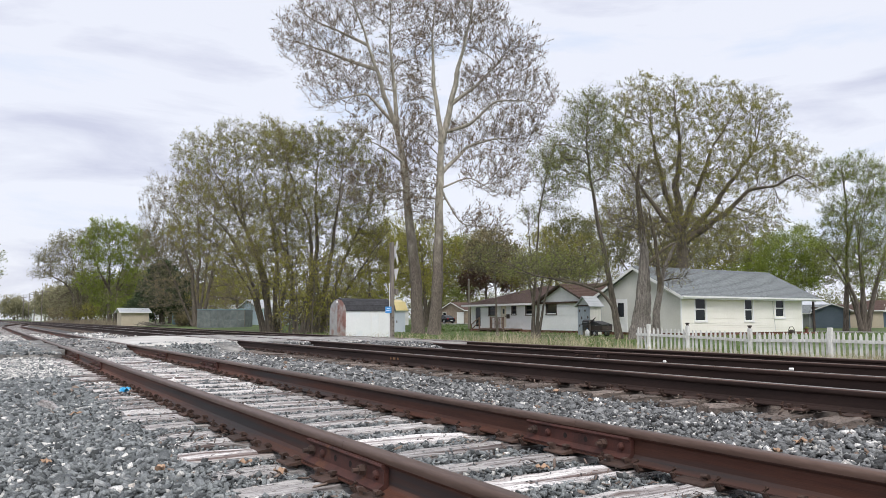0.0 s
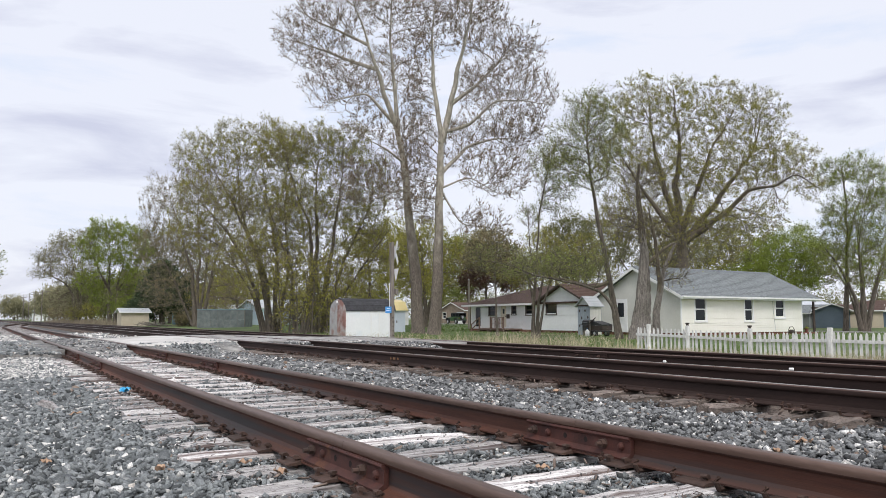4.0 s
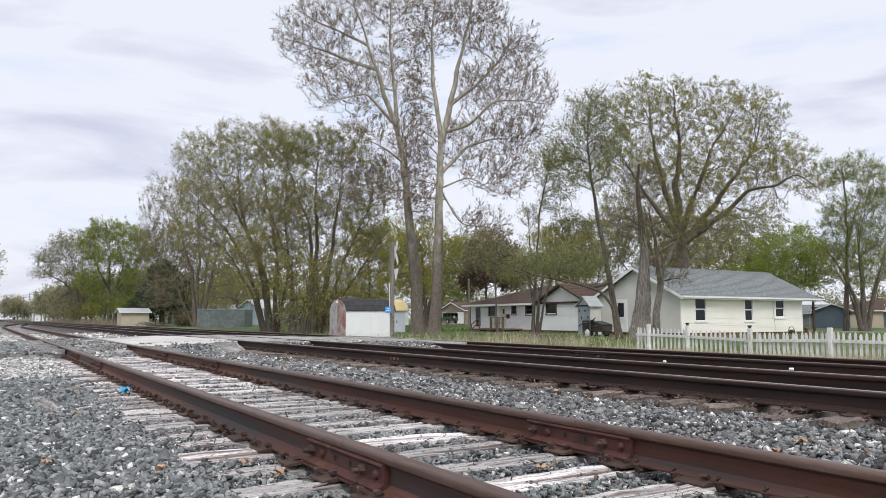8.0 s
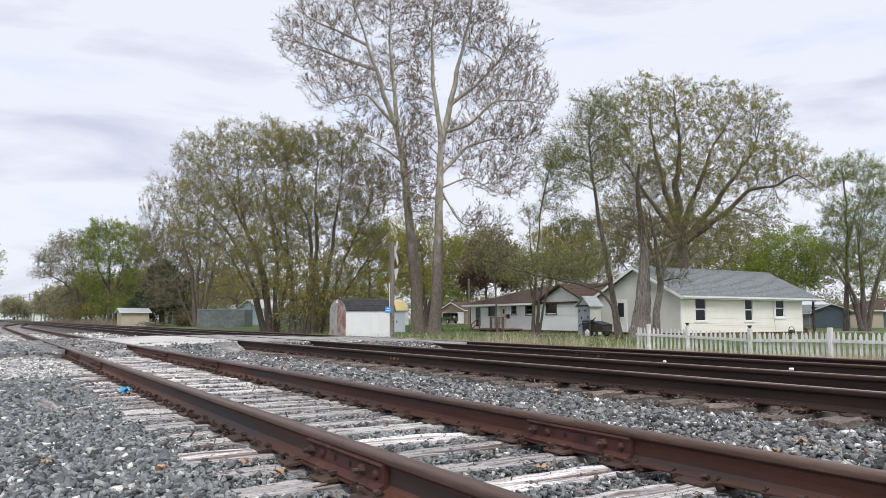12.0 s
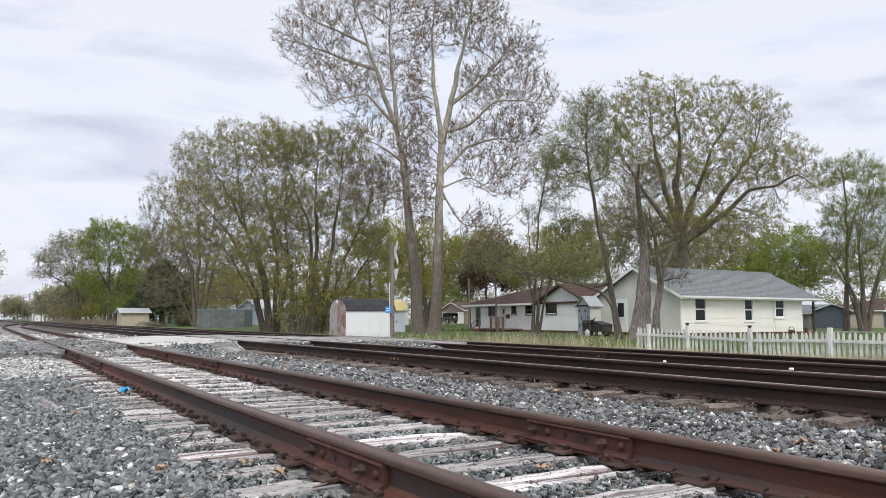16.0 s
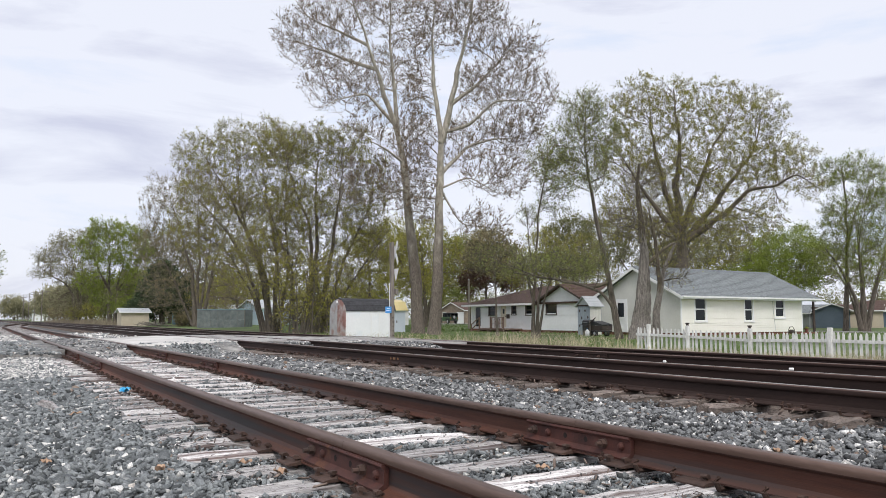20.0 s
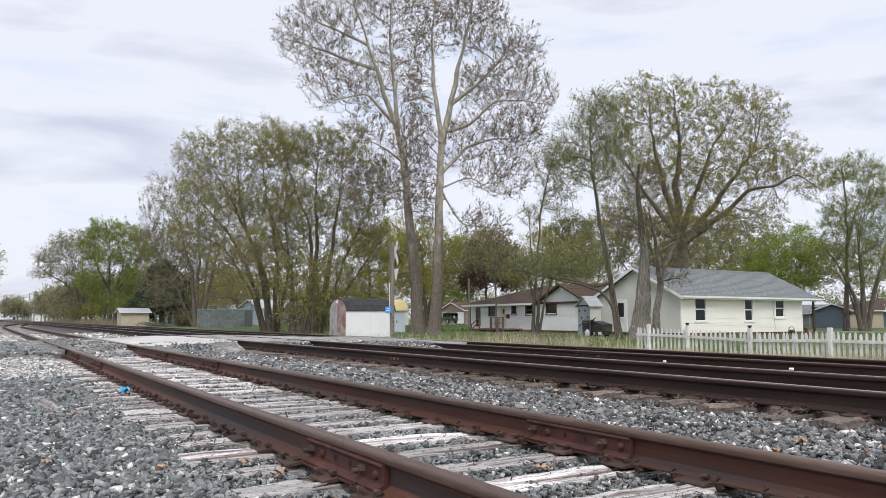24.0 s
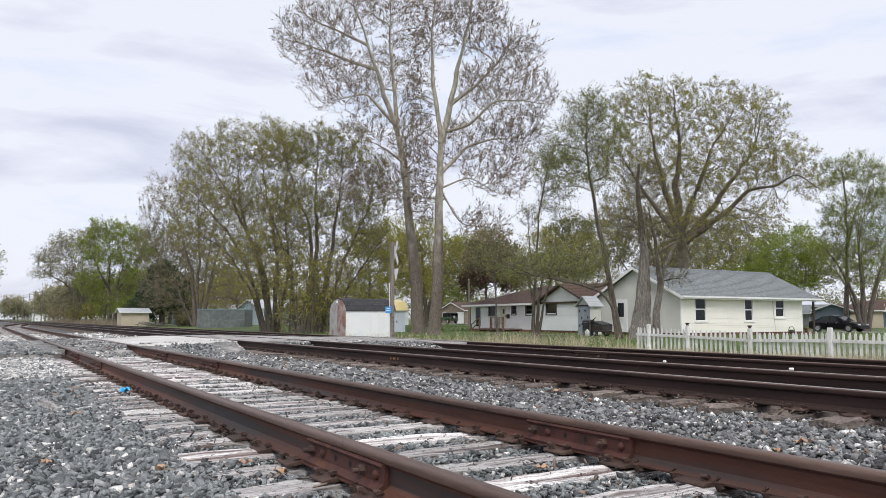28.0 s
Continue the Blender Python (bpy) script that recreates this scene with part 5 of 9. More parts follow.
tree("old_stump_tree", "thick old broken trunk with bare side stems", (-29.50, 30.04, -0.43),
     [([(0.03, 0.05, -0.15), (0.25, 0.06, 1.98), (0.45, 0.07, 3.78), (0.54, -0.05, 5.28), (0.55, -0.16, 6.03)], 0.48, 0.1), ([(0.44, 0.72, -0.15), (0.65, 0.73, 1.98), (1, 0.98, 3.78), (1.43, 1.42, 5.28)], 0.2, 0.05), ([(0.57, 0, 5.28), (0.6, -0.23, 6.78), (0.62, -0.45, 8.28), (0.78, -0.41, 9.48)], 0.17, 0.05), ([(0.58, 0.71, 1.38), (0.84, 0.82, 3.18), (0.88, 0.52, 5.28), (0.85, 0.19, 6.78)], 0.13, 0.04), ([(0.55, 0.19, 4.08), (1.09, 0.92, 4.98), (1.6, 1.67, 5.43)], 0.1, 0.03)],
     [(0.49, -0.30, 6.18, 1.36, 1.36, 1.20, 3.00), (1.09, 0.92, 4.98, 1.20, 1.20, 1.36, 3.00), (0.81, -0.14, 8.28, 1.20, 1.20, 1.20, 3.00), (1.23, 1.36, 3.78, 1.05, 1.05, 1.20, 2.00), (0.04, -1.09, 6.48, 0.84, 0.84, 0.60, 1.50)],
     (900, 2400), (0.5, 0.065, 0.12), (BARK_OLD, TWIG, LEAF_OLIVE), 117, twig_len=0.45, crown_from=0.45, gnarl=0.05, taper=0.75, ridge=2.6)
oak = tree("oak_tree", "great spreading tree with yellow-olive spring leaves behind the cream house", (-44.46, 50.89, -0.41),
     [([(-0.08, -0.13, -0.15), (-0.06, -0.1, 4.31), (-0.13, -0.21, 8.16), (-0.29, -0.48, 12.55), (-0.12, -0.2, 16.99), (-0.27, -0.44, 20.99)], 0.7, 0.04), ([(-0.18, -0.3, 7.92), (-0.65, -2.62, 10.48), (-0.89, -5.04, 13.42), (-0.66, -6.88, 15.07)], 0.3, 0.02), ([(-0.17, -0.28, 8.89), (-1.26, -1.05, 13.14), (-2.2, -1.27, 17.55), (-2.76, -0.69, 21.34)], 0.3, 0.02), ([(-0.05, -0.09, 8.16), (0.87, 0.4, 11.73), (2.25, 1.34, 15.62), (3.96, 2.68, 19.4)], 0.32, 0.02), ([(0.03, 0.05, 7.2), (1.14, 3.44, 11.7), (2.08, 7.01, 16.32), (1.87, 8.89, 20.6)], 0.32, 0.02), ([(0.04, 0.07, 6.14), (2.19, 2.78, 10.29), (3.59, 4, 12.04), (5.34, 5.69, 12.36), (6.51, 6.32, 13.28), (7.87, 7.21, 11.79)], 0.34, 0.02), ([(-0.12, -0.19, 7.2), (-1.98, -1.59, 9.14), (-4.32, -3.28, 10.13)], 0.16, 0.02)],
     [(-1.74, -2.87, 18.98, 2.8, 2.8, 3.0, 8), (-0.22, -0.36, 19.23, 2.3, 2.3, 3.0, 8), (1.8, 2.98, 18.73, 2.8, 2.8, 3.1, 8), (3.44, 5.68, 18.24, 2.3, 2.3, 2.9, 7), (-2.42, -4, 14.76, 2.9, 2.9, 2.6, 8), (-1.11, 0.09, 14.22, 3.6, 3.6, 3.6, 10), (2.38, 2.01, 13.83, 3.3, 3.3, 3.3, 10), (3.73, 6.17, 14.03, 2.9, 2.9, 2.4, 8), (5, 8.26, 14.52, 2.0, 2.0, 2.0, 5), (5.58, 9.22, 12.31, 1.4, 1.4, 1.0, 2), (2.37, 5.85, 9.75, 2.9, 2.9, 1.9, 6), (0.26, 0.43, 9.13, 4.5, 4.5, 2.1, 10), (-3.21, -3.37, 10, 3.1, 3.1, 2.4, 7)],
     (6400, 18000), (4.6, 0.10, 0.085), (BARK, TWIG, LEAF_OLIVE, TWIG_MID), 118, thin=1.15, crown_from=0.35, twig_len=0.6, wander=0.26, upright=0.3)
bush = tree("bush_tree", "leafy bright green tree behind the cream house", (-57.69, 83.39, -0.73),
     [([(-0.18, -0.29, -0.15), (0.29, -0.34, 4.63), (0.33, -1.01, 8.72)], 0.3, 0.06), ([(0.18, 0.29, -0.15), (1.18, 0.88, 6)], 0.2, 0.05)],
     [(0.03, -1.63, 9.40, 3.08, 3.08, 2.46, 5.00), (1.68, 0.97, 10.08, 2.74, 2.74, 2.33, 4.00), (-0.86, -2.68, 7.02, 3.42, 3.42, 2.39, 4.00), (1.82, 1.69, 7.36, 2.60, 2.60, 2.74, 5.00), (0.65, 0.00, 6.00, 3.42, 3.42, 1.71, 3.00)],
     (900, 2800), (14, 0.15, 0.36), (BARK, TWIG, LEAF_GREEN), 119, thin=1.2)
tree("elm_tree", "green roadside elm with a straight dark trunk", (-43.34, 72.10, -0.26),
     [([(0, 0, -0.15), (0.42, -0.13, 4.66), (0.8, -0.3, 9.04), (1, -0.75, 13.43), (1.03, -1.09, 15.62)], 0.27, 0.05), ([(0.68, -0.29, 7.95), (1.31, 0.16, 11.23), (2.18, 1.11, 13.98)], 0.12, 0.03)],
     [(0.70, -1.53, 15.07, 2.20, 2.20, 1.65, 4.00), (2.01, 0.57, 15.35, 2.09, 2.09, 1.65, 4.00), (2.38, 1.63, 12.88, 1.93, 1.93, 1.65, 2.00), (0.21, -2.20, 14.25, 1.21, 1.21, 0.88, 1.50), (0.58, -0.94, 10.69, 1.54, 1.54, 1.93, 2.00), (0.88, -0.35, 10.14, 3.03, 3.03, 3.30, 4.00), (-0.19, -1.63, 7.40, 1.65, 1.65, 1.65, 2.00)],
     (1700, 4200), (4.2, 0.1, 0.14), (BARK, TWIG, LEAF_GREEN), 120)
tree("elm_tree", "green elm with several splayed trunks", (-41.26, 71.67, -0.28),
     [([(-0.14, -0.23, -0.15), (-0.18, -0.83, 2.99), (-0.66, -2.11, 5.65), (-1.33, -3.58, 7.78)], 0.26, 0.05), ([(0, 0, -0.15), (0.22, -0.45, 4.59), (0.38, -0.86, 8.32)], 0.3, 0.06), ([(0.14, 0.23, -0.15), (0.82, 0.63, 4.05), (1.72, 1.45, 7.79)], 0.28, 0.06)],
     [(1.06, -0.02, 9.92, 3.21, 3.21, 3.21, 5.00), (1.96, 0.99, 12.58, 2.41, 2.41, 2.68, 4.00), (-0.95, -2.68, 6.18, 1.71, 1.71, 1.61, 2.50), (0.49, -0.30, 6.18, 3.21, 3.21, 2.68, 4.00), (1.96, 1.94, 7.25, 2.68, 2.68, 2.68, 4.00), (-1.51, -3.79, 7.25, 1.07, 1.07, 1.07, 1.00)],
     (1800, 4600), (4.2, 0.1, 0.14), (BARK, TWIG, LEAF_GREEN), 121)
tree("background_tree", "olive tree rising behind the sycamore trunks", (-78.00, 40.50, -0.40),
     [([(1.83, 3.02, -0.15), (1.89, 3.12, 4.13), (1.75, 2.89, 8.05), (1.47, 2.43, 11.34)], 0.3, 0.04), ([(1.89, 3.13, -0.15), (1.95, 4.07, 4.8), (2.32, 5.76, 9.45)], 0.2, 0.03), ([(1.76, 2.91, -0.15), (1.53, 1.68, 4.76), (1.18, 0.01, 8.62)], 0.2, 0.03)],
     [(1.81, 3, 10.02, 2.7, 2.7, 2.7, 5), (3.17, 5.24, 8.05, 2.3, 2.3, 2.7, 5), (0.46, 0.77, 7.72, 2.5, 2.5, 2.8, 6), (1.82, 3.01, 5.43, 3.7, 3.7, 2.3, 5)],
     (1500, 4200), (4.2, 0.16, 0.16), (BARK, TWIG, LEAF_OLIVE, TWIG_MID), 160, thin=1.2)
tree("background_tree", "dark brown-olive tree close behind the grey roof", (-55.00, 62.00, -0.50),
     [([(-1.18, -1.94, -0.15), (-1.11, -1.83, 5.12), (-1.51, -2.49, 9.26), (-2.09, -3.46, 11.64)], 0.34, 0.04), ([(-1.03, -1.69, -0.15), (-0.52, -0.35, 5.72), (0.69, 2.32, 9.92), (1.23, 3.96, 11.77)], 0.3, 0.03), ([(-1.33, -2.19, -0.15), (-2.01, -4.16, 5.09), (-2.77, -6.5, 8.57)], 0.2, 0.03)],
     [(-2.73, -4.52, 9.26, 3.2, 3.2, 2.9, 5), (-0.88, -1.46, 10.15, 3.9, 3.9, 2.9, 7), (1.26, 2.08, 9.85, 3.9, 3.9, 2.9, 7), (2.77, 4.58, 8.66, 2.9, 2.9, 2.3, 5), (-0.93, -1.53, 6.89, 5.8, 5.8, 1.9, 6)],
     (1300, 3600), (4.0, 0.13, 0.15), (BARK, TWIG, LEAF_WOODS, TWIG_MID), 161, thin=1.2)
tree("background_tree", "brown-olive tree between the green tree and the willow", (-150.00, 36.00, 0.00),
     [([(-3.85, -6.36, -0.15), (-4.04, -6.68, 7.9), (-4.5, -7.43, 14.49), (-4.9, -8.09, 17.8)], 0.34, 0.05), ([(-3, -4.96, -0.15), (-3.49, -4.09, 9.04), (-3.62, -2.12, 15.79)], 0.3, 0.05), ([(-4.41, -7.29, -0.15), (-4.59, -9.27, 7.86), (-4.17, -10.75, 13.21)], 0.24, 0.05)],
     [(-4.95, -8.18, 14.49, 3.5, 3.5, 4.2, 6), (-2.66, -4.4, 13.38, 4.4, 4.4, 4.9, 7), (-0.34, -0.56, 10.09, 4.9, 4.9, 5.5, 7), (-5.98, -9.89, 8.99, 3.1, 3.1, 4.4, 5), (-3.12, -5.15, 6.8, 5.5, 5.5, 4.4, 7), (2.54, 4.2, 6.8, 4.4, 4.4, 4.4, 5)],
     (2200, 6500), (3.2, 0.24, 0.2), (BARK, TWIG, LEAF_WOODS, TWIG_MID), 162, thin=1.9, twig_len=1.0)
tree("background_tree", "olive tree rising behind the brown-roofed house", (-62.00, 49.50, -0.50),
     [([(0.45, 0.74, -0.15), (0.45, 0.74, 5.09), (0.29, 0.48, 8.62), (0.06, 0.09, 10.1)], 0.3, 0.05), ([(0.54, 0.89, -0.15), (0.57, 2.62, 5.13), (0.5, 4.69, 8.81)], 0.2, 0.04), ([(0.36, 0.59, -0.15), (0.26, -1.25, 4.47), (0.28, -3.39, 7.57)], 0.2, 0.04)],
     [(0.05, 0.08, 8.62, 2.3, 2.3, 2.0, 6), (-1.33, -2.2, 6.56, 2.6, 2.6, 2.0, 6), (1.87, 3.08, 7.73, 2.5, 2.5, 2.3, 6), (0.33, 0.55, 5.68, 4.1, 4.1, 2.0, 7), (3.06, 5.06, 5.68, 2.0, 2.0, 2.3, 5)],
     (1500, 4000), (4.0, 0.13, 0.14), (BARK, TWIG, LEAF_OLIVE, TWIG_MID), 163, thin=1.2)
tree("background_tree", "dark green tree beyond the garages", (-50.50, 92.00, -0.40),
     [([(-1.27, -2.1, -0.15), (-1.15, -1.91, 4.23), (-1.2, -1.99, 7.61), (-1.36, -2.25, 9.65)], 0.3, 0.05), ([(-1.13, -1.87, -0.15), (-0.85, 0.27, 4.94), (-0.67, 2.75, 8.45)], 0.2, 0.04), ([(-1.41, -2.33, -0.15), (-1.68, -4.46, 4.87), (-1.98, -7.13, 7.8)], 0.2, 0.04)],
     [(-1.38, -2.28, 8.97, 2.7, 2.7, 2.4, 6), (0.36, 0.59, 8.29, 2.7, 2.7, 2.7, 6), (-3.34, -5.52, 7.61, 2.7, 2.7, 2.4, 5), (-1.46, -2.41, 5.92, 5.1, 5.1, 1.7, 6), (-4.6, -7.6, 6.26, 2.0, 2.0, 1.7, 3)],
     (800, 2200), (3.4, 0.15, 0.16), (BARK, TWIG, LEAF_WOODS, TWIG), 164, thin=1.5)
tree("background_tree", "dark green tree behind the houses", (-68.91, 57.09, -0.68),
     [([(0, 0, -0.15), (0.45, -0.28, 5.73), (0.76, -0.47, 9.64)], 0.3, 0.06)],
     [(0.81, -0.50, 10.30, 1.96, 1.96, 2.29, 4.00), (1.64, 0.76, 10.95, 1.70, 1.70, 2.62, 4.00), (0.62, 4.89, 10.94, 2.29, 2.29, 2.62, 4.00), (1.91, 7.27, 9.59, 1.96, 1.96, 2.62, 3.00), (1.45, 1.03, 7.69, 3.93, 3.93, 1.96, 4.00)],
     (720, 2340), (8.0, 0.18, 0.27), (BARK, TWIG, LEAF_WOODS), 122, thin=1.2)
tree("maroon_tree", "dense dull-maroon tree behind the brown roof", (-76.44, 52.35, -0.41),
     [([(0, 0, -0.15), (0.34, -0.21, 4.29), (0.48, -0.46, 7.02)], 0.3, 0.06)],
     [(0.38, -0.63, 7.02, 2.39, 2.39, 1.92, 4.00), (1.56, 1.45, 6.34, 2.74, 2.74, 1.92, 4.00), (-0.26, -1.45, 5.65, 1.71, 1.71, 1.71, 2.00)],
     (816, 2275), (7.1, 0.17, 0.27), (BARK, TWIG, LEAF_RED), 123, thin=1.2)
tree("background_tree", "olive tree beyond the white shed", (-90.99, 43.86, -0.53),
     [([(0, 0, -0.15), (0.48, -0.3, 6.15), (0.64, -0.83, 10.59)], 0.3, 0.06)],
     [(0.83, -0.51, 10.59, 3.35, 3.35, 2.97, 4.00), (1.89, 1.89, 6.89, 3.35, 3.35, 3.35, 5.00), (-0.15, -1.22, 5.41, 2.97, 2.97, 2.60, 3.00), (2.62, 2.31, 11.33, 2.97, 2.97, 3.35, 4.00), (3.87, 5.04, 7.63, 2.23, 2.23, 3.72, 3.00)],
     (816, 2112), (10.4, 0.2, 0.3), (BARK, TWIG, LEAF_OLIVE), 124, thin=1.3)
tree("background_tree", "light green tree beyond the sycamores", (-92.31, 61.04, -0.40),
     [([(0, 0, -0.15), (-0.04, -1.23, 6.52), (-0.33, -2.29, 9.77)], 0.3, 0.06)],
     [(-0.35, -2.47, 10.59, 3.27, 3.27, 2.45, 4.00), (-0.19, -1.62, 7.33, 2.86, 2.86, 3.27, 4.00), (-1.94, -4.38, 6.51, 2.86, 2.86, 3.27, 3.00), (1.41, 0.29, 11.41, 2.86, 2.86, 2.05, 2.00)],
     (720, 1950), (9.4, 0.2, 0.3), (BARK, TWIG, LEAF_MID), 125, thin=1.3)
tree("background_tree", "olive tree behind the grey wall", (-120.03, 34.68, -0.72),
     [([(0, 0, -0.15), (0.43, -0.27, 5.51)], 0.3, 0.1)],
     [(0.43, -0.27, 5.51, 5.35, 5.35, 3.12, 4.00), (2.67, 3.59, 4.62, 4.02, 4.02, 3.12, 4.00), (-1.95, -4.04, 4.62, 3.57, 3.57, 2.68, 3.00)],
     (720, 1950), (7.8, 0.2, 0.3), (BARK, TWIG, LEAF_OLIVE), 126, thin=1.5)
tree("background_tree", "tree with yellow-olive leaves beyond the cream house", (-66.37, 80.73, -0.98),
     [([(0, 0, -0.15), (0.51, -0.32, 6.53)], 0.3, 0.1)],
     [(-0.45, -2.29, 8.71, 3.64, 3.64, 2.92, 4.00), (2.25, 2.04, 9.44, 4.01, 4.01, 3.28, 4.00), (-2.33, -5.41, 8.70, 3.64, 3.64, 2.92, 3.00)],
     (720, 1950), (9.4, 0.2, 0.3), (BARK, TWIG, LEAF_OLIVE), 127, thin=1.3)
tree("shrub", "low brushy shrub in the undergrowth", (-67.36, 24.71, -0.50),
     [([(0, 0, -0.15), (0.2, 0.06, 1.56)], 0.06, 0.02)],
     [(0.12, -0.08, 1.56, 1.82, 1.82, 1.56, 4.00)],
     (420, 1100), (2.2, 0.14, 0.25), (BARK, TWIG, LEAF_BUD), 150, category="shrub", crown_from=0.05, up=0.3, thin=1.0, group="undergrowth shrubs")
tree("shrub", "low brushy shrub in the undergrowth", (-63.05, 25.99, -0.45),
     [([(0, 0, -0.15), (0.21, 0.04, 1.74)], 0.06, 0.02)],
     [(0.14, -0.08, 1.74, 1.49, 1.49, 1.74, 4.00)],
     (420, 1100), (2.2, 0.14, 0.25), (BARK, TWIG, LEAF_OLIVE), 151, category="shrub", crown_from=0.05, up=0.3, thin=1.0, group="undergrowth shrubs")
tree("shrub", "low brushy shrub in the undergrowth", (-107.41, 24.42, -0.22),
     [([(0, 0, -0.15), (0.18, 0.16, 0.77)], 0.06, 0.02)],
     [(0.06, -0.04, 0.77, 1.70, 1.70, 1.08, 4.00)],
     (420, 1100), (2.2, 0.22, 0.25), (BARK, TWIG, LEAF_BUD), 152, category="shrub", crown_from=0.05, up=0.3, thin=1.6, group="undergrowth shrubs")
tree("shrub", "low brushy shrub in the undergrowth", (-165.53, 17.52, 0.21),
     [([(0, 0, -0.15), (0.3, 0.21, 1.67)], 0.06, 0.02)],
     [(0.13, -0.08, 1.67, 3.35, 3.35, 1.56, 4.00)],
     (420, 1100), (2.2, 0.22, 0.25), (BARK, TWIG, LEAF_OLIVE), 153, category="shrub", crown_from=0.05, up=0.3, thin=1.6, group="undergrowth shrubs")
tree("shrub", "low brushy shrub in the undergrowth", (-190.22, 15.53, 0.13),
     [([(0, 0, -0.15), (0.33, 0.25, 1.64)], 0.06, 0.02)],
     [(0.13, -0.08, 1.64, 3.16, 3.16, 1.26, 4.00)],
     (420, 1100), (2.2, 0.22, 0.25), (BARK, TWIG, LEAF_BUD), 154, category="shrub", crown_from=0.05, up=0.3, thin=1.6, group="undergrowth shrubs")
for k, (x, y, turn) in enumerate(((-172, 19.5, 40), (-190, 24.0, 130), (-212, 19.0, 200), (-262, 21.0, 300), (-300, 19.0, 80), (-340, 23.0, 10), (-185, 31.0, 250), (-150, 24.5, 170))):
    copy_thing(far_tree, pose(x, y, GROUND(x, y) - 0.1, 0, 0, turn))


# ---- buildings ----
def facing(origin, u, v):
    """Gives place(a, b, c): a along the wall, b outward, c up."""
    o, u, v = Vector(origin), Vector(u), Vector(v)
    return lambda a, b, c: tuple(o + u * a + v * b + Vector((0, 0, c)))


def pbox(s, place, a0, a1, b0, b1, c0, c1):
    vs = [place(a, b, c) for c in (c0, c1) for a, b in ((a0, b0), (a1, b0), (a1, b1), (a0, b1))]
    return s.add(vs, [(0, 3, 2, 1), (4, 5, 6, 7), (0, 1, 5, 4), (1, 2, 6, 5), (2, 3, 7, 6), (3, 0, 4, 7)])


def lap_wall(place, span, bottom, top, openings, exposure=0.115, lip=0.017, thick=0.12):
    """Lapped boards with holes left for openings (a0, a1, c0, c1); span(c) gives the wall's ends at a height."""
    s = Shape()
    c = bottom
    while c < top - 1e-6:
        c1 = min(c + exposure, top)
        (a0, a1), (t0, t1) = span(c), span(c1)
        cuts = sorted((o[0], o[1]) for o in openings if o[2] < (c + c1) / 2 < o[3])
        x = a0
        runs = []
        for p, q in cuts:
            if p > x:
                runs.append((x, min(p, a1)))
            x = max(x, q)
        if x < a1:
            runs.append((x, a1))
        for p, q in runs:
            pt, qt = (t0 if p == a0 else p), (t1 if q == a1 else q)
            s.add([place(p, lip, c), place(q, lip, c), place(qt, 0.002, c1), place(pt, 0.002, c1), place(p, -thick, c), place(q, -thick, c), place(qt, -thick, c1), place(pt, -thick, c1)],
                  [(0, 1, 2, 3), (4, 5, 1, 0), (0, 3, 7, 4), (1, 5, 6, 2), (5, 4, 7, 6), (3, 2, 6, 7)])
        c = c1
    return s.weld()


def add_window(house, place, a0, a1, c0, c1, frame_mat, trim=0.09, sashes=2, curtain=None):
    """Frame with sill, sashes and panes set in the wall's opening."""
    s = Shape()
    pbox(s, place, a0 - trim, a0 + 0.02, -0.06, 0.035, c0 - trim, c1 + trim)
    pbox(s, place, a1 - 0.02, a1 + trim, -0.06, 0.035, c0 - trim, c1 + trim)
    pbox(s, place, a0 + 0.02, a1 - 0.02, -0.06, 0.033, c1 - 0.02, c1 + trim)
    win = part("window", s, frame_mat, house)
    sill = Shape()
    pbox(sill, place, a0 - trim - 0.03, a1 + trim + 0.03, -0.06, 0.06, c0 - trim - 0.02, c0 - 0.01)
    part("sill", sill, frame_mat, win)
    for k in range(sashes):
        z0, z1 = c0 + (c1 - c0) * k / sashes, c0 + (c1 - c0) * (k + 1) / sashes
        d = -0.045 if k == 0 else -0.025
        sash = Shape()
        for q in ((a0 + 0.02, a0 + 0.06, z0, z1), (a1 - 0.06, a1 - 0.02, z0, z1), (a0 + 0.06, a1 - 0.06, z1 - 0.04, z1), (a0 + 0.06, a1 - 0.06, z0, z0 + 0.04)):
            pbox(sash, place, q[0], q[1], d - 0.02, d + 0.012, q[2], q[3])
        part("sash", sash, frame_mat, win)
        pane = Shape()
        pbox(pane, place, a0 + 0.06, a1 - 0.06, d - 0.008, d - 0.002, z0 + 0.04, z1 - 0.04)
        part("pane", pane, GLASS, win, "dark window pane")
    if curtain:
        cs = Shape()
        n = 9
        for i in range(n):
            u = a0 + 0.06 + (a1 - a0 - 0.12) * i / n * 0.4
            pbox(cs, place, u, u + (a1 - a0) * 0.035, -0.12, -0.10 + 0.01 * (i % 2), c0 + 0.03, c1 - 0.03)
        part("curtain", cs, curtain, win, "pale curtain")
    return win


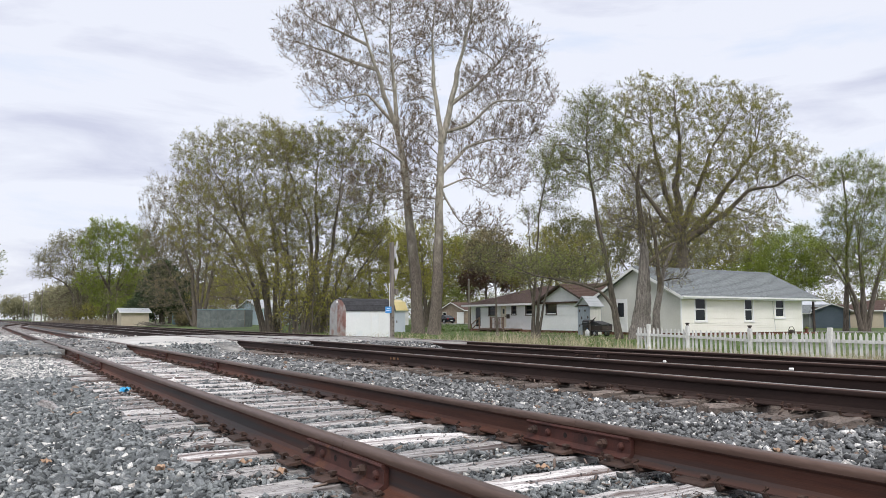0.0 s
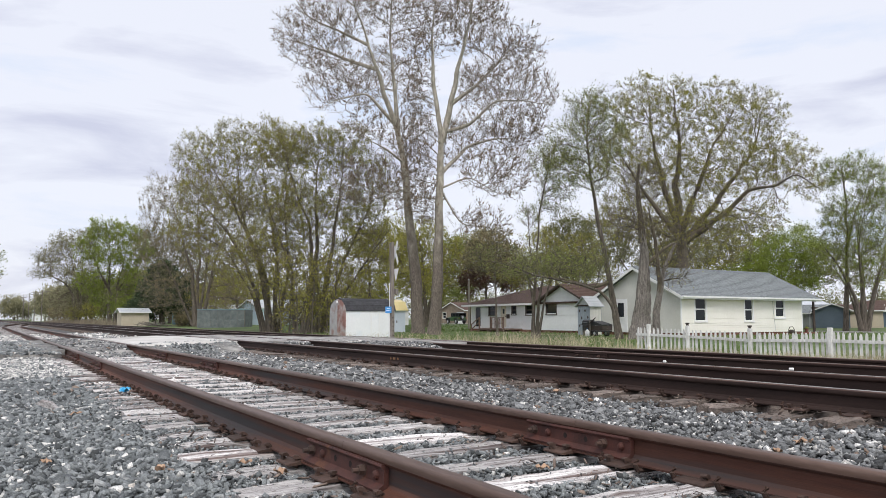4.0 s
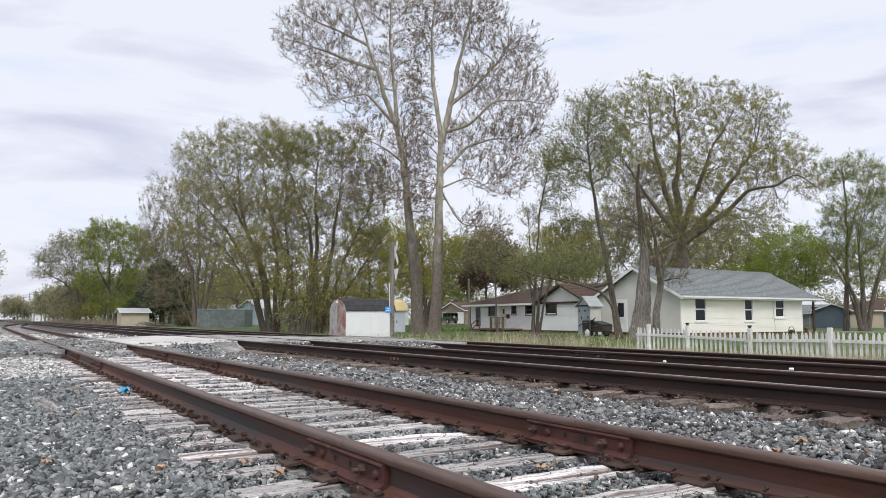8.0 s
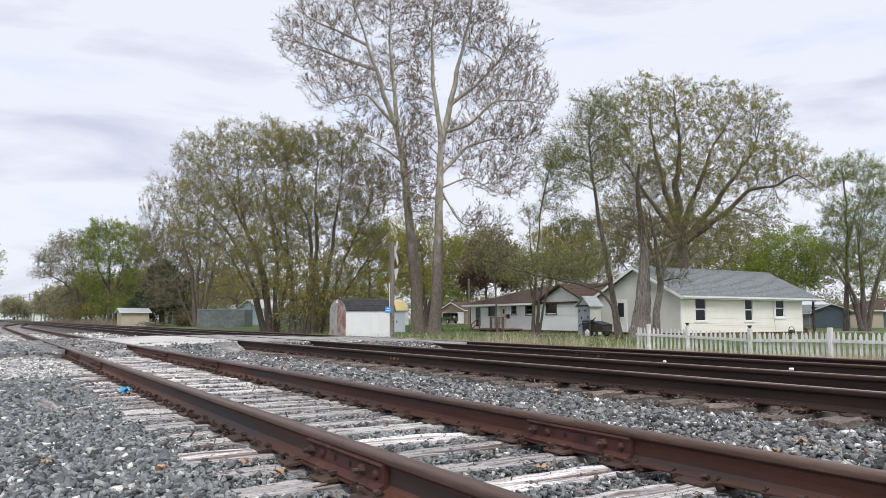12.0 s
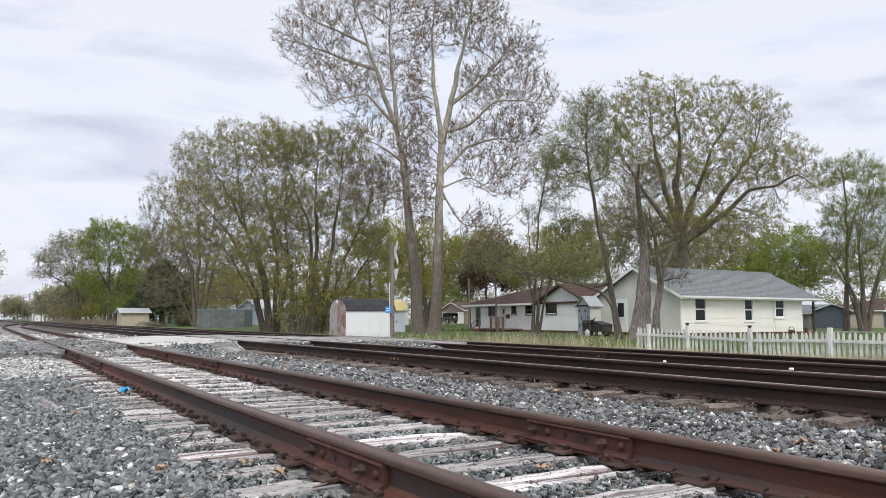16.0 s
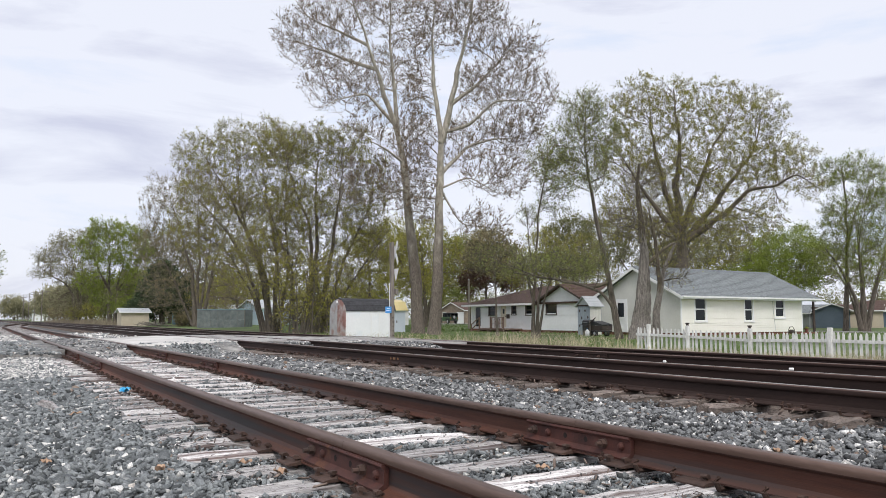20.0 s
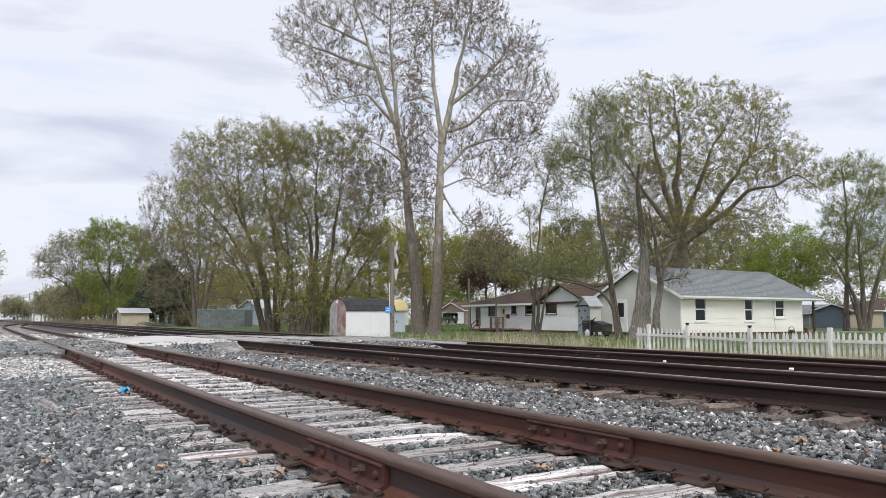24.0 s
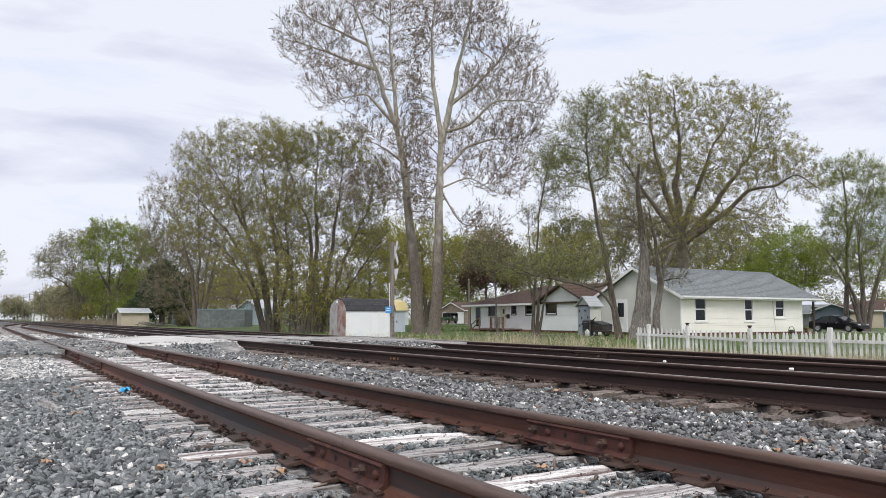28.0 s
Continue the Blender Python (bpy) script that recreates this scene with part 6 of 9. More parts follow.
def roof_slab(name, corners, thick, material, house, label="", courses=0):
    """A sloping roof plane from four corners (eave a, eave b, ridge b, ridge a), laid in overlapping shingle courses."""
    ea, eb, rb, ra = [Vector(c) for c in corners]
    nrm = (eb - ea).cross(ra - ea).normalized()
    if nrm.z < 0:
        nrm = -nrm
    s = Shape()
    n = max(1, courses)
    for i in range(n):
        u0, u1 = i / n, (i + 1) / n
        lo0, hi0 = ea.lerp(ra, u0), ea.lerp(ra, u1)
        lo1, hi1 = eb.lerp(rb, u0), eb.lerp(rb, u1)
        up = nrm * (0.014 if courses else 0.0)
        s.add([lo0 + up, lo1 + up, hi1, hi0, lo0 - nrm * thick, lo1 - nrm * thick, hi1 - nrm * thick, hi0 - nrm * thick],
              [(0, 1, 2, 3), (7, 6, 5, 4), (0, 4, 5, 1), (3, 2, 6, 7), (0, 3, 7, 4), (1, 5, 6, 2)])
    return part(name, s.weld(), material, house, label)


def strip(name, pts, w, h, material, house, label=""):
    """A board along a line of two points: w thick sideways, h high (hanging down)."""
    a, b = Vector(pts[0]), Vector(pts[1])
    side = (b - a).cross(Vector((0, 0, 1))).normalized() * w / 2
    dn = Vector((0, 0, -h))
    s = Shape()
    vs = [a - side, a + side, a + side + dn, a - side + dn, b - side, b + side, b + side + dn, b - side + dn]
    s.add(vs, [(0, 1, 2, 3), (7, 6, 5, 4), (0, 4, 5, 1), (1, 5, 6, 2), (2, 6, 7, 3), (3, 7, 4, 0)])
    return part(name, s, material, house, label)


def cream_house():
    g = -0.28
    h = thing("cream_house", pose(-32.7, 37.0, g), "cream vinyl-sided bungalow with grey shingle roof and dark windows", "house", "houses behind the tracks")
    L, W, ev, rg = 12.15, 7.4, 2.58, 4.42     # length along y, width along x, eave and ridge over the ground
    east = facing((0, 0, 0), (0, 1, 0), (1, 0, 0))
    wins = [(1.25, 2.26, 0.97, 2.42), (6.03, 6.86, 0.97, 2.42), (9.25, 10.2, 1.2, 2.42)]
    part("wall", lap_wall(east, lambda c: (0.0, L), 0.22, ev, wins, 0.15), SIDING, h, "cream lapped vinyl siding")
    for w in wins:
        add_window(h, east, *w, TRIM, curtain=CURTAIN if w[0] == 6.03 else None)
    south = facing((0, 0, 0), (-1, 0, 0), (0, -1, 0))
    door_open = [(4.72, 5.62, 0.25, 2.32)]

    def gable(c):
        if c <= ev:
            return (0.0, W)
        k = (c - ev) / (rg - ev) * W / 2
        return (k, W - k)
    # walls turned from the sun get the darkened siding colour
    part("wall", lap_wall(south, gable, 0.22, rg - 0.05, door_open, 0.15), SIDING_DIM, h, "grey-white lapped gable wall")
    part("wall", lap_wall(facing((0, L, 0), (-1, 0, 0), (0, 1, 0)), gable, 0.22, rg - 0.05, [], 0.2), SIDING_DIM, h)
    part("wall", lap_wall(facing((-W, 0, 0), (0, 1, 0), (-1, 0, 0)), lambda c: (0, L), 0.22, ev, [], 0.2), SIDING_DIM, h)
    f = Shape().box(-W + 0.03, -0.03, 0.03, L - 0.03, -0.4, 0.23)
    part("foundation", f, BRICK_RED, h, "dark red-brown foundation")
    # corner boards
    for x, y in ((0, 0), (0, L), (-W, 0)):
        part("corner_board", Shape().box(x - 0.06, x + 0.025, y - 0.025, y + 0.06, 0.2, ev), TRIM, h)
    # storm door
    s = Shape()
    for q in ((4.58, 4.86, 0.20, 2.42), (5.48, 5.76, 0.20, 2.42), (4.86, 5.48, 2.16, 2.42), (4.86, 5.48, 0.20, 0.50), (4.86, 5.48, 1.10, 1.22)):
        pbox(s, south, q[0], q[1], -0.05, 0.045, q[2], q[3])
    d = part("door", s, TRIM, h, "white storm door")
    for c0, c1, m in ((0.50, 1.10, TRIM), (1.22, 2.16, GLASS)):
        p = Shape()
        pbox(p, south, 4.86, 5.48, -0.03, -0.01, c0, c1)
        part("door_panel" if m is TRIM else "pane", p, m, d)
    # roof: gable along y with a porch under its far end
    o, fy, by, sl = 0.42, -0.35, L + 1.75, (rg - ev) / (W / 2)
    ez = ev - o * sl + 0.12
    roof_slab("roof", [(o, fy, ez), (o, by, ez), (-W / 2, by, rg + 0.12), (-W / 2, fy, rg + 0.12)], 0.12, SHINGLE, h, "weathered grey asphalt shingles", courses=22)
    roof_slab("roof", [(-W - o, fy, ez), (-W - o, by, ez), (-W / 2, by, rg + 0.12), (-W / 2, fy, rg + 0.12)], 0.12, SHINGLE, h, courses=22)
    part("ridge_cap", Shape().prism([(-0.14, -0.05), (0, 0.03), (0.14, -0.05), (0, 0.0)], lambda u, v, w: (-W / 2 + u, w, rg + 0.135 + v), fy, by), SHINGLE, h)
    strip("fascia", ((o + 0.012, fy - 0.012, ez + 0.02), (o + 0.012, by + 0.012, ez + 0.02)), 0.03, 0.20, TRIM, h, "white eave board")
    strip("gutter", ((o + 0.075, fy, ez + 0.015), (o + 0.075, by, ez + 0.015)), 0.10, 0.10, TRIM, h, "white gutter")
    for y in (fy - 0.02, by + 0.02):
        strip("rake_board", ((o, y, ez - 0.005), (-W / 2, y, rg + 0.10)), 0.035, 0.18, TRIM, h)
        strip("rake_board", ((-W - o, y, ez - 0.005), (-W / 2, y, rg + 0.10)), 0.035, 0.18, TRIM, h)
    part("soffit", Shape().box(0.02, o, fy + 0.02, by - 0.02, ez - 0.13, ez - 0.11), TRIM, h)
    # porch at the far end
    part("porch_floor", Shape().soft_box(-W + 0.2, 0.1, L + 0.02, L + 1.7, -0.05, 0.16, 0.02), BRICK_RED, h, "red-brown porch floor")
    for x in (-0.06, -W + 0.3):
        part("porch_post", Shape().soft_box(x - 0.055, x + 0.055, L + 1.42, L + 1.53, 0.16, 2.36, 0.012), DARK_WOOD, h, "dark square porch post")
    cable = Shape().tube([(0.03, 8.95, 2.40), (0.032, 9.0, 1.5), (0.03, 9.15, 0.5), (0.03, 9.2, 0.22)], [0.012] * 4, 5)
    part("cable", cable, GREY_PANEL, h, "thin grey service cable")
    return h


CURTAIN = surface("pale_curtain_cloth", (0.55, 0.55, 0.55), (0.7, 0.7, 0.7), 3, 0.9, 0.1, fine=40)
GREY_PANEL = surface("grey_painted_panel", (0.34, 0.36, 0.37), (0.46, 0.48, 0.49), 1.5, 0.6, 0.05, fine=30)
DARK_WOOD = surface("dark_stained_wood", (0.035, 0.027, 0.022), (0.085, 0.065, 0.055), 4, 0.75, 0.3, fine=40, stretch=(3, 3, 0.5))
RED_WOOD = surface("weathered_red_brown_wood", (0.10, 0.06, 0.045), (0.21, 0.135, 0.105), 4, 0.85, 0.4, fine=40, vary=0.15)
CREAM_DOOR = surface("cream_door_paint", (0.62, 0.56, 0.44), (0.70, 0.64, 0.53), 1, 0.5, 0.05, fine=20)
cream_house()


def white_house():
    g = -0.30
    h = thing("white_house", pose(-57.0, 37.5, g), "low white bungalow with brown shingle roof and wooden porch", "house", "houses behind the tracks")
    L1, ev, dep = 10.1, 2.36, 9.0       # west part; the gabled wing follows to the east
    wing0, wing1, peak = 10.1, 15.7, 3.62
    south = facing((0, 0, 0), (1, 0, 0), (0, -1, 0))
    ops = [(0.58, 1.47, 0.42, 2.18), (2.72, 3.62, 1.42, 2.20), (4.42, 5.25, 0.42, 2.2), (6.05, 6.62, 1.48, 2.20), (7.95, 8.8, 1.45, 2.20)]
    part("wall", lap_wall(south, lambda c: (0, L1), 0.25, ev, ops, 0.16), SIDING_WHITE, h, "white lapped boards")
    for i, o in enumerate(ops):
        if i == 2:
            s = Shape()
            pbox(s, south, o[0], o[1], -0.06, -0.02, o[2], o[3])
            d = part("door", s, CREAM_DOOR, h, "cream front door")
            p = Shape()
            pbox(p, south, o[0] + 0.28, o[0] + 0.55, -0.02, -0.012, 1.55, 1.95)
            part("pane", p, GLASS, d)
            k = Shape()
            pbox(k, south, o[1] - 0.11, o[1] - 0.06, -0.02, 0.05, 1.28, 1.36)
            part("handle", k, DARK_WOOD, d)
            continue
        add_window(h, south, *o, DARK_WOOD if i != 0 else TRIM, trim=0.06, sashes=1 if i == 0 else 2)
    part("mailbox", Shape().soft_box(5.45, 5.75, -0.16, -0.01, 1.15, 1.5, 0.02), DARK_WOOD, h, "dark wall mailbox")

    ws = facing((0, -0.35, 0), (1, 0, 0), (0, -1, 0))
    wop = [(10.97, 12.16, 1.47, 2.28)]
    half = (wing1 - wing0) / 2

    def wg(c):
        k = 0 if c <= ev else (c - ev) / (peak - ev) * half
        return (wing0 + k, wing1 - k)
    part("wall", lap_wall(ws, wg, 0.25, peak - 0.04, wop, 0.16), SIDING_WHITE, h, "white lapped gable wall")
    add_window(h, ws, *wop[0], DARK_WOOD, trim=0.06, sashes=1)
    part("wall", lap_wall(facing((wing1, -0.35, 0), (0, 1, 0), (1, 0, 0)), lambda c: (0, dep), 0.25, ev, [], 0.16), SIDING_WHITE, h)
    part("wall", lap_wall(facing((wing0, -0.35, 0), (0, 1, 0), (-1, 0, 0)), lambda c: (0, 0.33), 0.25, ev, [], 0.16), SIDING_WHITE, h)
    part("wall", lap_wall(facing((0, 0, 0), (0, 1, 0), (-1, 0, 0)), lambda c: (0, dep), 0.25, ev, [], 0.16), SIDING_WHITE, h)
    part("foundation", Shape().box(0.05, wing1 - 0.05, -0.28, dep, -0.4, 0.26), BRICK_RED, h, "red-brown foundation band")
    for x, y in ((0.0, 0.0), (wing0, -0.35), (wing1, -0.35)):
        part("corner_board", Shape().box(x - 0.05, x + 0.05, y - 0.03, y + 0.05, 0.22, ev), TRIM, h)
    # hipped main roof
    o, rz = 0.55, 3.95
    ez = ev - 0.02
    a, b, c, d = (-o - 0.3, -o, ez), (wing1 - 0.5, -o, ez), (wing1 - 0.5, dep + o, ez), (-o - 0.3, dep + o, ez)
    r0, r1 = (4.2, dep / 2, rz), (wing1 - 3.0, dep / 2, rz)
    roof_slab("roof", [a, b, r1, r0], 0.1, SHINGLE_BROWN, h, "weathered brown shingles", courses=16)
    roof_slab("roof", [d, c, r1, r0], 0.1, SHINGLE_BROWN, h, courses=16)
    roof_slab("roof", [d, a, r0, (4.201, dep / 2, rz)], 0.1, SHINGLE_BROWN, h, courses=16)
    strip("fascia", ((-o - 0.3, -o - 0.015, ez + 0.01), (wing0 - 0.4, -o - 0.015, ez + 0.01)), 0.03, 0.14, TRIM, h, "white eave board")
    part("soffit", Shape().box(-o - 0.28, wing0 - 0.4, -o, 0.0, ez - 0.14, ez - 0.12), TRIM, h)
    # wing roof
    mx = (wing0 + wing1) / 2
    sl = (peak - ev) / half
    for sx in (-1, 1):
        ex = mx + sx * (half + 0.45)
        roof_slab("wing_roof", [(ex, -0.75, ev - 0.45 * sl + 0.1), (ex, dep / 2, ev - 0.45 * sl + 0.1), (mx, dep / 2, peak + 0.1), (mx, -0.75, peak + 0.1)], 0.09, SHINGLE_BROWN, h, courses=12)
        strip("rake_board", ((ex, -0.77, ev - 0.45 * sl + 0.10), (mx, -0.77, peak + 0.10)), 0.03, 0.13, DARK_WOOD, h)
    # vents on the roof
    for x, y in ((5.9, 3.0), (7.5, 3.3), (8.6, 2.6)):
        zz = ez + (rz - ez) * (y + o) / (dep / 2 + o)
        v = Shape().tube([(x, y, zz - 0.1), (x, y, zz + 0.22)], [0.07, 0.07], 8).tube([(x, y, zz + 0.2), (x, y, zz + 0.26)], [0.12, 0.10], 8)
        part("roof_vent", v, DARK_WOOD, h)
    ant = Shape().tube([(9.1, 3.2, 3.2), (9.3, 3.0, 4.1)], [0.02, 0.015], 5).tube([(8.9, 3.1, 3.9), (9.6, 3.0, 4.05)], [0.012, 0.012], 4)
    part("antenna", ant, DARK_WOOD, h)
    # wooden porch with steps and rails
    part("porch_floor", Shape().soft_box(3.9, 7.5, -1.9, -0.03, 0.22, 0.34, 0.015), RED_WOOD, h, "weathered brown porch boards")
    for x in (3.95, 5.6, 7.4):
        part("porch_post", Shape().soft_box(x - 0.05, x + 0.05, -1.9, -1.8, -0.1, 1.28, 0.01), RED_WOOD, h)
    for z in (1.24, 0.80):
        part("porch_rail", Shape().soft_box(5.6, 7.45, -1.89, -1.81, z - 0.05, z, 0.008), RED_WOOD, h)
    for k in range(9):
        x = 5.75 + k * 0.19
        part("baluster", Shape().box(x - 0.018, x + 0.018, -1.87, -1.83, 0.34, 1.2), RED_WOOD, h)
    for k in range(3):
        part("porch_step", Shape().soft_box(3.15 - 0.25 * k + 0.4, 3.88 - 0.25 * k, -1.75, -0.6, -0.06 + 0.0, 0.24 - 0.09 * k, 0.01), RED_WOOD, h)
    for z in (1.24, 0.85):
        s = Shape().tube([(2.75, -1.85, z - 0.62), (3.95, -1.85, z)], [0.045, 0.045], 5)
        part("stair_rail", s, RED_WOOD, h)
    part("stair_post", Shape().soft_box(2.7, 2.8, -1.9, -1.8, -0.1, 0.72, 0.01), RED_WOOD, h)
    part("lower_step", Shape().soft_box(7.55, 8.3, -1.3, -0.1, -0.1, 0.12, 0.015), RED_WOOD, h)
    return h


white_house()


def simple_house(name, label, at, size, ev, rg, ridge_along, wall, roof, wins=(), turn=0.0, door=None, lap=0.2, over=0.3, category="house", trim=None, courses=10):
    """A small gabled building of lapped walls: size (along x, along y), openings as (face, a0, a1, c0, c1)."""
    trim = trim or TRIM
    h = thing(name, pose(*at, 0, 0, turn), label, category)
    sx, sy = size
    faces = {"s": (facing((0, 0, 0), (1, 0, 0), (0, -1, 0)), sx), "e": (facing((sx, 0, 0), (0, 1, 0), (1, 0, 0)), sy),
             "n": (facing((0, sy, 0), (1, 0, 0), (0, 1, 0)), sx), "w": (facing((0, 0, 0), (0, 1, 0), (-1, 0, 0)), sy)}
    gabled = "we" if ridge_along == "x" else "sn"
    for k, (place, ln) in faces.items():
        ops = [w[1:] for w in wins if w[0] == k] + ([door[1:]] if door and door[0] == k else [])

        def span(c, ln=ln, k=k):
            q = 0 if (c <= ev or k not in gabled) else (c - ev) / (rg - ev) * ln / 2
            return (q, ln - q)
        part("wall", lap_wall(place, span, 0.0, (rg - 0.05) if k in gabled else ev, ops, lap), wall, h)
        for w in wins:
            if w[0] == k:
                add_window(h, place, *w[1:], trim, 0.07)
        if door and door[0] == k:
            s = Shape()
            pbox(s, place, door[1], door[2], -0.05, -0.01, door[3], door[4])
            part("door", s, trim, h)
    if ridge_along == "x":
        sl = (rg - ev) / (sy / 2)
        for y in (-over, sy + over):
            roof_slab("roof", [(-over, y, ev - over * sl + 0.1), (sx + over, y, ev - over * sl + 0.1), (sx + over, sy / 2, rg + 0.1), (-over, sy / 2, rg + 0.1)], 0.1, roof, h, courses=courses)
            strip("fascia", ((-over, y + (0.02 if y > 0 else -0.02), ev - over * sl + 0.1), (sx + over, y + (0.02 if y > 0 else -0.02), ev - over * sl + 0.1)), 0.03, 0.14, trim, h)
        for x in (-over - 0.02, sx + over + 0.02):
            for y in (-over, sy + over):
                strip("rake_board", ((x, y, ev - over * sl + 0.1), (x, sy / 2, rg + 0.1)), 0.03, 0.15, trim, h)
    else:
        sl = (rg - ev) / (sx / 2)
        for x in (-over, sx + over):
            roof_slab("roof", [(x, -over, ev - over * sl + 0.1), (x, sy + over, ev - over * sl + 0.1), (sx / 2, sy + over, rg + 0.1), (sx / 2, -over, rg + 0.1)], 0.1, roof, h, courses=courses)
            strip("fascia", ((x + (0.02 if x > 0 else -0.02), -over, ev - over * sl + 0.1), (x + (0.02 if x > 0 else -0.02), sy + over, ev - over * sl + 0.1)), 0.03, 0.14, trim, h)
        for y in (-over - 0.02, sy + over + 0.02):
            for x in (-over, sx + over):
                strip("rake_board", ((x, y, ev - over * sl + 0.1), (sx / 2, y, rg + 0.1)), 0.03, 0.15, trim, h)
    return h


BLUE_SLATE = surface("slate_blue_siding", (0.085, 0.12, 0.16), (0.13, 0.17, 0.215), 0.7, 0.6, 0.05, fine=9)
TAN = surface("tan_siding", (0.42, 0.36, 0.275), (0.54, 0.47, 0.37), 0.7, 0.7, 0.05, fine=9)
BRICK_TAN = surface("brown_tan_brick", (0.19, 0.145, 0.11), (0.33, 0.265, 0.21), 2.0, 0.9, 0.3, fine=12)
PALE_BLUE = surface("pale_blue_siding", (0.50, 0.62, 0.70), (0.60, 0.71, 0.78), 0.7, 0.6, 0.05, fine=9)
TEAL = surface("dull_teal_siding", (0.13, 0.22, 0.25), (0.19, 0.29, 0.32), 0.7, 0.6, 0.05, fine=9)
METAL_ROOF = surface("pale_sheet_metal_roof", (0.52, 0.54, 0.57), (0.68, 0.70, 0.72), 1.0, 0.4, 0.1, 0.4, fine=9, stretch=(4, 0.5, 1))
GREY_SIDING = surface("mid_grey_siding", (0.24, 0.25, 0.255), (0.34, 0.35, 0.355), 0.7, 0.6, 0.05, fine=9)

simple_house("grey_garage", "mid-grey sided garage with white trim", (-68.2, 92.0, GROUND(-64, 95)), (8.0, 10.8), 1.9, 3.0, "x", GREY_SIDING, SHINGLE, category="garage")
simple_house("blue_garage", "slate-blue sided garage with white trim", (-59.6, 92.4, GROUND(-58, 94)), (4.0, 5.0), 2.35, 3.1, "y", BLUE_SLATE, SHINGLE, turn=31, category="garage")
simple_house("tan_garage", "tan sided garage with brown shingles", (-60.2, 98.6, GROUND(-58, 98)), (5.2, 6.0), 2.3, 3.1, "x", TAN, SHINGLE_BROWN, turn=31, category="garage")
simple_house("slate_house", "low slate-blue house with brown-grey roof", (-67.0, 112.0, GROUND(-60, 112)), (16.0, 9.0), 2.3, 3.9, "x", BLUE_SLATE, SHINGLE_BROWN, wins=(("s", 2.0, 3.2, 1.0, 2.0), ("e", 4.5, 5.7, 1.0, 2.0)))
simple_house("grey_house", "grey sided house with a pale roof", (-77.5, 104.0, GROUND(-76, 104)), (9.0, 9.0), 2.6, 4.2, "y", GREY_SIDING, METAL_ROOF, wins=(("e", 1.0, 2.2, 0.9, 2.1), ("e", 5.0, 6.2, 0.9, 2.1), ("s", 6.5, 7.7, 0.9, 2.1)), door=("e", 3.2, 4.1, 0.0, 2.05))
simple_house("brick_house", "low tan-brick house with a gabled end across the street", (-126.8, 76.0, GROUND(-122, 76)), (9.0, 10.0), 2.45, 3.9, "y", BRICK_TAN, SHINGLE_BROWN, wins=(("s", 1.2, 2.4, 1.0, 2.1), ("e", 2.0, 3.2, 1.0, 2.1)), door=("s", 6.2, 8.6, 0.0, 2.1))
simple_house("white_cottage", "small white cottage glimpsed between the trunks", (-107.0, 47.5, GROUND(-104, 48)), (7.0, 7.0), 2.3, 3.6, "x", SIDING_WHITE, SHINGLE, wins=(("s", 1.5, 2.5, 0.9, 2.0), ("e", 2.5, 3.5, 0.9, 2.0)))
simple_house("pale_blue_house", "pale blue cottage with white metal roof", (-112.0, 32.5, GROUND(-108, 33)), (10.0, 7.2), 2.35, 3.5, "y", PALE_BLUE, METAL_ROOF, wins=(("e", 1.7, 2.9, 0.95, 2.1),), door=("e", 5.2, 6.1, 0.1, 2.1))
simple_house("teal_house", "dull teal house with a pale roof", (-131.0, 27.0, GROUND(-128, 28)), (9.0, 9.5), 2.1, 3.3, "y", TEAL, METAL_ROOF, wins=(("e", 1.6, 2.6, 0.9, 1.9),))
simple_house("tan_shed", "small tan shed with a sheet-metal roof", (-124.5, 17.6, GROUND(-122, 18)), (4.2, 3.8), 2.05, 2.6, "y", TAN, METAL_ROOF, category="shed", over=0.3)
simple_house("far_warehouse", "long pale warehouse far along the line", (-350.0, 17.5, 0.0), (16.0, 8.0), 3.4, 4.6, "y", SIDING_WHITE, METAL_ROOF, category="warehouse", lap=0.6)


# ---- sheds and small buildings by the road ----
WHITE_PANEL = surface("white_shed_panel", (0.78, 0.79, 0.80), (0.86, 0.87, 0.88), 0.5, 0.5, 0.05, fine=9, stain=(0.66, 0.72, 0.78), stain_scale=0.5, stain_cut=0.6)
RUST_PANEL = surface("rusty_brown_panel", (0.19, 0.085, 0.065), (0.34, 0.19, 0.16), 2.5, 0.8, 0.2, fine=18, stain=(0.42, 0.40, 0.38), stain_scale=1.2, stain_cut=0.55)
GREY_METAL = surface("weathered_grey_panel", (0.27, 0.265, 0.26), (0.43, 0.42, 0.41), 2.5, 0.6, 0.2, fine=18, stain=(0.25, 0.13, 0.10), stain_scale=1.5, stain_cut=0.62)
YELLOW_ROOF = surface("cream_yellow_roof", (0.72, 0.58, 0.24), (0.82, 0.69, 0.36), 1.0, 0.5, 0.05, fine=9)


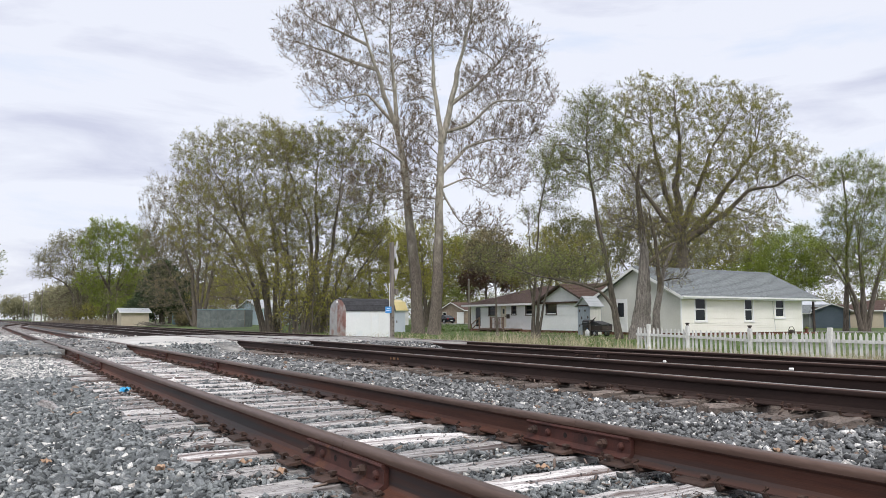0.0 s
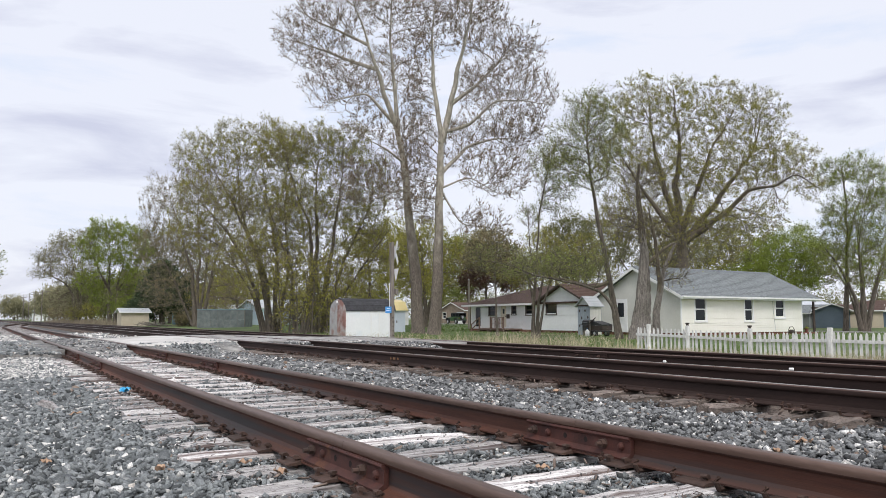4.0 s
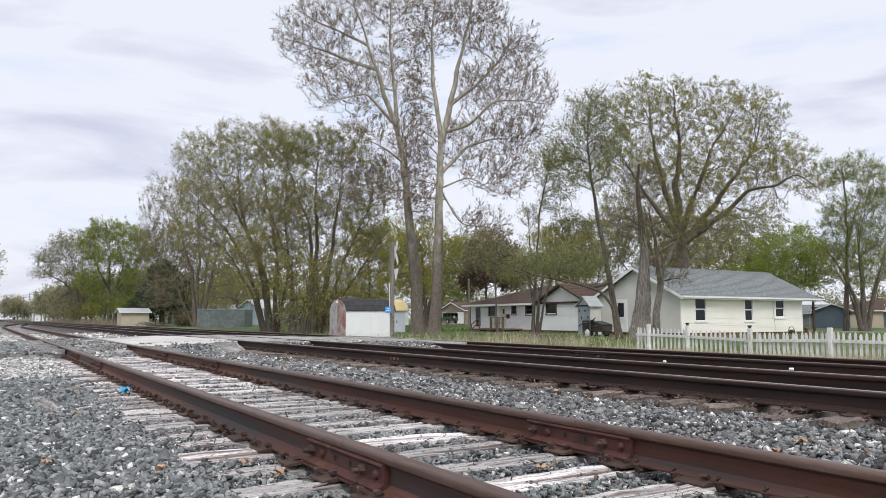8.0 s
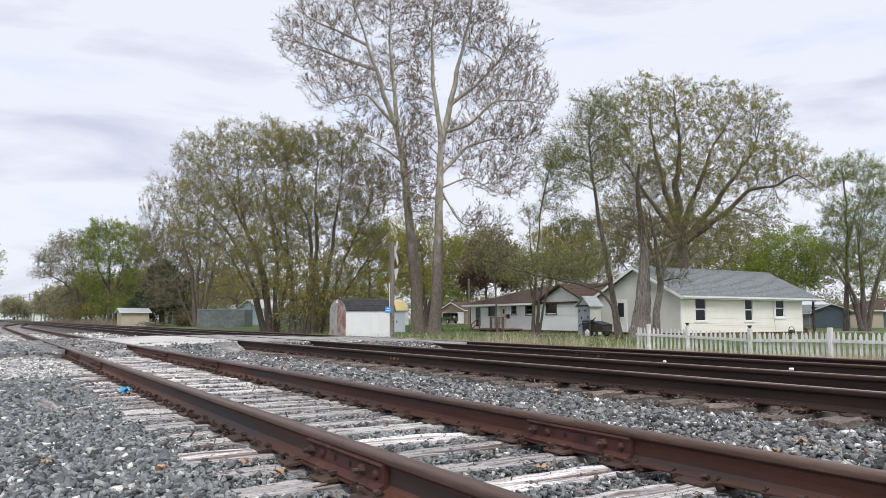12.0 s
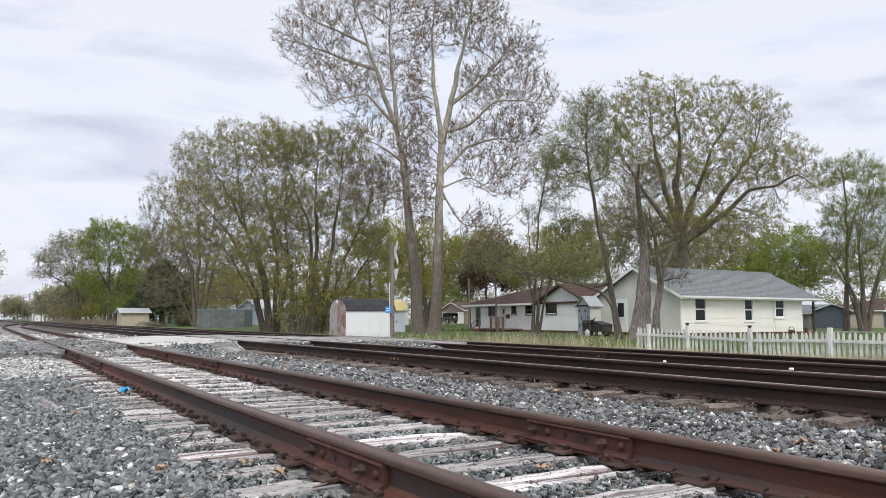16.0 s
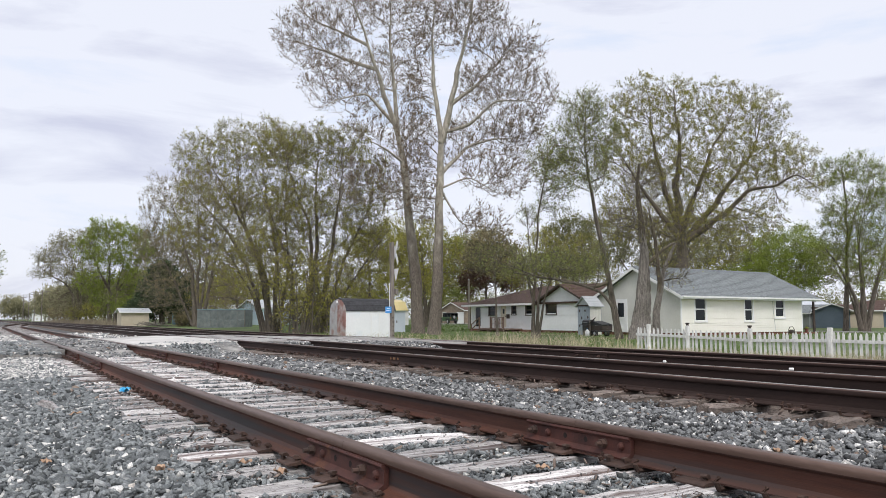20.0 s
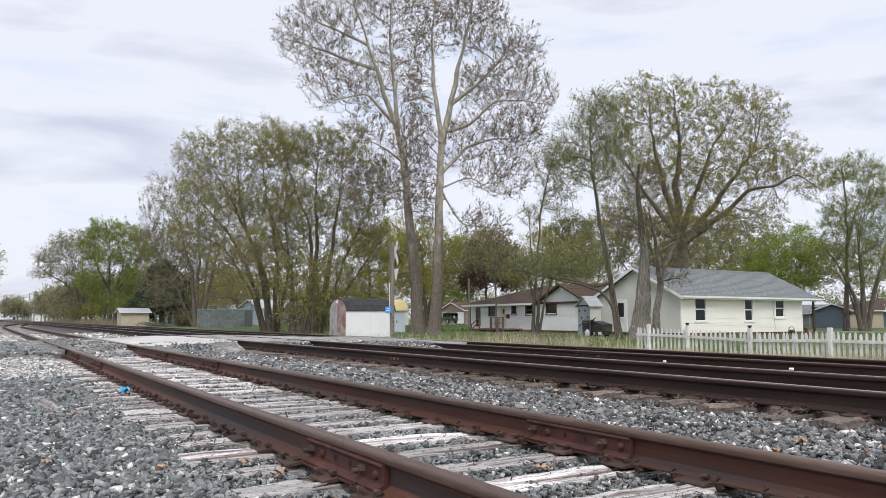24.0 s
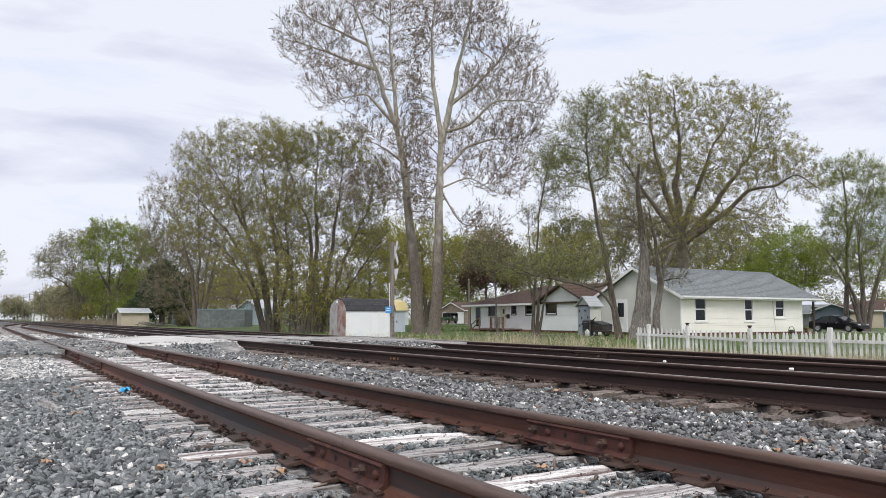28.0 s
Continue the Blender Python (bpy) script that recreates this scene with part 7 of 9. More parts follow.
def barn_shed():
    h = thing("storage_shed", pose(-39.42, 17.5, -0.42), "white storage shed with black gambrel roof and rusty end doors", "shed")
    W, L = 2.25, 3.0
    prof = [(0, 0), (0, 1.70), (-0.14, 1.98), (-0.62, 2.28), (-W / 2, 2.36), (-W + 0.62, 2.28), (-W + 0.14, 1.98), (-W, 1.70), (-W, 0)]
    half_a = [(p[0], p[1]) for p in prof if p[0] >= -W / 2]
    half_b = [(-W / 2, 0)] + [(-W / 2, 2.36)] + [(p[0], p[1]) for p in prof if p[0] < -W / 2]
    pl = lambda u, v, w: (u, w, v)
    part("end_door", Shape().prism(half_a + [(-W / 2, 0)], pl, -0.04, 0.0), RUST_PANEL, h, "rusty brown end door")
    part("end_door", Shape().prism(half_b, pl, -0.04, 0.0), GREY_METAL, h, "grey weathered end door")
    part("back_wall", Shape().prism(prof, pl, L - 0.05, L), WHITE_PANEL, h)
    for u0, u1 in ((0.04, 1.55), (1.57, 2.05), (2.07, L - 0.06)):
        part("side_panel", Shape().soft_box(-0.04, 0.0, u0, u1, 0.0, 1.72, 0.006), WHITE_PANEL, h, "white side panel")
    part("side_panel", Shape().soft_box(-W, -W + 0.04, 0.04, L - 0.06, 0.0, 1.72, 0.006), WHITE_PANEL, h)
    for u in (0.02, 1.56, 2.06, L - 0.03):
        part("batten", Shape().box(0.001, 0.022, u - 0.03, u + 0.03, 0.0, 1.72), TRIM, h)
    edge = [(0.05, 1.70), (-0.09, 2.01), (-0.60, 2.32), (-W / 2, 2.41)]
    rows = []
    for (a, b), (c, d) in zip(edge, edge[1:]):
        n = 3
        for i in range(n):
            rows.append(((a + (c - a) * i / n, b + (d - b) * i / n), (a + (c - a) * (i + 1) / n, b + (d - b) * (i + 1) / n)))
    s1, s2 = Shape(), Shape()
    for (a, b), (c, d) in rows:
        for s, mir in ((s1, lambda x: x), (s2, lambda x: -W - x)):
            s.add([(mir(a) + (0.015 if mir(1) == 1 else -0.015), -0.03, b), (mir(a) + (0.015 if mir(1) == 1 else -0.015), L + 0.12, b), (mir(c), L + 0.12, d), (mir(c), -0.03, d),
                   (mir(a), -0.03, b - 0.03), (mir(a), L + 0.12, b - 0.03), (mir(c), L + 0.12, d - 0.03), (mir(c), -0.03, d - 0.03)],
                  [(0, 1, 2, 3), (7, 6, 5, 4), (0, 4, 5, 1), (3, 2, 6, 7), (0, 3, 7, 4), (1, 5, 6, 2)])
    part("roof", s1.weld(), SHINGLE_BLACK, h, "black felt shingle roof")
    part("roof", s2.weld(), SHINGLE_BLACK, h)
    part("end_lamp", Shape().soft_box(-W / 2 - 0.07, -W / 2 + 0.07, -0.10, -0.02, 2.12, 2.26, 0.02), TRIM, h)
    return h


barn_shed()


def yellow_roof_shed():
    h = thing("yellow_roofed_shed", pose(-55.5, 27.4, -0.42), "white garden shed with cream-yellow roof and blue-white door", "shed")
    pl = facing((0, 0, 0), (0, 1, 0), (1, 0, 0))
    s = Shape()
    pbox(s, pl, 0, 1.55, -2.4, 0, 0, 1.95)
    part("wall", s, WHITE_PANEL, h)
    s = Shape()
    pbox(s, pl, 1.57, 2.55, -2.4, 0.0, 0, 1.95)
    part("door", s, PALE_PANEL, h, "pale blue-white door")
    hd = Shape()
    pbox(hd, pl, 1.72, 1.78, 0.0, 0.04, 0.9, 1.1)
    part("handle", hd, DARK_WOOD, h)
    s = Shape()
    s.prism([(0.18, 1.92), (0.10, 2.05), (-0.25, 2.62), (-1.2, 2.85), (-2.15, 2.62), (-2.58, 1.92)], lambda u, v, w: (u, w, v), -0.12, 2.7)
    part("roof", s, YELLOW_ROOF, h, "cream-yellow roof")
    return h


PALE_PANEL = surface("pale_blue_white_panel", (0.60, 0.67, 0.74), (0.70, 0.76, 0.82), 0.8, 0.5, 0.05, fine=9)
yellow_roof_shed()


def grey_wall():
    """Weathered metal enclosure of panels by the line."""
    h = thing("panel_enclosure", pose(-90.0, 21.3, -0.40), "weathered grey-green metal panel enclosure", "enclosure")
    pl = facing((0, 0, 0), (0.545, 0.838, 0), (0.838, -0.545, 0))
    n = 7
    w = 5.5 / n
    for i in range(n):
        for j in range(2):
            s = Shape()
            pbox(s, pl, i * w + 0.01, (i + 1) * w - 0.01, -0.03, 0.012 * ((i + j) % 2), j * 1.12, (j + 1) * 1.12 - 0.015)
            part("panel", s, GREEN_METAL, h)
    for i in range(n + 1):
        s = Shape()
        pbox(s, pl, i * w - 0.03, i * w + 0.03, -0.10, -0.032, 0, 2.24)
        part("post", s, POLE_WOOD, h)
    s = Shape()
    pbox(s, pl, -0.05, 5.55, -3.2, 0.05, 2.245, 2.33)
    part("top_cap", s, TEAL, h)
    for a in (-0.045, 5.505):
        s = Shape()
        pbox(s, pl, a, a + 0.04, -3.2, -0.1, 0, 2.24)
        part("end_panel", s, GREEN_METAL, h)
    return h


GREEN_METAL = surface("grey_green_sheet_metal", (0.095, 0.112, 0.112), (0.20, 0.222, 0.22), 2.0, 0.6, 0.2, 0.2, fine=15, vary=0.12)
grey_wall()


# ---- picket fence ----
def picket_fence():
    y = 20.0
    fence = thing("picket_fence", pose(0, 0, 0), "weathered white wooden picket fence behind the tracks", "fence")
    tops = [(-19.6, 0.50), (-17.35, 0.46), (-14.97, 0.39), (-12.42, 0.44), (-10.0, 0.42), (-4.0, 0.42)]

    def top_at(x):
        return float(np.interp(x, [t[0] for t in tops], [t[1] for t in tops]))
    rng = np.random.default_rng(31)
    forms = []
    for k in range(4):
        w, h = 0.036 + 0.003 * (k % 3), 1.0
        s = Shape().prism([(-w, 0), (w, 0), (w, h - 0.07 - 0.01 * k), (w * 0.55, h - 0.025), (0, h), (-w * 0.55, h - 0.025), (-w, h - 0.07 - 0.01 * k)], lambda u, v, q: (u, q, v), -0.010, 0.010)
        forms.append(s.mesh("picket"))
        forms[-1].materials.append(PICKET)
    x = -19.62
    while x < -4.0:
        z = top_at(x)
        part("picket", forms[rng.integers(4)], PICKET, fence, at=pose(x, y - 0.05 + rng.normal(0, 0.004), z - 1.0 + rng.normal(0, 0.012), rng.normal(0, 1.2), rng.normal(0, 1.3), 0))
        x += (0.185 if x < -14.97 else 0.153) * (1 + rng.normal(0, 0.04))
    posts = [-19.06, -17.35, -14.97, -12.42, -9.95, -7.4, -4.9]
    for k, x in enumerate(posts):
        hgt = top_at(x) + 0.12
        part("fence_post", Shape().soft_box(x - 0.06, x + 0.06, y - 0.145, y - 0.035, -0.6, hgt, 0.012), PICKET, fence)
        if k in (1, 2):
            s = Shape().box(x - 0.03, x + 0.03, y - 0.12, y - 0.06, hgt + 0.001, hgt + 0.05).box(x - 0.045, x + 0.045, y - 0.135, y - 0.045, hgt + 0.05, hgt + 0.09)
            part("post_lamp", s, DARK_WOOD, fence, "small dark solar lamp on its post")
    for a, b in zip([-19.65] + posts[1:], posts[1:] + [-4.0]):
        for drop in (0.285, 0.80):
            s = Shape()
            za, zb = top_at(a) - drop, top_at(b) - drop
            n0, n1 = y - 0.112, y - 0.074
            s.add([(a, n0, za), (b, n0, zb), (b, n1, zb), (a, n1, za), (a, n0, za + 0.085), (b, n0, zb + 0.085), (b, n1, zb + 0.085), (a, n1, za + 0.085)],
                  [(0, 1, 2, 3), (7, 6, 5, 4), (0, 4, 5, 1), (1, 5, 6, 2), (2, 6, 7, 3), (3, 7, 4, 0)])
            part("fence_rail", s, PICKET, fence)


picket_fence()


# ---- level-crossing sign ----
SIGN_WHITE = surface("white_sign_face", (0.74, 0.74, 0.73), (0.82, 0.82, 0.81), 2, 0.45, 0.02, fine=20)
SIGN_BLUE = surface("blue_sign_face", (0.06, 0.26, 0.60), (0.09, 0.32, 0.68), 2, 0.4, 0.02, fine=20)


def crossing_sign():
    t = thing("crossing_sign", pose(-26.45, 13.7, -0.25, 0.4, -0.5, 0), "white railroad crossbuck on a weathered wooden post", "sign")
    part("post", Shape().soft_box(-0.075, 0.075, -0.07, 0.07, 0, 4.05, 0.012), POLE_WOOD, t)
    holder = pose(0.10, 0.09, 3.62, 0, 0, -11)
    for a, nm in ((48, "crossbuck_blade"), (-48, "crossbuck_blade")):
        part(nm, Shape().soft_box(-0.56, 0.56, -0.006, 0.006, -0.095, 0.095, 0.004), SIGN_WHITE, t, at=holder @ pose(0, 0.008 if a > 0 else -0.008, 0, 0, a, 0))
    tri = Shape().prism([(0, -0.3), (0.24, 0.2), (-0.2, 0.2)], lambda u, v, w: (u, w, v), -0.004, 0.004)
    part("yield_plate", tri, SIGN_WHITE, t, at=pose(0.16, 0.09, 2.80))
    part("reflective_strip", Shape().box(-0.072, -0.030, -0.082, -0.0715, 0.15, 2.45), SIGN_WHITE, t, "white reflective strip")
    b = part("notice_plate", Shape().soft_box(-0.13, 0.13, -0.004, 0.004, -0.125, 0.125, 0.003), SIGN_BLUE, t, "small blue notice plate", pose(-0.0, -0.16, 1.40, 0, 0, 40))
    for z, w in ((0.05, 0.07), (-0.02, 0.085)):
        part("text_bar", Shape().box(-w, w, -0.0075, -0.0045, z - 0.009, z + 0.009), SIGN_WHITE, b)
    # dark squares on the post's face, painted shade of its holes
    for k in range(5):
        z = 0.42 + k * 0.17
        part("post_hole", Shape().soft_box(0.0755, 0.079, -0.022, 0.022, z - 0.022, z + 0.022, 0.001), HOLE_SHADE, t)
    part("junction_box", Shape().soft_box(0.02, 0.17, 0.072, 0.2, 2.0, 2.22, 0.015), POLE_WOOD, t)


crossing_sign()


# ---- utility poles ----
def utility_pole(x, y, h, arms=1):
    t = thing("utility_pole", pose(x, y, GROUND(x, y) - 0.1), "tall wooden utility pole beside the line", "pole", "poles along the line")
    part("pole", Shape().tube([(0, 0, 0), (0, 0, h * 0.5), (0, 0, h)], [0.17, 0.15, 0.12], 8), POLE_WOOD, t)
    for k in range(arms):
        part("crossarm", Shape().soft_box(-0.06, 0.06, -1.2, 1.2, h - 0.7 - 0.7 * k, h - 0.58 - 0.7 * k, 0.01), POLE_WOOD, t)
        for u in (-1.05, -0.4, 0.4, 1.05):
            part("insulator", Shape().tube([(0, u, h - 0.58 - 0.7 * k), (0, u, h - 0.42 - 0.7 * k)], [0.05, 0.03], 6), GREY_PANEL, t)


for px, py, ph in ((-225, 15.2, 9.0), (-252, 15.0, 9.5), (-284, 14.8, 10.5), (-312, 14.4, 10.5), (-344, 14.0, 11), (-385, 13.6, 11)):
    utility_pole(px, py, ph, 2)
yard_pole = thing("yard_pole", pose(-67.6, 44.1, GROUND(-67.6, 44.1) - 0.05), "slim pale pole behind the brown-roofed house", "pole")
part("pole", Shape().tube([(0, 0, 0), (0, 0, 2.2), (0.02, 0, 5.2)], [0.11, 0.10, 0.09], 8), POLE_WOOD, yard_pole)
part("cap", Shape().tube([(0.02, 0, 5.2), (0.02, 0, 5.3)], [0.09, 0.03], 8), GREY_PANEL, yard_pole)
house_post = thing("wash_line_post", pose(-45.2, 70.0, GROUND(-45, 70)), "dark iron yard post with two crossbars", "post")
part("post", Shape().tube([(0, 0, 0), (0, 0, 3.0)], [0.06, 0.05], 8), IRON, house_post)
for z, w in ((2.3, 0.35), (2.95, 0.2)):
    part("crossbar", Shape().soft_box(-w, w, -0.05, 0.05, z - 0.06, z + 0.06, 0.01), IRON, house_post)


# ---- yard clutter ----
SHED_BLUE = surface("faded_blue_grey_boards", (0.25, 0.29, 0.33), (0.36, 0.40, 0.44), 1.5, 0.8, 0.2, fine=20, vary=0.06)


def play_shed():
    t = thing("tall_play_shed", pose(-38.85, 34.0, -0.27), "tall narrow blue-grey shed with pointed roof and dark diamonds", "shed")
    w, d, h = 1.2, 0.95, 1.98
    n = 6
    for i in range(n):
        part("board", Shape().soft_box(i * w / n + 0.004, (i + 1) * w / n - 0.004, 0.0, 0.03, 0, h, 0.004), SHED_BLUE, t)
    for i in range(4):
        part("board", Shape().soft_box(w - 0.03, w, 0.035 + i * d / 4, 0.03 + (i + 1) * d / 4, 0, h, 0.004), SIDING_DIM, t)
    part("back_wall", Shape().box(0, w, d + 0.04, d + 0.06, 0, h), SHED_BLUE, t)
    part("side_wall", Shape().box(0.0, 0.03, 0.035, d + 0.03, 0, h), SHED_BLUE, t)
    part("gable", Shape().prism([(0, h), (w, h), (w / 2, h + 0.52)], lambda u, v, q: (u, q, v), -0.01, 0.02), GREY_PANEL, t, "grey pointed gable")
    for sx in (-1, 1):
        roof_slab("roof", [(w / 2 + sx * (w / 2 + 0.15), -0.14, h - 0.1), (w / 2 + sx * (w / 2 + 0.15), d + 0.2, h - 0.1), (w / 2, d + 0.2, h + 0.6), (w / 2, -0.14, h + 0.6)], 0.04, GREY_PANEL, t, courses=4)
    part("trim_band", Shape().box(-0.02, w + 0.02, -0.035, -0.012, h - 0.07, h + 0.02), DARK_WOOD, t)
    for x, z in ((0.2, 1.62), (0.75, 1.62), (0.4, 1.15), (1.0, 1.18), (0.2, 0.62)):
        part("diamond", Shape().prism([(-0.07, 0), (0, -0.1), (0.07, 0), (0, 0.1)], lambda u, v, q: (x + u, q, z + v), -0.02, -0.001), DARK_WOOD, t)


play_shed()


def grill():
    t = thing("barbecue_grill", pose(-35.9, 32.3, -0.28), "black covered barbecue grill on the lawn", "grill")
    part("cabinet", Shape().soft_box(-0.32, 0.32, -0.25, 0.25, 0.10, 0.72, 0.03), BLACK, t)
    lid = Shape().prism([(-0.27, 0.73), (0.27, 0.73), (0.24, 0.95), (0.10, 1.04), (-0.10, 1.04), (-0.24, 0.95)], lambda u, v, w: (w, u, v), -0.33, 0.33)
    part("lid", lid, BLACK, t)
    part("handle", Shape().tube([(-0.2, -0.30, 0.88), (0.2, -0.30, 0.88)], [0.015, 0.015], 6), GREY_PANEL, t)
    for sx in (-1, 1):
        part("side_shelf", Shape().soft_box(sx * 0.34 if sx > 0 else -0.62, 0.62 if sx > 0 else -0.34, -0.22, 0.22, 0.70, 0.74, 0.01), BLACK, t)
        part("leg", Shape().box(sx * 0.29 - 0.02, sx * 0.29 + 0.02, -0.2, 0.2, 0.0, 0.1), BLACK, t)
    jug = thing("white_jug", pose(-35.25, 31.6, -0.30), "white plastic jug on the grass", "jug")
    part("body", Shape().tube([(0, 0, 0), (0, 0, 0.34), (0, 0, 0.42), (0, 0, 0.47)], [0.13, 0.14, 0.09, 0.04], 10), TRIM, jug, smooth=True)
    part("cap", Shape().tube([(0, 0, 0.47), (0, 0, 0.51)], [0.045, 0.045], 8), SIGN_BLUE, jug)


BLACK = surface("black_plastic_cover", (0.012, 0.012, 0.013), (0.035, 0.035, 0.037), 3, 0.5, 0.1, fine=30)
grill()


def utility_trailer():
    t = thing("utility_trailer", pose(-35.0, 32.4, -0.28) @ Matrix.Scale(0.74, 4), "small dark utility trailer under a black cover", "trailer")
    part("bed", Shape().soft_box(-0.85, 0.85, -0.55, 0.55, 0.42, 0.52, 0.02), BLACK, t)
    for y in (-0.55, 0.52):
        part("side_board", Shape().soft_box(-0.85, 0.85, y, y + 0.03, 0.53, 0.92, 0.01), DARK_WOOD, t)
    part("end_board", Shape().soft_box(0.82, 0.85, -0.51, 0.51, 0.53, 0.92, 0.01), DARK_WOOD, t)
    for y in (-0.63, 0.63):
        w = part("wheel", Shape().tube([(0.1, y - 0.08, 0.28), (0.1, y + 0.08, 0.28)], [0.28, 0.28], 16), BLACK, t)
        part("rim", Shape().tube([(0.1, y - 0.085, 0.28), (0.1, y + 0.085, 0.28)], [0.13, 0.13], 12), GREY_PANEL, w)
    part("tongue", Shape().tube([(-0.85, 0, 0.46), (-1.7, 0, 0.40), (-1.95, 0, 0.2)], [0.035, 0.035, 0.03], 6), BLACK, t)
    cover = Shape().prism([(-0.80, 0.93), (0.86, 0.93), (0.88, 1.00), (0.30, 1.16), (-0.30, 1.30), (-0.72, 1.12)], lambda u, v, w: (u, w, v), -0.57, 0.57)
    part("cover", cover, BLACK, t, "black sagging cover")
    part("plank", Shape().soft_box(-0.9, 0.75, -0.05, 0.05, -0.02, 0.02, 0.006, Matrix.Translation((-0.35, -0.72, 1.15)) @ Matrix.Rotation(radians(-34), 4, "Y")), DARK_WOOD, t, "dark plank leaning on the trailer")
    part("prop", Shape().soft_box(-0.52, -0.42, -0.72, -0.64, 0.0, 1.35, 0.01), POLE_WOOD, t)


utility_trailer()
pot = thing("flower_pot", pose(-33.2, 50.4, -0.11), "red flower pot on the porch", "pot")
part("pot", Shape().tube([(0, 0, 0), (0, 0, 0.2), (0, 0, 0.24)], [0.10, 0.14, 0.15], 12), BRICK_RED, pot)
part("plant", Shape().tube([(0, 0, 0.22), (0.03, 0, 0.30), (0, 0, 0.38)], [0.12, 0.14, 0.04], 9), LEAF_GREEN, pot)
reel = thing("hose_reel", pose(-30.6, 44.9, -0.27), "upright garden hose reel by the cream wall", "hose reel")
part("hoop", Shape().tube([(0, -0.35, 0), (0, -0.33, 0.4), (0, -0.2, 0.56), (0, 0.1, 0.57), (0, 0.24, 0.42), (0, 0.32, 0)], [0.025] * 6, 6), DARK_WOOD, reel)
part("drum", Shape().tube([(-0.1, -0.05, 0.26), (0.1, -0.05, 0.26)], [0.13, 0.13], 14), DARK_WOOD, reel)
shrub_log = thing("brush_pile", pose(-111.0, 20.4, GROUND(-111, 20.4)), "low heap of grey cut branches by the tan shed", "brush pile")
rng_b = np.random.default_rng(8)
s = Shape()
for _ in range(90):
    a = Vector((rng_b.normal(0, 1.6), rng_b.normal(0, 0.8), rng_b.uniform(0.0, 0.5)))
    s.tube([a, a + Vector((rng_b.normal(0, 0.8), rng_b.normal(0, 0.5), rng_b.uniform(0.0, 0.5)))], [0.05, 0.02], 4)
part("heap", s, POLE_WOOD, shrub_log, kind="stuff")


# ---- scraps lying on the track ----
SCRAP_BLUE = surface("bright_blue_plastic", (0.03, 0.33, 0.62), (0.08, 0.45, 0.75), 8, 0.45, 0.2, fine=40)
LEAF_DRY = surface("dry_orange_leaf", (0.30, 0.18, 0.11), (0.52, 0.36, 0.25), 12, 0.85, 0.3, fine=60)


def crumpled(name, at, size, material, label, category, seed, flat=0.35, lift=0.0):
    """A small crumpled scrap: a wavy folded sheet with thickness."""
    rng = np.random.default_rng(seed)
    n = 6
    top, fs = [], []
    for i in range(n):
        for j in range(n):
            u, v = i / (n - 1) - 0.5, j / (n - 1) - 0.5
            top.append((u * size * (1 + rng.normal(0, 0.12)), v * size * 0.62 * (1 + rng.normal(0, 0.12)), size * flat * abs(math.sin(5 * u + seed)) * 0.8 + rng.normal(0, size * 0.05)))
    low = min(p[2] for p in top)
    top = [(x, y, z - low + 0.004) for x, y, z in top]
    s = Shape()
    k = n * n
    fs = [(i * n + j, (i + 1) * n + j, (i + 1) * n + j + 1, i * n + j + 1) for i in range(n - 1) for j in range(n - 1)]
    fs += [tuple(k + q for q in f[::-1]) for f in fs]
    s.add(top + [(x, y, z - 0.003) for x, y, z in top], fs)
    ob = part(name, s, material, at=pose(*at, 0, 0, rng.uniform(0, 360)))
    return tagged(ob, label, category)


crumpled("plastic_scrap", (-8.97, 1.38, -0.01), 0.12, SCRAP_BLUE, "crumpled bright blue plastic scrap on a sleeper", "litter", 3, 0.6)
for k, (x, y, z, sz) in enumerate(((-3.86, 1.36, -0.01, 0.075), (-4.28, 1.30, -0.02, 0.07), (-4.35, 0.86, -0.02, 0.08), (-7.2, 0.72, -0.02, 0.08), (-4.9, 0.35, -0.02, 0.06),
                                  (-3.05, 4.55, -0.01, 0.10), (-5.55, 5.0, 0.0, 0.08), (-3.3, 2.62, -0.02, 0.07), (-3.0, 4.2, -0.03, 0.07), (-6.3, 5.2, 0.02, 0.08))):
    crumpled("dry_leaf", (x, y, z), sz, LEAF_DRY, "curled orange-brown dry leaf on the stones", "leaf", 40 + k, 0.5)
chip = part("wood_chunk", Shape().prism([(-0.10, 0), (0.09, 0.01), (0.10, 0.03), (0.02, 0.06), (-0.07, 0.045)], lambda u, v, w: (u, w, v), -0.03, 0.03), TIE, at=pose(-7.94, 0.55, -0.02, 8, 24, 70))
tagged(chip, "pale broken chunk of wood among the stones", "wood chunk")
for k, (x, sz) in enumerate(((-6.71, 0.045), (-4.98, 0.05))):
    s = Shape().tube([(-sz * 0.7, 0, sz * 0.45), (-sz * 0.5, 0, sz * 0.45), (sz * 0.5, 0, sz * 0.45), (sz * 0.7, 0, sz * 0.45)], [sz * 0.25, sz * 0.45, sz * 0.45, sz * 0.2], 9)
    ob = part("white_lump", s, TRIM, at=pose(x, TRACKS["b"][0] + GAUGE, TRACKS["b"][1] + 0.181, 0, 0, 12 + 20 * k) @ Matrix.Scale(0.72, 4), smooth=True)
    tagged(ob, "small white lump resting on the rail head", "lump", "white lumps on the rail")


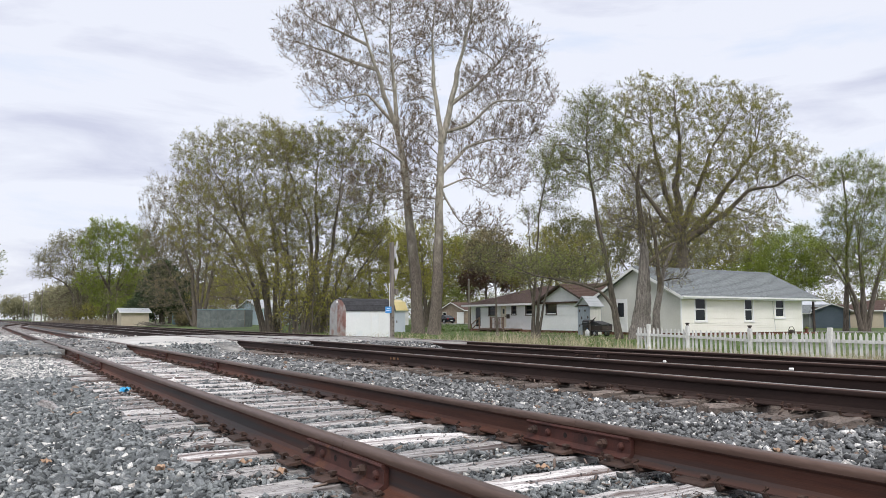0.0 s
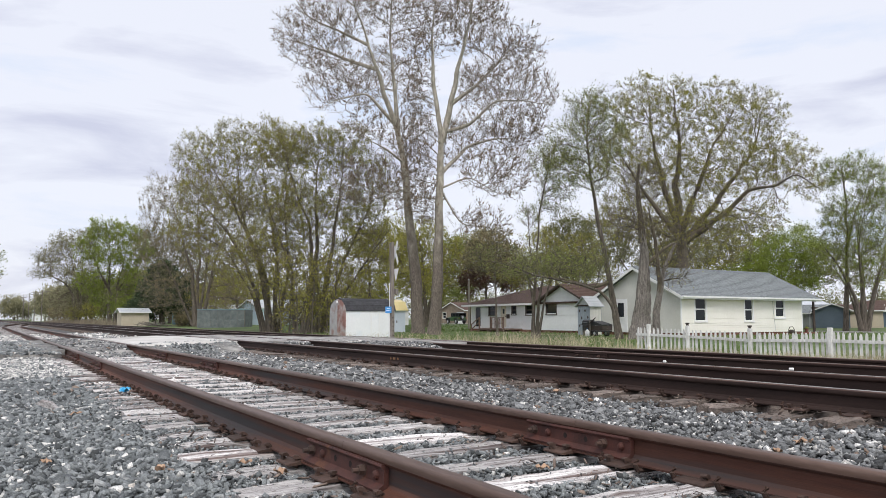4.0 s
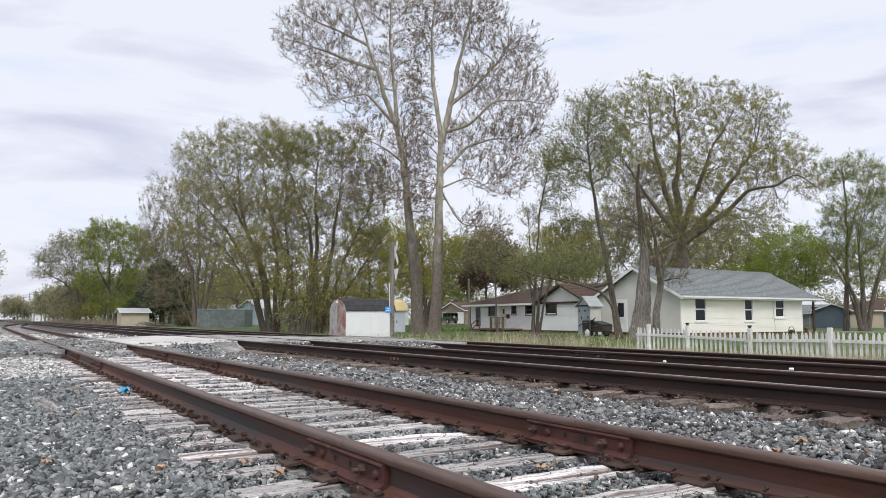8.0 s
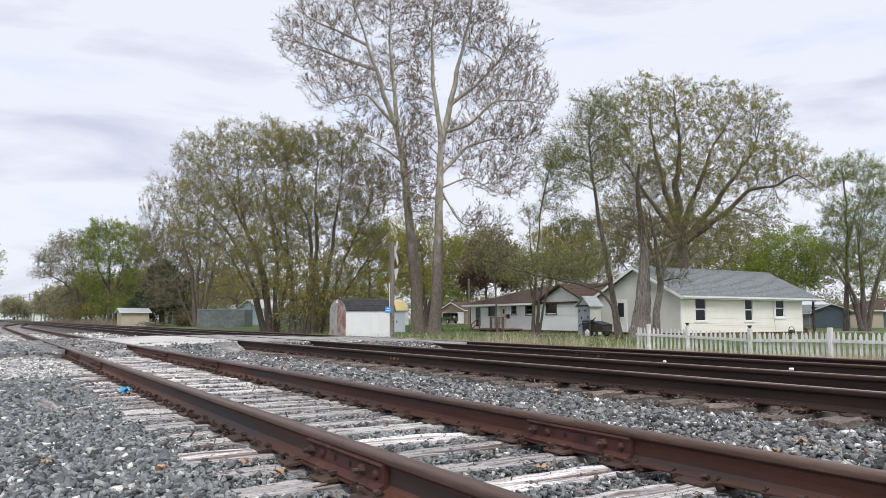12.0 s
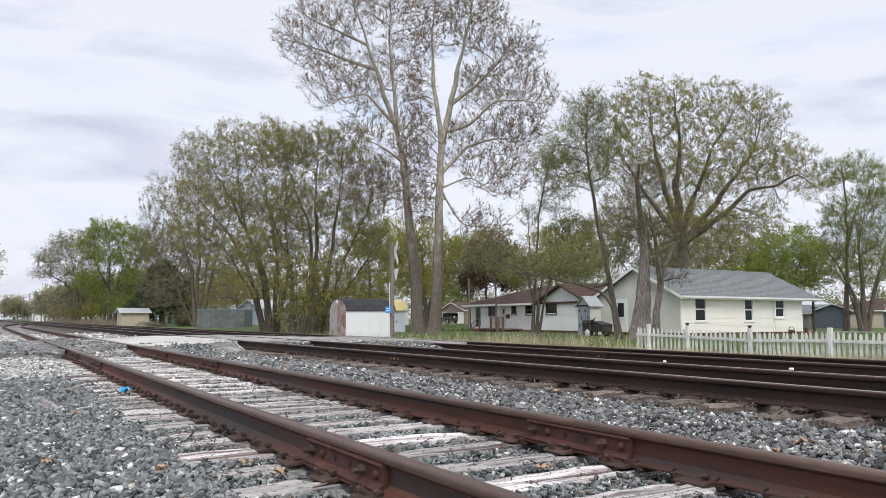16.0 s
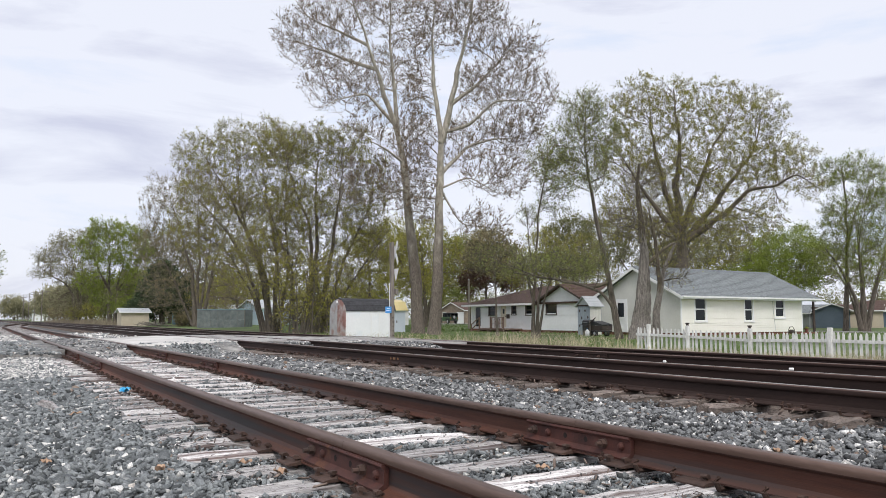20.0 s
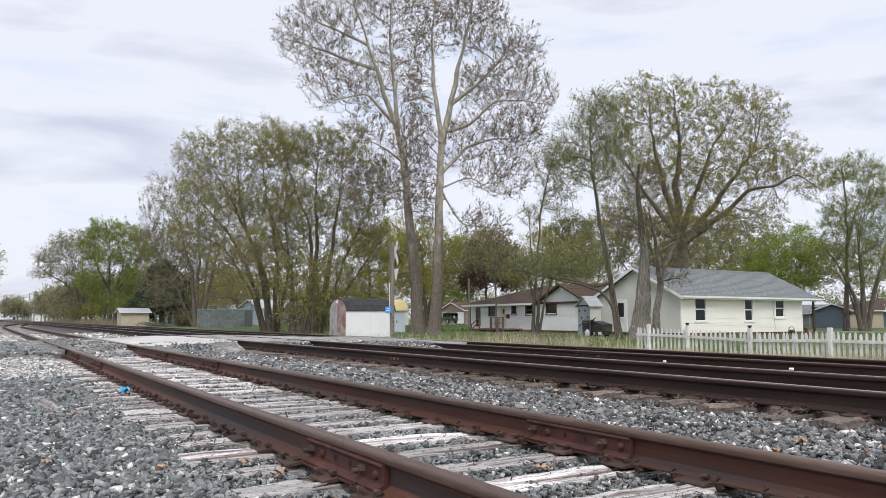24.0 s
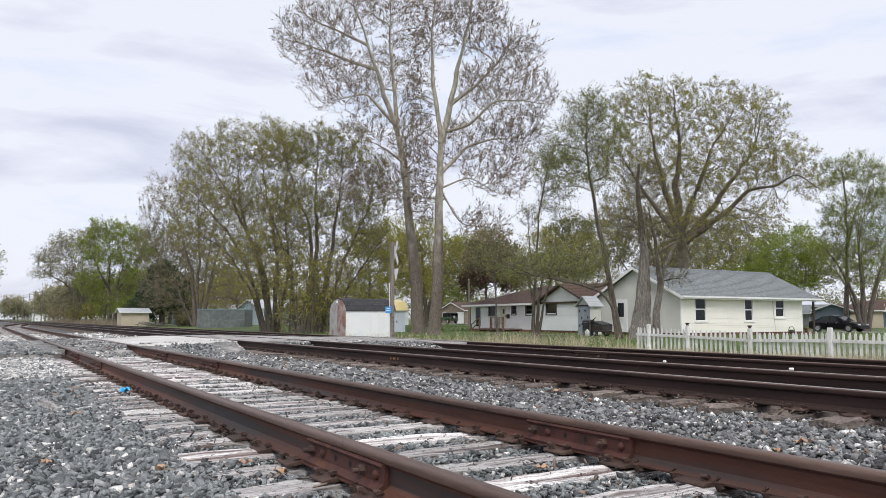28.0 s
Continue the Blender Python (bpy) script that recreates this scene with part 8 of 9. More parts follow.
# ---- drifting cloud veil: thin patches that dim the bright sky behind ----
def cloud_veil():
    m = bpy.data.materials.new("thin_cloud_veil")
    m.use_nodes = True
    nt = m.node_tree
    n, ln = nt.nodes, nt.links.new
    co = n.new("ShaderNodeTexCoord")
    mp = n.new("ShaderNodeMapping")
    mp.inputs["Scale"].default_value = (0.0009, 0.0009, 0.0036)
    ln(co.outputs["Object"], mp.inputs[0])
    big = n.new("ShaderNodeTexNoise")
    big.inputs["Scale"].default_value, big.inputs["Detail"].default_value, big.inputs["Roughness"].default_value = 1.7, 7, 0.52
    big.inputs["Distortion"].default_value = 0.35
    ln(mp.outputs[0], big.inputs[0])
    ramp = n.new("ShaderNodeValToRGB")
    el = ramp.color_ramp.elements
    el[0].position, el[0].color = 0.30, (0.88, 0.93, 0.99, 1)
    el[1].position, el[1].color = 0.72, (0.75, 0.755, 0.825, 1)
    for at, c in ((0.43, (1.0, 1.0, 1.0, 1)), (0.53, (1.0, 1.0, 1.0, 1))):
        e = el.new(at)
        e.color = c
    ln(big.outputs[0], ramp.inputs[0])
    tr = n.new("ShaderNodeBsdfTransparent")
    ln(ramp.outputs[0], tr.inputs[0])
    ln(tr.outputs[0], n["Material Output"].inputs[0])
    R, nu, nv = 2400.0, 48, 14
    vs = [(R * math.cos(2 * math.pi * i / nu) * math.cos(b), R * math.sin(2 * math.pi * i / nu) * math.cos(b), R * math.sin(b)) for b in [radians(-1 + 90 * j / nv) for j in range(nv)] for i in range(nu)]
    fs = [(j * nu + i, j * nu + (i + 1) % nu, (j + 1) * nu + (i + 1) % nu, (j + 1) * nu + i) for j in range(nv - 1) for i in range(nu)]
    fs.append(tuple((nv - 1) * nu + i for i in range(nu)))
    s = Shape()
    s.add(vs, fs)
    ob = part("cloud_backdrop", s, m, smooth=True)
    return tagged(ob, "thin grey cloud patches drifting over a pale sky", "clouds", kind="structure")


veil = cloud_veil()


# ---- vehicles ----
PAINT_BLACK = surface("black_car_paint", (0.004, 0.004, 0.005), (0.008, 0.008, 0.010), 2, 0.25, 0, fine=20, spec=0.35)
PAINT_GREEN = surface("dark_green_paint", (0.022, 0.065, 0.020), (0.040, 0.10, 0.032), 2, 0.35, 0, fine=20)
TYRE = surface("black_rubber", (0.012, 0.012, 0.012), (0.03, 0.03, 0.03), 9, 0.85, 0.1, fine=60)
RIM = surface("silver_alloy", (0.35, 0.35, 0.36), (0.5, 0.5, 0.51), 5, 0.35, 0, 0.8, fine=40)
LAMP_GLASS = glass_mat("clear_lamp_glass", (0.55, 0.57, 0.6), 0.1)
LAMP_RED = glass_mat("red_lamp_glass", (0.35, 0.01, 0.01), 0.15)


def add_wheel(car, x, y, r, w):
    """Wheel about its own axle, so that it can turn: tyre with a hub and spokes."""
    t = part("wheel", Shape().tube([(0, -w / 2, 0), (0, -w / 2 + 0.03, 0), (0, w / 2 - 0.03, 0), (0, w / 2, 0)], [r * 0.93, r, r, r * 0.93], 22), TYRE, car, at=pose(x, y, r), smooth=False)
    sd = 1 if y > 0 else -1
    part("rim", Shape().tube([(0, sd * (w / 2 + 0.002), 0), (0, sd * (w / 2 + 0.012), 0)], [r * 0.64, r * 0.58], 18), RIM, t)
    sp = Shape()
    for k in range(5):
        a = 2 * math.pi * k / 5
        sp.box(-0.025, 0.025, sd * (w / 2 + 0.012) - 0.006, sd * (w / 2 + 0.02) + 0.004, 0.04, r * 0.56, Matrix.Rotation(a, 4, "Y"))
    part("spokes", sp, GREY_PANEL, t)
    return t


def loft(sections, cap=True):
    """Skin over closed sections, each a list of points of equal count."""
    s = Shape()
    n = len(sections[0])
    vs = [p for sec in sections for p in sec]
    fs = [(i * n + k, i * n + (k + 1) % n, (i + 1) * n + (k + 1) % n, (i + 1) * n + k) for i in range(len(sections) - 1) for k in range(n)]
    if cap:
        fs += [tuple(range(n))[::-1], tuple(range((len(sections) - 1) * n, len(sections) * n))]
    return s.add(vs, fs)


def sedan(name, label, paint):
    """A four-door saloon that heads along +x; the origin lies on the road under its middle."""
    car = thing(name, pose(0, 0, 0), label, "car")
    secs = []
    for x, low, belt, w in ((-2.36, 0.45, 0.80, 0.74), (-2.30, 0.30, 0.93, 0.82), (-2.0, 0.24, 0.99, 0.88), (-1.2, 0.22, 0.98, 0.90), (0.0, 0.22, 0.95, 0.91), (0.9, 0.22, 0.92, 0.90),
                            (1.5, 0.23, 0.86, 0.89), (2.05, 0.26, 0.74, 0.85), (2.30, 0.30, 0.64, 0.76), (2.38, 0.38, 0.56, 0.68)):
        secs.append([(x, -w * 0.92, low), (x, -w, low + 0.12), (x, -w, belt - 0.16), (x, -w * 0.93, belt), (x, 0, belt + 0.03), (x, w * 0.93, belt), (x, w, belt - 0.16), (x, w, low + 0.12), (x, w * 0.92, low)])
    part("body", loft(secs), paint, car, smooth=False)
    cab = []
    for x, top, w in ((-1.75, 1.02, 0.70), (-1.05, 1.36, 0.62), (-0.35, 1.45, 0.62), (0.25, 1.42, 0.62), (1.05, 1.0, 0.72)):
        base = 0.94
        cab.append([(x, -0.80, base), (x, -w, max(top, base + 0.02)), (x, w, max(top, base + 0.02)), (x, 0.80, base)])
    part("cabin_glass", loft(cab), GLASS, car, "dark tinted glass")
    roof = []
    for x, top, w in ((-1.12, 1.355, 0.60), (-0.35, 1.46, 0.62), (0.28, 1.425, 0.60)):
        roof.append([(x, -w, top - 0.02), (x, -w * 0.9, top + 0.012), (x, w * 0.9, top + 0.012), (x, w, top - 0.02)])
    part("roof", loft(roof), paint, car)
    for y in (-1, 1):
        for p0, p1 in (((-1.72, 0.98), (-1.05, 1.37)), ((0.28, 1.42), (1.02, 0.97)), ((-0.35, 0.95), (-0.38, 1.45))):
            part("pillar", Shape().tube([(p0[0], y * 0.79, p0[1]), (p1[0], y * 0.635, p1[1])], [0.035, 0.035], 5), paint, car)
        part("headlight", Shape().soft_box(2.05, 2.32, y * 0.60 - 0.14, y * 0.60 + 0.14, 0.58, 0.70, 0.03), LAMP_GLASS, car)
        part("tail_light", Shape().soft_box(-2.36, -2.20, y * 0.66 - 0.14, y * 0.66 + 0.14, 0.70, 0.86, 0.02), LAMP_RED, car)
        part("mirror", Shape().soft_box(0.62, 0.80, y * 0.98 - 0.08, y * 0.98 + 0.08, 0.94, 1.06, 0.02), paint, car)
        for x in (-0.62, 0.35):
            part("door_handle", Shape().soft_box(x - 0.1, x + 0.1, y * 0.915 - 0.012, y * 0.915 + 0.012, 0.79, 0.82, 0.005), RIM, car)
    part("bumper", Shape().soft_box(2.22, 2.42, -0.72, 0.72, 0.30, 0.48, 0.04), paint, car)
    part("bumper", Shape().soft_box(-2.42, -2.26, -0.75, 0.75, 0.34, 0.56, 0.04), paint, car)
    part("plate", Shape().box(-2.432, -2.421, -0.26, 0.26, 0.48, 0.56), SIGN_WHITE, car)
    wheels = [add_wheel(car, x, y, 0.33, 0.21) for x in (-1.42, 1.42) for y in (-0.83, 0.83)]
    return car, wheels


def off_roader():
    """A boxy green off-road car that heads along +x."""
    car = thing("green_off_road_car", pose(0, 0, 0), "boxy olive-green off-road car with black soft top and spare wheel", "car")
    secs = []
    for x, low, top, w in ((-1.95, 0.55, 1.10, 0.76), (-1.9, 0.50, 1.14, 0.78), (0.35, 0.48, 1.14, 0.78), (0.5, 0.48, 1.12, 0.72), (1.75, 0.50, 1.04, 0.60), (1.82, 0.55, 1.0, 0.58)):
        secs.append([(x, -w, low), (x, -w, top - 0.05), (x, -w + 0.05, top), (x, w - 0.05, top), (x, w, top - 0.05), (x, w, low)])
    part("body", loft(secs), PAINT_GREEN, car)
    top = []
    for x, z, w in ((-1.92, 1.78, 0.66), (-1.2, 1.84, 0.68), (0.1, 1.82, 0.68), (0.42, 1.74, 0.66)):
        top.append([(x, -w, z - 0.1), (x, -w + 0.06, z), (x, w - 0.06, z), (x, w, z - 0.1)])
    part("soft_top", loft(top), BLACK, car, "black soft top")
    for x0, x1 in ((-1.9, -1.0), (-0.92, -0.1), (-0.03, 0.36)):
        for y in (-1, 1):
            part("side_window", Shape().box(x0, x1, y * 0.705 - 0.012, y * 0.705 + 0.012, 1.15, 1.70), GLASS, car)
    for y in (-1, 1):
        for x in (-1.94, -0.96, -0.06, 0.42):
            part("pillar", Shape().box(x - 0.03, x + 0.03, y * 0.70 - 0.03, y * 0.70 + 0.03, 1.1, 1.76), BLACK, car)
        for x in (-1.25, 1.25):
            part("fender", Shape().prism([(-0.55, 0.72), (-0.42, 0.98), (0.42, 0.98), (0.58, 0.66), (0.5, 0.62), (0.38, 0.9), (-0.38, 0.9), (-0.48, 0.68)], lambda u, v, w, x=x: (x + u, w, v), y * 0.60 if y > 0 else -0.92, 0.92 if y > 0 else -0.60), BLACK, car)
        part("headlight", Shape().tube([(1.80, y * 0.42, 0.86), (1.86, y * 0.42, 0.86)], [0.10, 0.10], 12), LAMP_GLASS, car)
        part("tail_light", Shape().soft_box(-1.99, -1.94, y * 0.70 - 0.06, y * 0.70 + 0.06, 0.85, 1.02, 0.01), LAMP_RED, car)
    part("windscreen", Shape().prism([(0.40, 1.12), (0.44, 1.12), (0.36, 1.72), (0.32, 1.72)], lambda u, v, w: (u, w, v), -0.66, 0.66), GLASS, car)
    part("bumper", Shape().soft_box(1.84, 2.0, -0.75, 0.75, 0.5, 0.66, 0.03), BLACK, car)
    part("bumper", Shape().soft_box(-2.08, -1.95, -0.75, 0.75, 0.5, 0.66, 0.03), BLACK, car)
    sp = part("spare_wheel", Shape().tube([(-2.16, 0.1, 1.05), (-2.13, 0.1, 1.05), (-1.98, 0.1, 1.05), (-1.96, 0.1, 1.05)], [0.33, 0.38, 0.38, 0.33], 20), TYRE, car)
    part("spare_rim", Shape().tube([(-2.19, 0.1, 1.05), (-2.165, 0.1, 1.05)], [0.16, 0.22], 14), RIM, sp)
    wheels = [add_wheel(car, x, y, 0.38, 0.24) for x in (-1.25, 1.25) for y in (-0.76, 0.76)]
    return car, wheels


east_car, east_wheels = sedan("black_sedan", "glossy black four-door sedan driving along the street", PAINT_BLACK)
west_car, west_wheels = sedan("dark_sedan", "dark sedan driving away behind the trees", PAINT_BLACK)
jeep, jeep_wheels = off_roader()
parked, parked_wheels = sedan("parked_car", "dark car parked by the grey house", PAINT_BLACK)
parked.matrix_basis = pose(-71.0, 92.0, GROUND(-71, 92) + 0.02, 0, 0, 60)


# ---- loose stone over the trackbed ----
def stones_over(name, x0, x1, y0, y1, per_m2, size, material, label, seed, ties=None, tie_half=0.098, tie_span=None, lift=0.0, layers=0.02, level=None):
    rng = np.random.default_rng(seed)
    n = int((x1 - x0) * (y1 - y0) * per_m2)
    x, y = rng.uniform(x0, x1, n), rng.uniform(y0, y1, n)
    y = np.where((y < y0 + 0.3) & (y0 < 0), y - np.abs(rng.normal(0, 0.4, n)), y)     # the heap thins out towards the south
    x = x + np.where(x > x1 - 0.4, np.abs(rng.normal(0, 0.3, n)), 0)
    sz = size * np.exp(rng.normal(0, 0.28, n))
    z = (level or bed_height)(x, y) + lift + rng.uniform(-0.6, 1.0, n) * layers
    if ties is not None:
        for ry in (tie_span[0] + 0.56, tie_span[1] - 0.56):
            z = z - 0.03 * np.exp(-((y - ry) / 0.17) ** 2)
        t = np.sort(np.array(ties))
        k = np.clip(np.searchsorted(t, x), 1, len(t) - 1)
        near = np.minimum(np.abs(x - t[k - 1]), np.abs(x - t[k]))
        on = (near < tie_half) & (y > tie_span[0]) & (y < tie_span[1])
        plate = (np.abs(y - tie_span[0] - 0.56) < 0.19) | (np.abs(y - tie_span[1] + 0.56) < 0.19)
        keep = (~on | (rng.random(n) < np.where(y < tie_span[0] + 0.10 + 0.1 * np.sin(x * 7.3), 0.5, 0.035))) & ~(on & plate)
        z = np.where(on, z + 0.025, z)
        sz = np.where(on, sz * 0.55, sz)
        x, y, z, sz = x[keep], y[keep], z[keep], sz[keep]
    return scatter_stones(name, np.stack([x, y, z], 1), sz, material, label, rng, FORMS_SMALL if x0 < -9.5 or x0 > -2 else FORMS)


A0, B0 = TRACKS["a"][0], TRACKS["b"][0]
SPAN_A = (A0 - 0.56, A0 + GAUGE + 0.56)
SPAN_B = (B0 - 0.56, B0 + GAUGE + 0.56)
stones_over("ballast_stones", -9.0, -1.6, -0.35, 1.09, 2300, 0.0186, STONE, "loose grey crushed ballast stones", 1, lift=0.006, layers=0.026)
stones_over("ballast_stones", -19.0, -9.0, -0.6, 1.09, 820, 0.0240, STONE, "loose grey crushed ballast stones", 2, lift=0.002, layers=0.026)
stones_over("crib_stones", -9.0, -0.4, 1.0, 3.75, 1650, 0.0132, STONE, "grey stones between the siding's sleepers", 3, ties_a, tie_half=0.104, tie_span=SPAN_A, lift=0.024)
stones_over("crib_stones", -18.4, -9.0, 1.0, 3.75, 560, 0.0205, STONE, "grey stones between the siding's sleepers", 4, ties_a, tie_half=0.108, tie_span=SPAN_A, lift=0.018)
stones_over("ballast_stones", -9.0, -1.6, 3.6, 5.75, 1500, 0.0175, STONE_DARK, "grey and white crushed stones between the tracks", 5, ties_b, tie_span=SPAN_B, lift=0.012)
stones_over("ballast_stones", -17.9, -9.0, 3.6, 5.75, 640, 0.0235, STONE_DARK, "grey and white crushed stones between the tracks", 6, ties_b, tie_span=SPAN_B, lift=0.012)
stones_over("pale_stones", -19.5, -12.6, -0.8, 1.3, 760, 0.0235, STONE_PALE, "pale limestone chips by the road edge", 7, lift=0.02)
stones_over("ballast_stones", -45.0, -27.0, -0.8, 5.6, 60, 0.05, STONE_PALE, "pale stones beyond the crossing", 8, lift=0.02)

CHIP = surface("brown_wood_debris", (0.07, 0.050, 0.042), (0.26, 0.20, 0.165), 8, 0.9, 0.2, fine=40, vary=0.5, island=True)


def debris_over(x0, x1, y0, y1, count, size, z, label, seed):
    """Splinters and leaf scraps lying among the stones."""
    rng = np.random.default_rng(seed)
    p = np.stack([rng.uniform(x0, x1, count), rng.uniform(y0, y1, count), z + rng.uniform(-0.008, 0.012, count)], 1)
    scatter_stones("wood_debris", p, size * np.exp(rng.normal(0, 0.35, count)), CHIP, label, rng, FORMS_CHIP, "debris")


for dy, count in ((0.20, 300), (GAUGE - 0.40, 420)):
    debris_over(-11.0, -1.0, A0 + dy - 0.12, A0 + dy + 0.22, count, 0.0085, -0.016, "brown wood splinters beside the siding rail", 70 + count)
debris_over(-11.0, -1.0, A0 - 0.45, A0 - 0.12, 300, 0.009, -0.016, "brown wood splinters outside the siding rail", 71)
debris_over(-15.0, -1.0, B0 - 0.62, B0 - 0.10, 650, 0.011, TRACKS["b"][1] - 0.004, "brown wood splinters along the main rail", 72)
big = np.random.default_rng(73)
scatter_stones("white_stones", np.stack([big.uniform(-9.0, -2.2, 46), big.uniform(-0.1, 1.05, 46), np.full(46, -0.048)], 1), big.uniform(0.012, 0.024, 46), STONE_WHITE, "scattered white stones on the grey ballast", big, FORMS)
scatter_stones("white_stones", np.stack([big.uniform(-9.0, -1.8, 120), big.uniform(3.75, 5.3, 120), np.full(120, -0.022)], 1), big.uniform(0.010, 0.020, 120), STONE_WHITE, "scattered white stones between the tracks", big, FORMS)

stones_over("road_edge_stones", -19.2, -15.6, 7.45, 10.4, 420, 0.020, STONE_DARK, "grey gravel spilling from the end of the concrete strip", 17, level=lambda x, y: 0.20 - 0.05 * smooth_step(7.5, 10.3, y) - 0.26 * smooth_step(-18.4, -15.8, x), layers=0.02)
stones_over("road_edge_stones", -18.8, -17.3, 5.9, 7.15, 420, 0.020, STONE_DARK, "grey gravel at the end of the main panel", 18, level=lambda x, y: 0.20 - 0.22 * smooth_step(-18.5, -17.4, x), layers=0.02)

# the bed runs on to the east and behind the back track
stones_over("ballast_stones", -0.4, 16.0, 1.0, 3.75, 130, 0.030, STONE, "grey stones between the siding's sleepers", 12, [0.0, 100.0], tie_span=SPAN_A, lift=0.028)
stones_over("ballast_stones", -1.6, 16.0, -2.4, 1.1, 120, 0.032, STONE, "loose grey crushed ballast stones", 13, lift=0.012)
stones_over("ballast_stones", -19.0, -1.6, -4.0, -0.4, 85, 0.032, STONE, "loose grey crushed ballast stones", 16, lift=0.012)
stones_over("ballast_stones", -1.6, 16.0, 3.6, 5.75, 120, 0.032, STONE, "grey and white crushed stones between the tracks", 14, lift=0.012)
stones_over("ballast_stones", -18.4, 16.0, 7.4, 10.4, 45, 0.036, STONE, "grey crushed stones before the back track", 15, lift=0.012)

bank = lambda x, y: (0.15 + 0.07 * (y - 3.25) / 2.4) * (1 - smooth_step(ROAD_X1 - 1.35, ROAD_X1 + 0.6, x)) - 0.10 * np.clip((x - ROAD_X1 + 2.0) / 2.6, 0, 1)
stones_over("road_edge_stones", -20.4, -17.0, 3.3, 5.6, 420, 0.024, STONE, "loose chips on the crumbling road edge", 9, level=bank)
stones_over("road_edge_stones", -27.0, -18.0, 1.75, 3.0, 170, 0.024, STONE_DARK, "loose pale chips on the patched crossing", 10, level=lambda x, y: 0.152 - 0.17 * smooth_step(ROAD_X1 - 1.6, ROAD_X1 + 0.5, x), layers=0.004)
stones_over("road_edge_stones", -27.5, -18.0, -0.8, 1.5, 150, 0.024, STONE, "loose chips on the worn road", 11, level=lambda x, y: 0.08 + 0 * x, layers=0.006)


# ---- grass ----
def blades(name, x, y, height, width, lean, material, label, seed):
    rng = np.random.default_rng(seed)
    n = len(x)
    h = height * rng.uniform(0.5, 1.3, n)
    w = width * rng.uniform(0.6, 1.4, n)
    a = rng.uniform(0, 2 * np.pi, n)
    ln = np.abs(rng.normal(0, lean, n)) * h
    b = rng.uniform(0, 2 * np.pi, n)
    z = ground_relief(x, y) - 0.02
    p = np.stack([x, y, z], 1)
    side = np.stack([np.cos(a), np.sin(a), np.zeros(n)], 1) * w[:, None]
    tip = np.stack([np.cos(b) * ln, np.sin(b) * ln, h], 1)
    mid = tip * np.array([0.4, 0.4, 0.6])
    v = np.stack([p - side, p + side, p + mid + side * 0.7, p + tip, p + mid - side * 0.7], 1).reshape(-1, 3)
    k = np.arange(n)[:, None] * 5
    f = np.concatenate([k + np.array([0, 1, 2]), k + np.array([0, 2, 4]), k + np.array([4, 2, 3])])
    ob = part(name, array_mesh(name, v, f), material)
    return tagged(ob, label, "grass", kind="stuff")


SCRUB = surface("brown_scrub_stems", (0.17, 0.14, 0.10), (0.36, 0.30, 0.22), 0.7, 0.85, 0, fine=20, vary=0.3, island=True, translucent=0.2)
rng_g = np.random.default_rng(61)


def clumped(n, x0, x1, y0, y1, clumps, r):
    cx, cy = rng_g.uniform(x0, x1, clumps), rng_g.uniform(y0, y1, clumps)
    k = rng_g.integers(0, clumps, n)
    return cx[k] + rng_g.normal(0, r, n), cy[k] + rng_g.normal(0, r, n)


blades("tall_dry_grass", *clumped(900, -47, -27, 15.2, 20.5, 40, 0.45), 0.55, 0.0085, 0.6, DRY, "a few pale dry stalks along the back of the tracks", 7)
blades("tall_dry_grass", *clumped(1300, -27, -19.5, 15.6, 20.5, 45, 0.40), 0.72, 0.0085, 0.65, DRY, "tall pale dry grass beside the fence", 1)
blades("tall_dry_grass", *clumped(6500, -20.5, -6, 17.6, 19.9, 90, 0.4), 0.35, 0.0085, 0.5, DRY, "pale dry grass in front of the fence", 2)
blades("lawn_grass", rng_g.uniform(-62, -8, 21000), 15 + 24 * rng_g.random(21000) ** 1.4, 0.15, 0.010, 0.5, LAWN, "uneven green lawn grass", 3)
blades("lawn_grass", rng_g.uniform(-130, -18, 14000), rng_g.uniform(36, 66, 14000), 0.17, 0.024, 0.5, LAWN, "green lawn grass behind the houses", 4)
blades("green_weeds", *clumped(7000, -52, -18, 14.6, 24, 120, 0.5), 0.34, 0.012, 0.4, LAWN, "green weeds along the track edge", 5)
blades("dry_weeds", *clumped(6000, -230, -128, 14.6, 18.5, 130, 1.2), 1.0, 0.02, 0.4, SCRUB, "tall dry weeds and scrub along the far line", 6)


